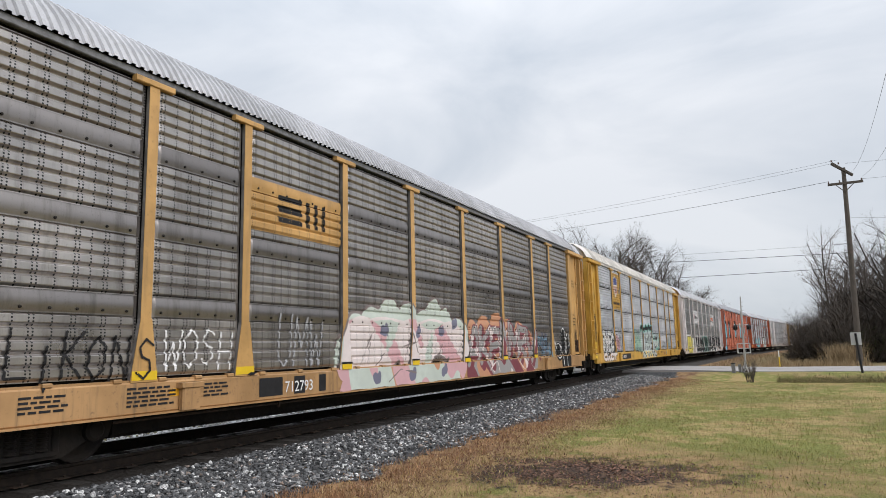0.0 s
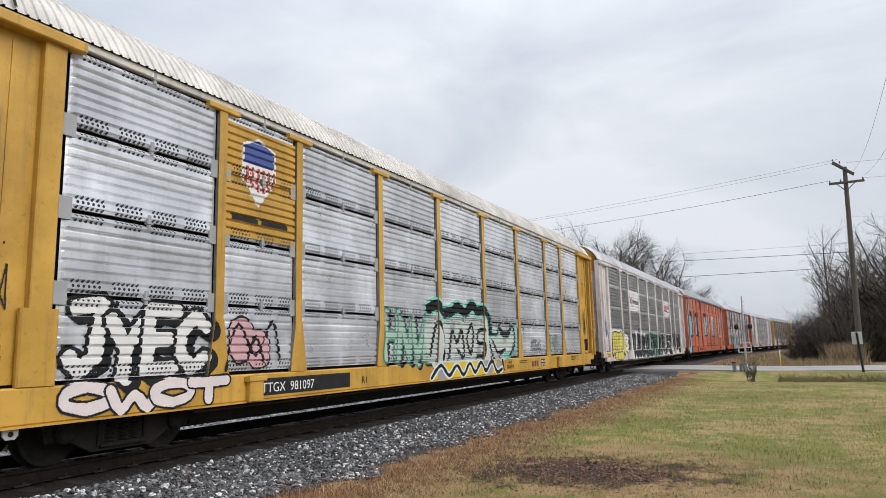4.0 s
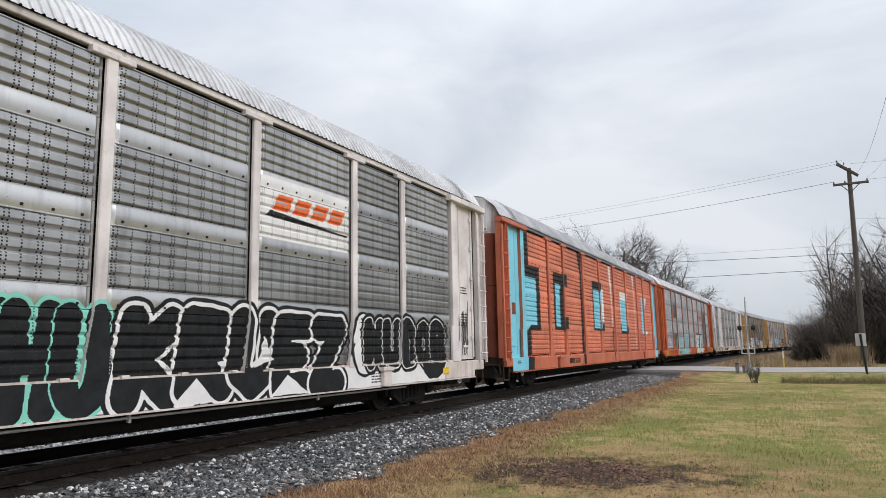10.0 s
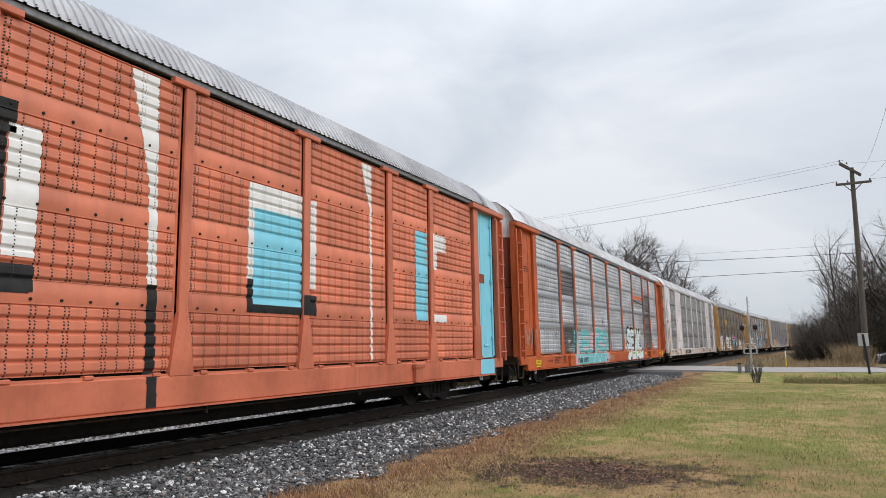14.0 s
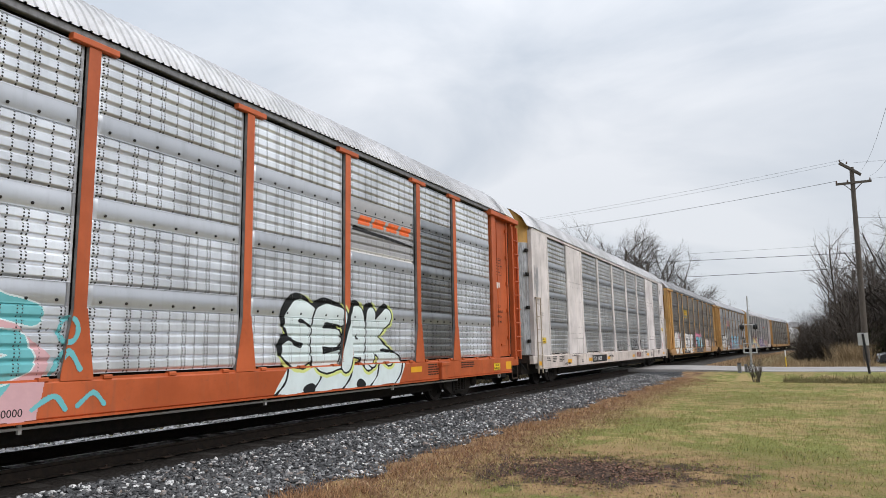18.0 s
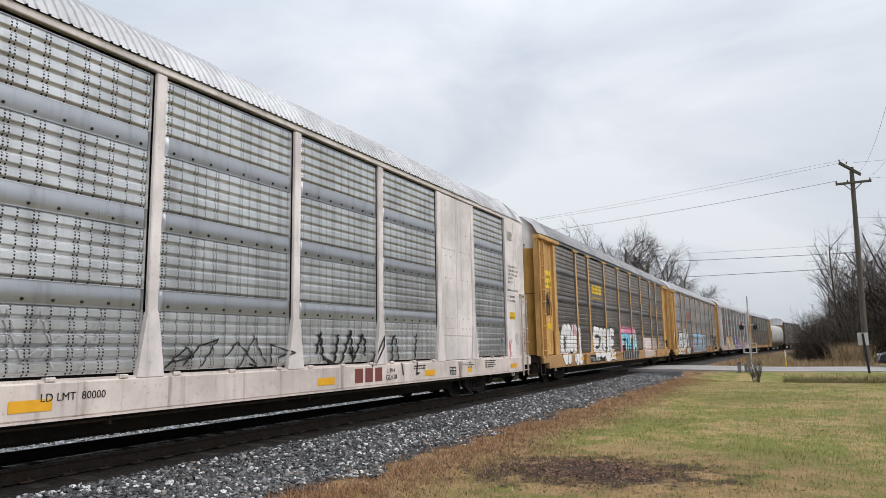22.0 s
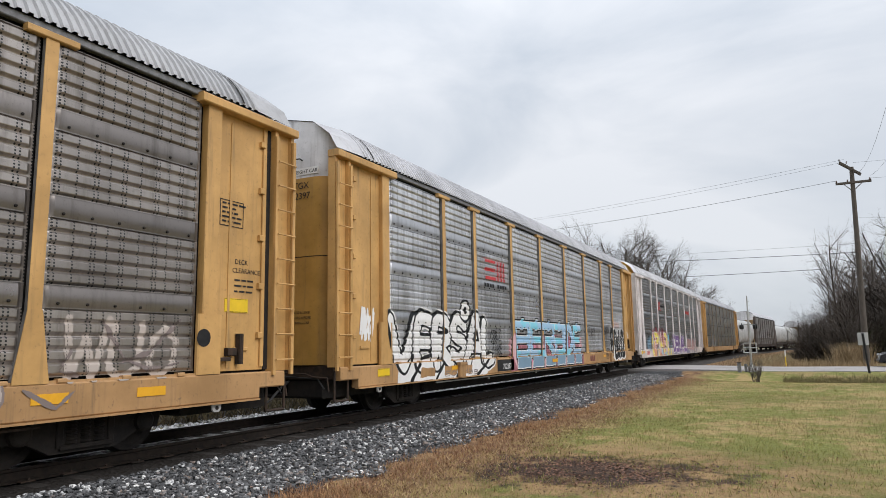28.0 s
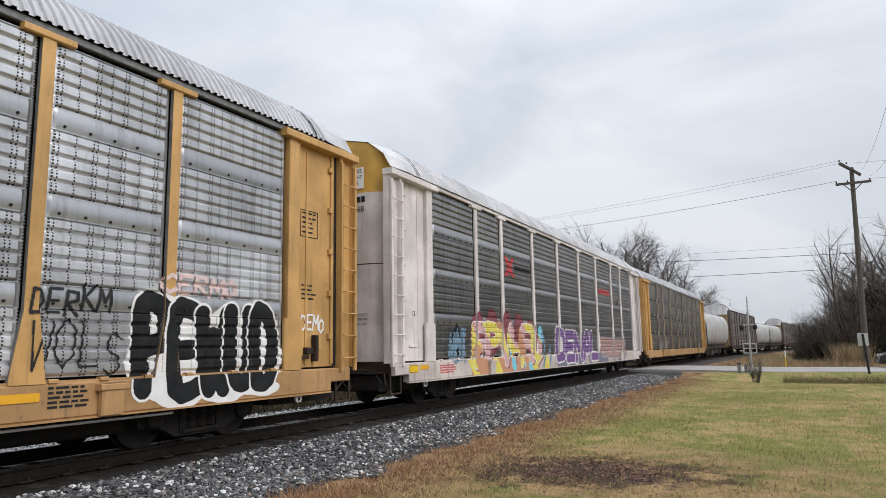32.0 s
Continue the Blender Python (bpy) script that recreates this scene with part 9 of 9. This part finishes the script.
def framed_note(key, y0, y1, z0, z1, rows, x=1.476, ink=BLACK_PAINT):
    """A stencilled table in a thin painted frame."""
    f = part("stencil_frame", Shape().box(x, x + 0.003, y0, y1, z0, z0 + 0.012).box(x, x + 0.003, y0, y1, z1 - 0.012, z1).box(x, x + 0.003, y0, y0 + 0.012, z0, z1).box(x, x + 0.003, y1 - 0.012, y1, z0, z1), ink, CARS[key], "thin black painted frame")
    small_print(key, y0 + 0.05, z1 - 0.07, rows, y1 - y0 - 0.12, ink, (z1 - z0 - 0.06) / rows, x)
    return f


framed_note("E", 11.80, 12.36, 3.42, 3.92, 5)
framed_note("B", 11.85, 12.40, 3.42, 4.0, 5)
framed_note("B", 11.88, 12.14, 1.92, 2.18, 3)
framed_note("G", 11.85, 12.36, 3.30, 3.72, 5)
framed_note("H", 11.90, 12.40, 3.40, 3.90, 5)
for i, t in enumerate(("DECK", "CLEARANCE", "A 89 MIN.", "B 94 MIN.")):
    lettering(CARS["E"], t, 12.08, 2.46 - 0.15 * i, 0.11, BLACK_PAINT, 1.488, "", "CENTER")
mark(CARS["E"], "reflector", 12.25, 12.68, 0.68, 0.9, GOLD_MARK, "faded amber reflector", 1.583)
mark(CARS["E"], "label", 11.95, 12.2, 3.05, 3.2, WHITE_PAINT, "white printed label", 1.476)
tag("H", -9.0, -7.0, 0.66, 0.78, UMBER_PAINT, "EOCMBB", 0.010, 9, "faded stencilled notes")
# the reflected light spot on D's ladder recess, put in as white paint
mark(CARS["D"], "worn_patch", -13.30, -13.12, 1.42, 1.60, WHITE_PAINT, "bright reflected spot painted beside the ladder", 1.506)
for key, z in (("A", 3.2), ("B", 2.9), ("G", 3.0), ("H", 2.8)):
    part("door_latch", Shape().box(1.47, 1.56, 12.02, 12.20, 1.28, 1.40, 0.01).box(1.47, 1.60, 12.24, 12.32, 1.15, 1.62, 0.02).box(1.50, 1.58, 11.84, 12.06, 1.20, 1.26, 0.01), RUSTY, CARS[key], "rusty door latch")
rows = []
for k in range(7):
    rows.append([(x, -(end_y(x) + 0.010 + (0.012 if j % 2 else 0.0)), 1.06 + 3.70 * k / 6) for j, x in enumerate((0.94, 0.97, 1.03, 1.06, 1.12, 1.16, 1.21, 1.28, 1.34, 1.38, 1.41))])
part("hinge_panel", Shape().grid(rows), GALV, CARS["F"], "galvanised hinge panel of the end door")
for z in (1.5, 2.6, 3.7, 4.5):
    part("door_hinge", Shape().box(1.37, 1.45, -13.24, -13.08, z - 0.055, z + 0.055, 0.015), BLACK, CARS["F"])


def motions():
    train_motion()
    car_motion()


motions()
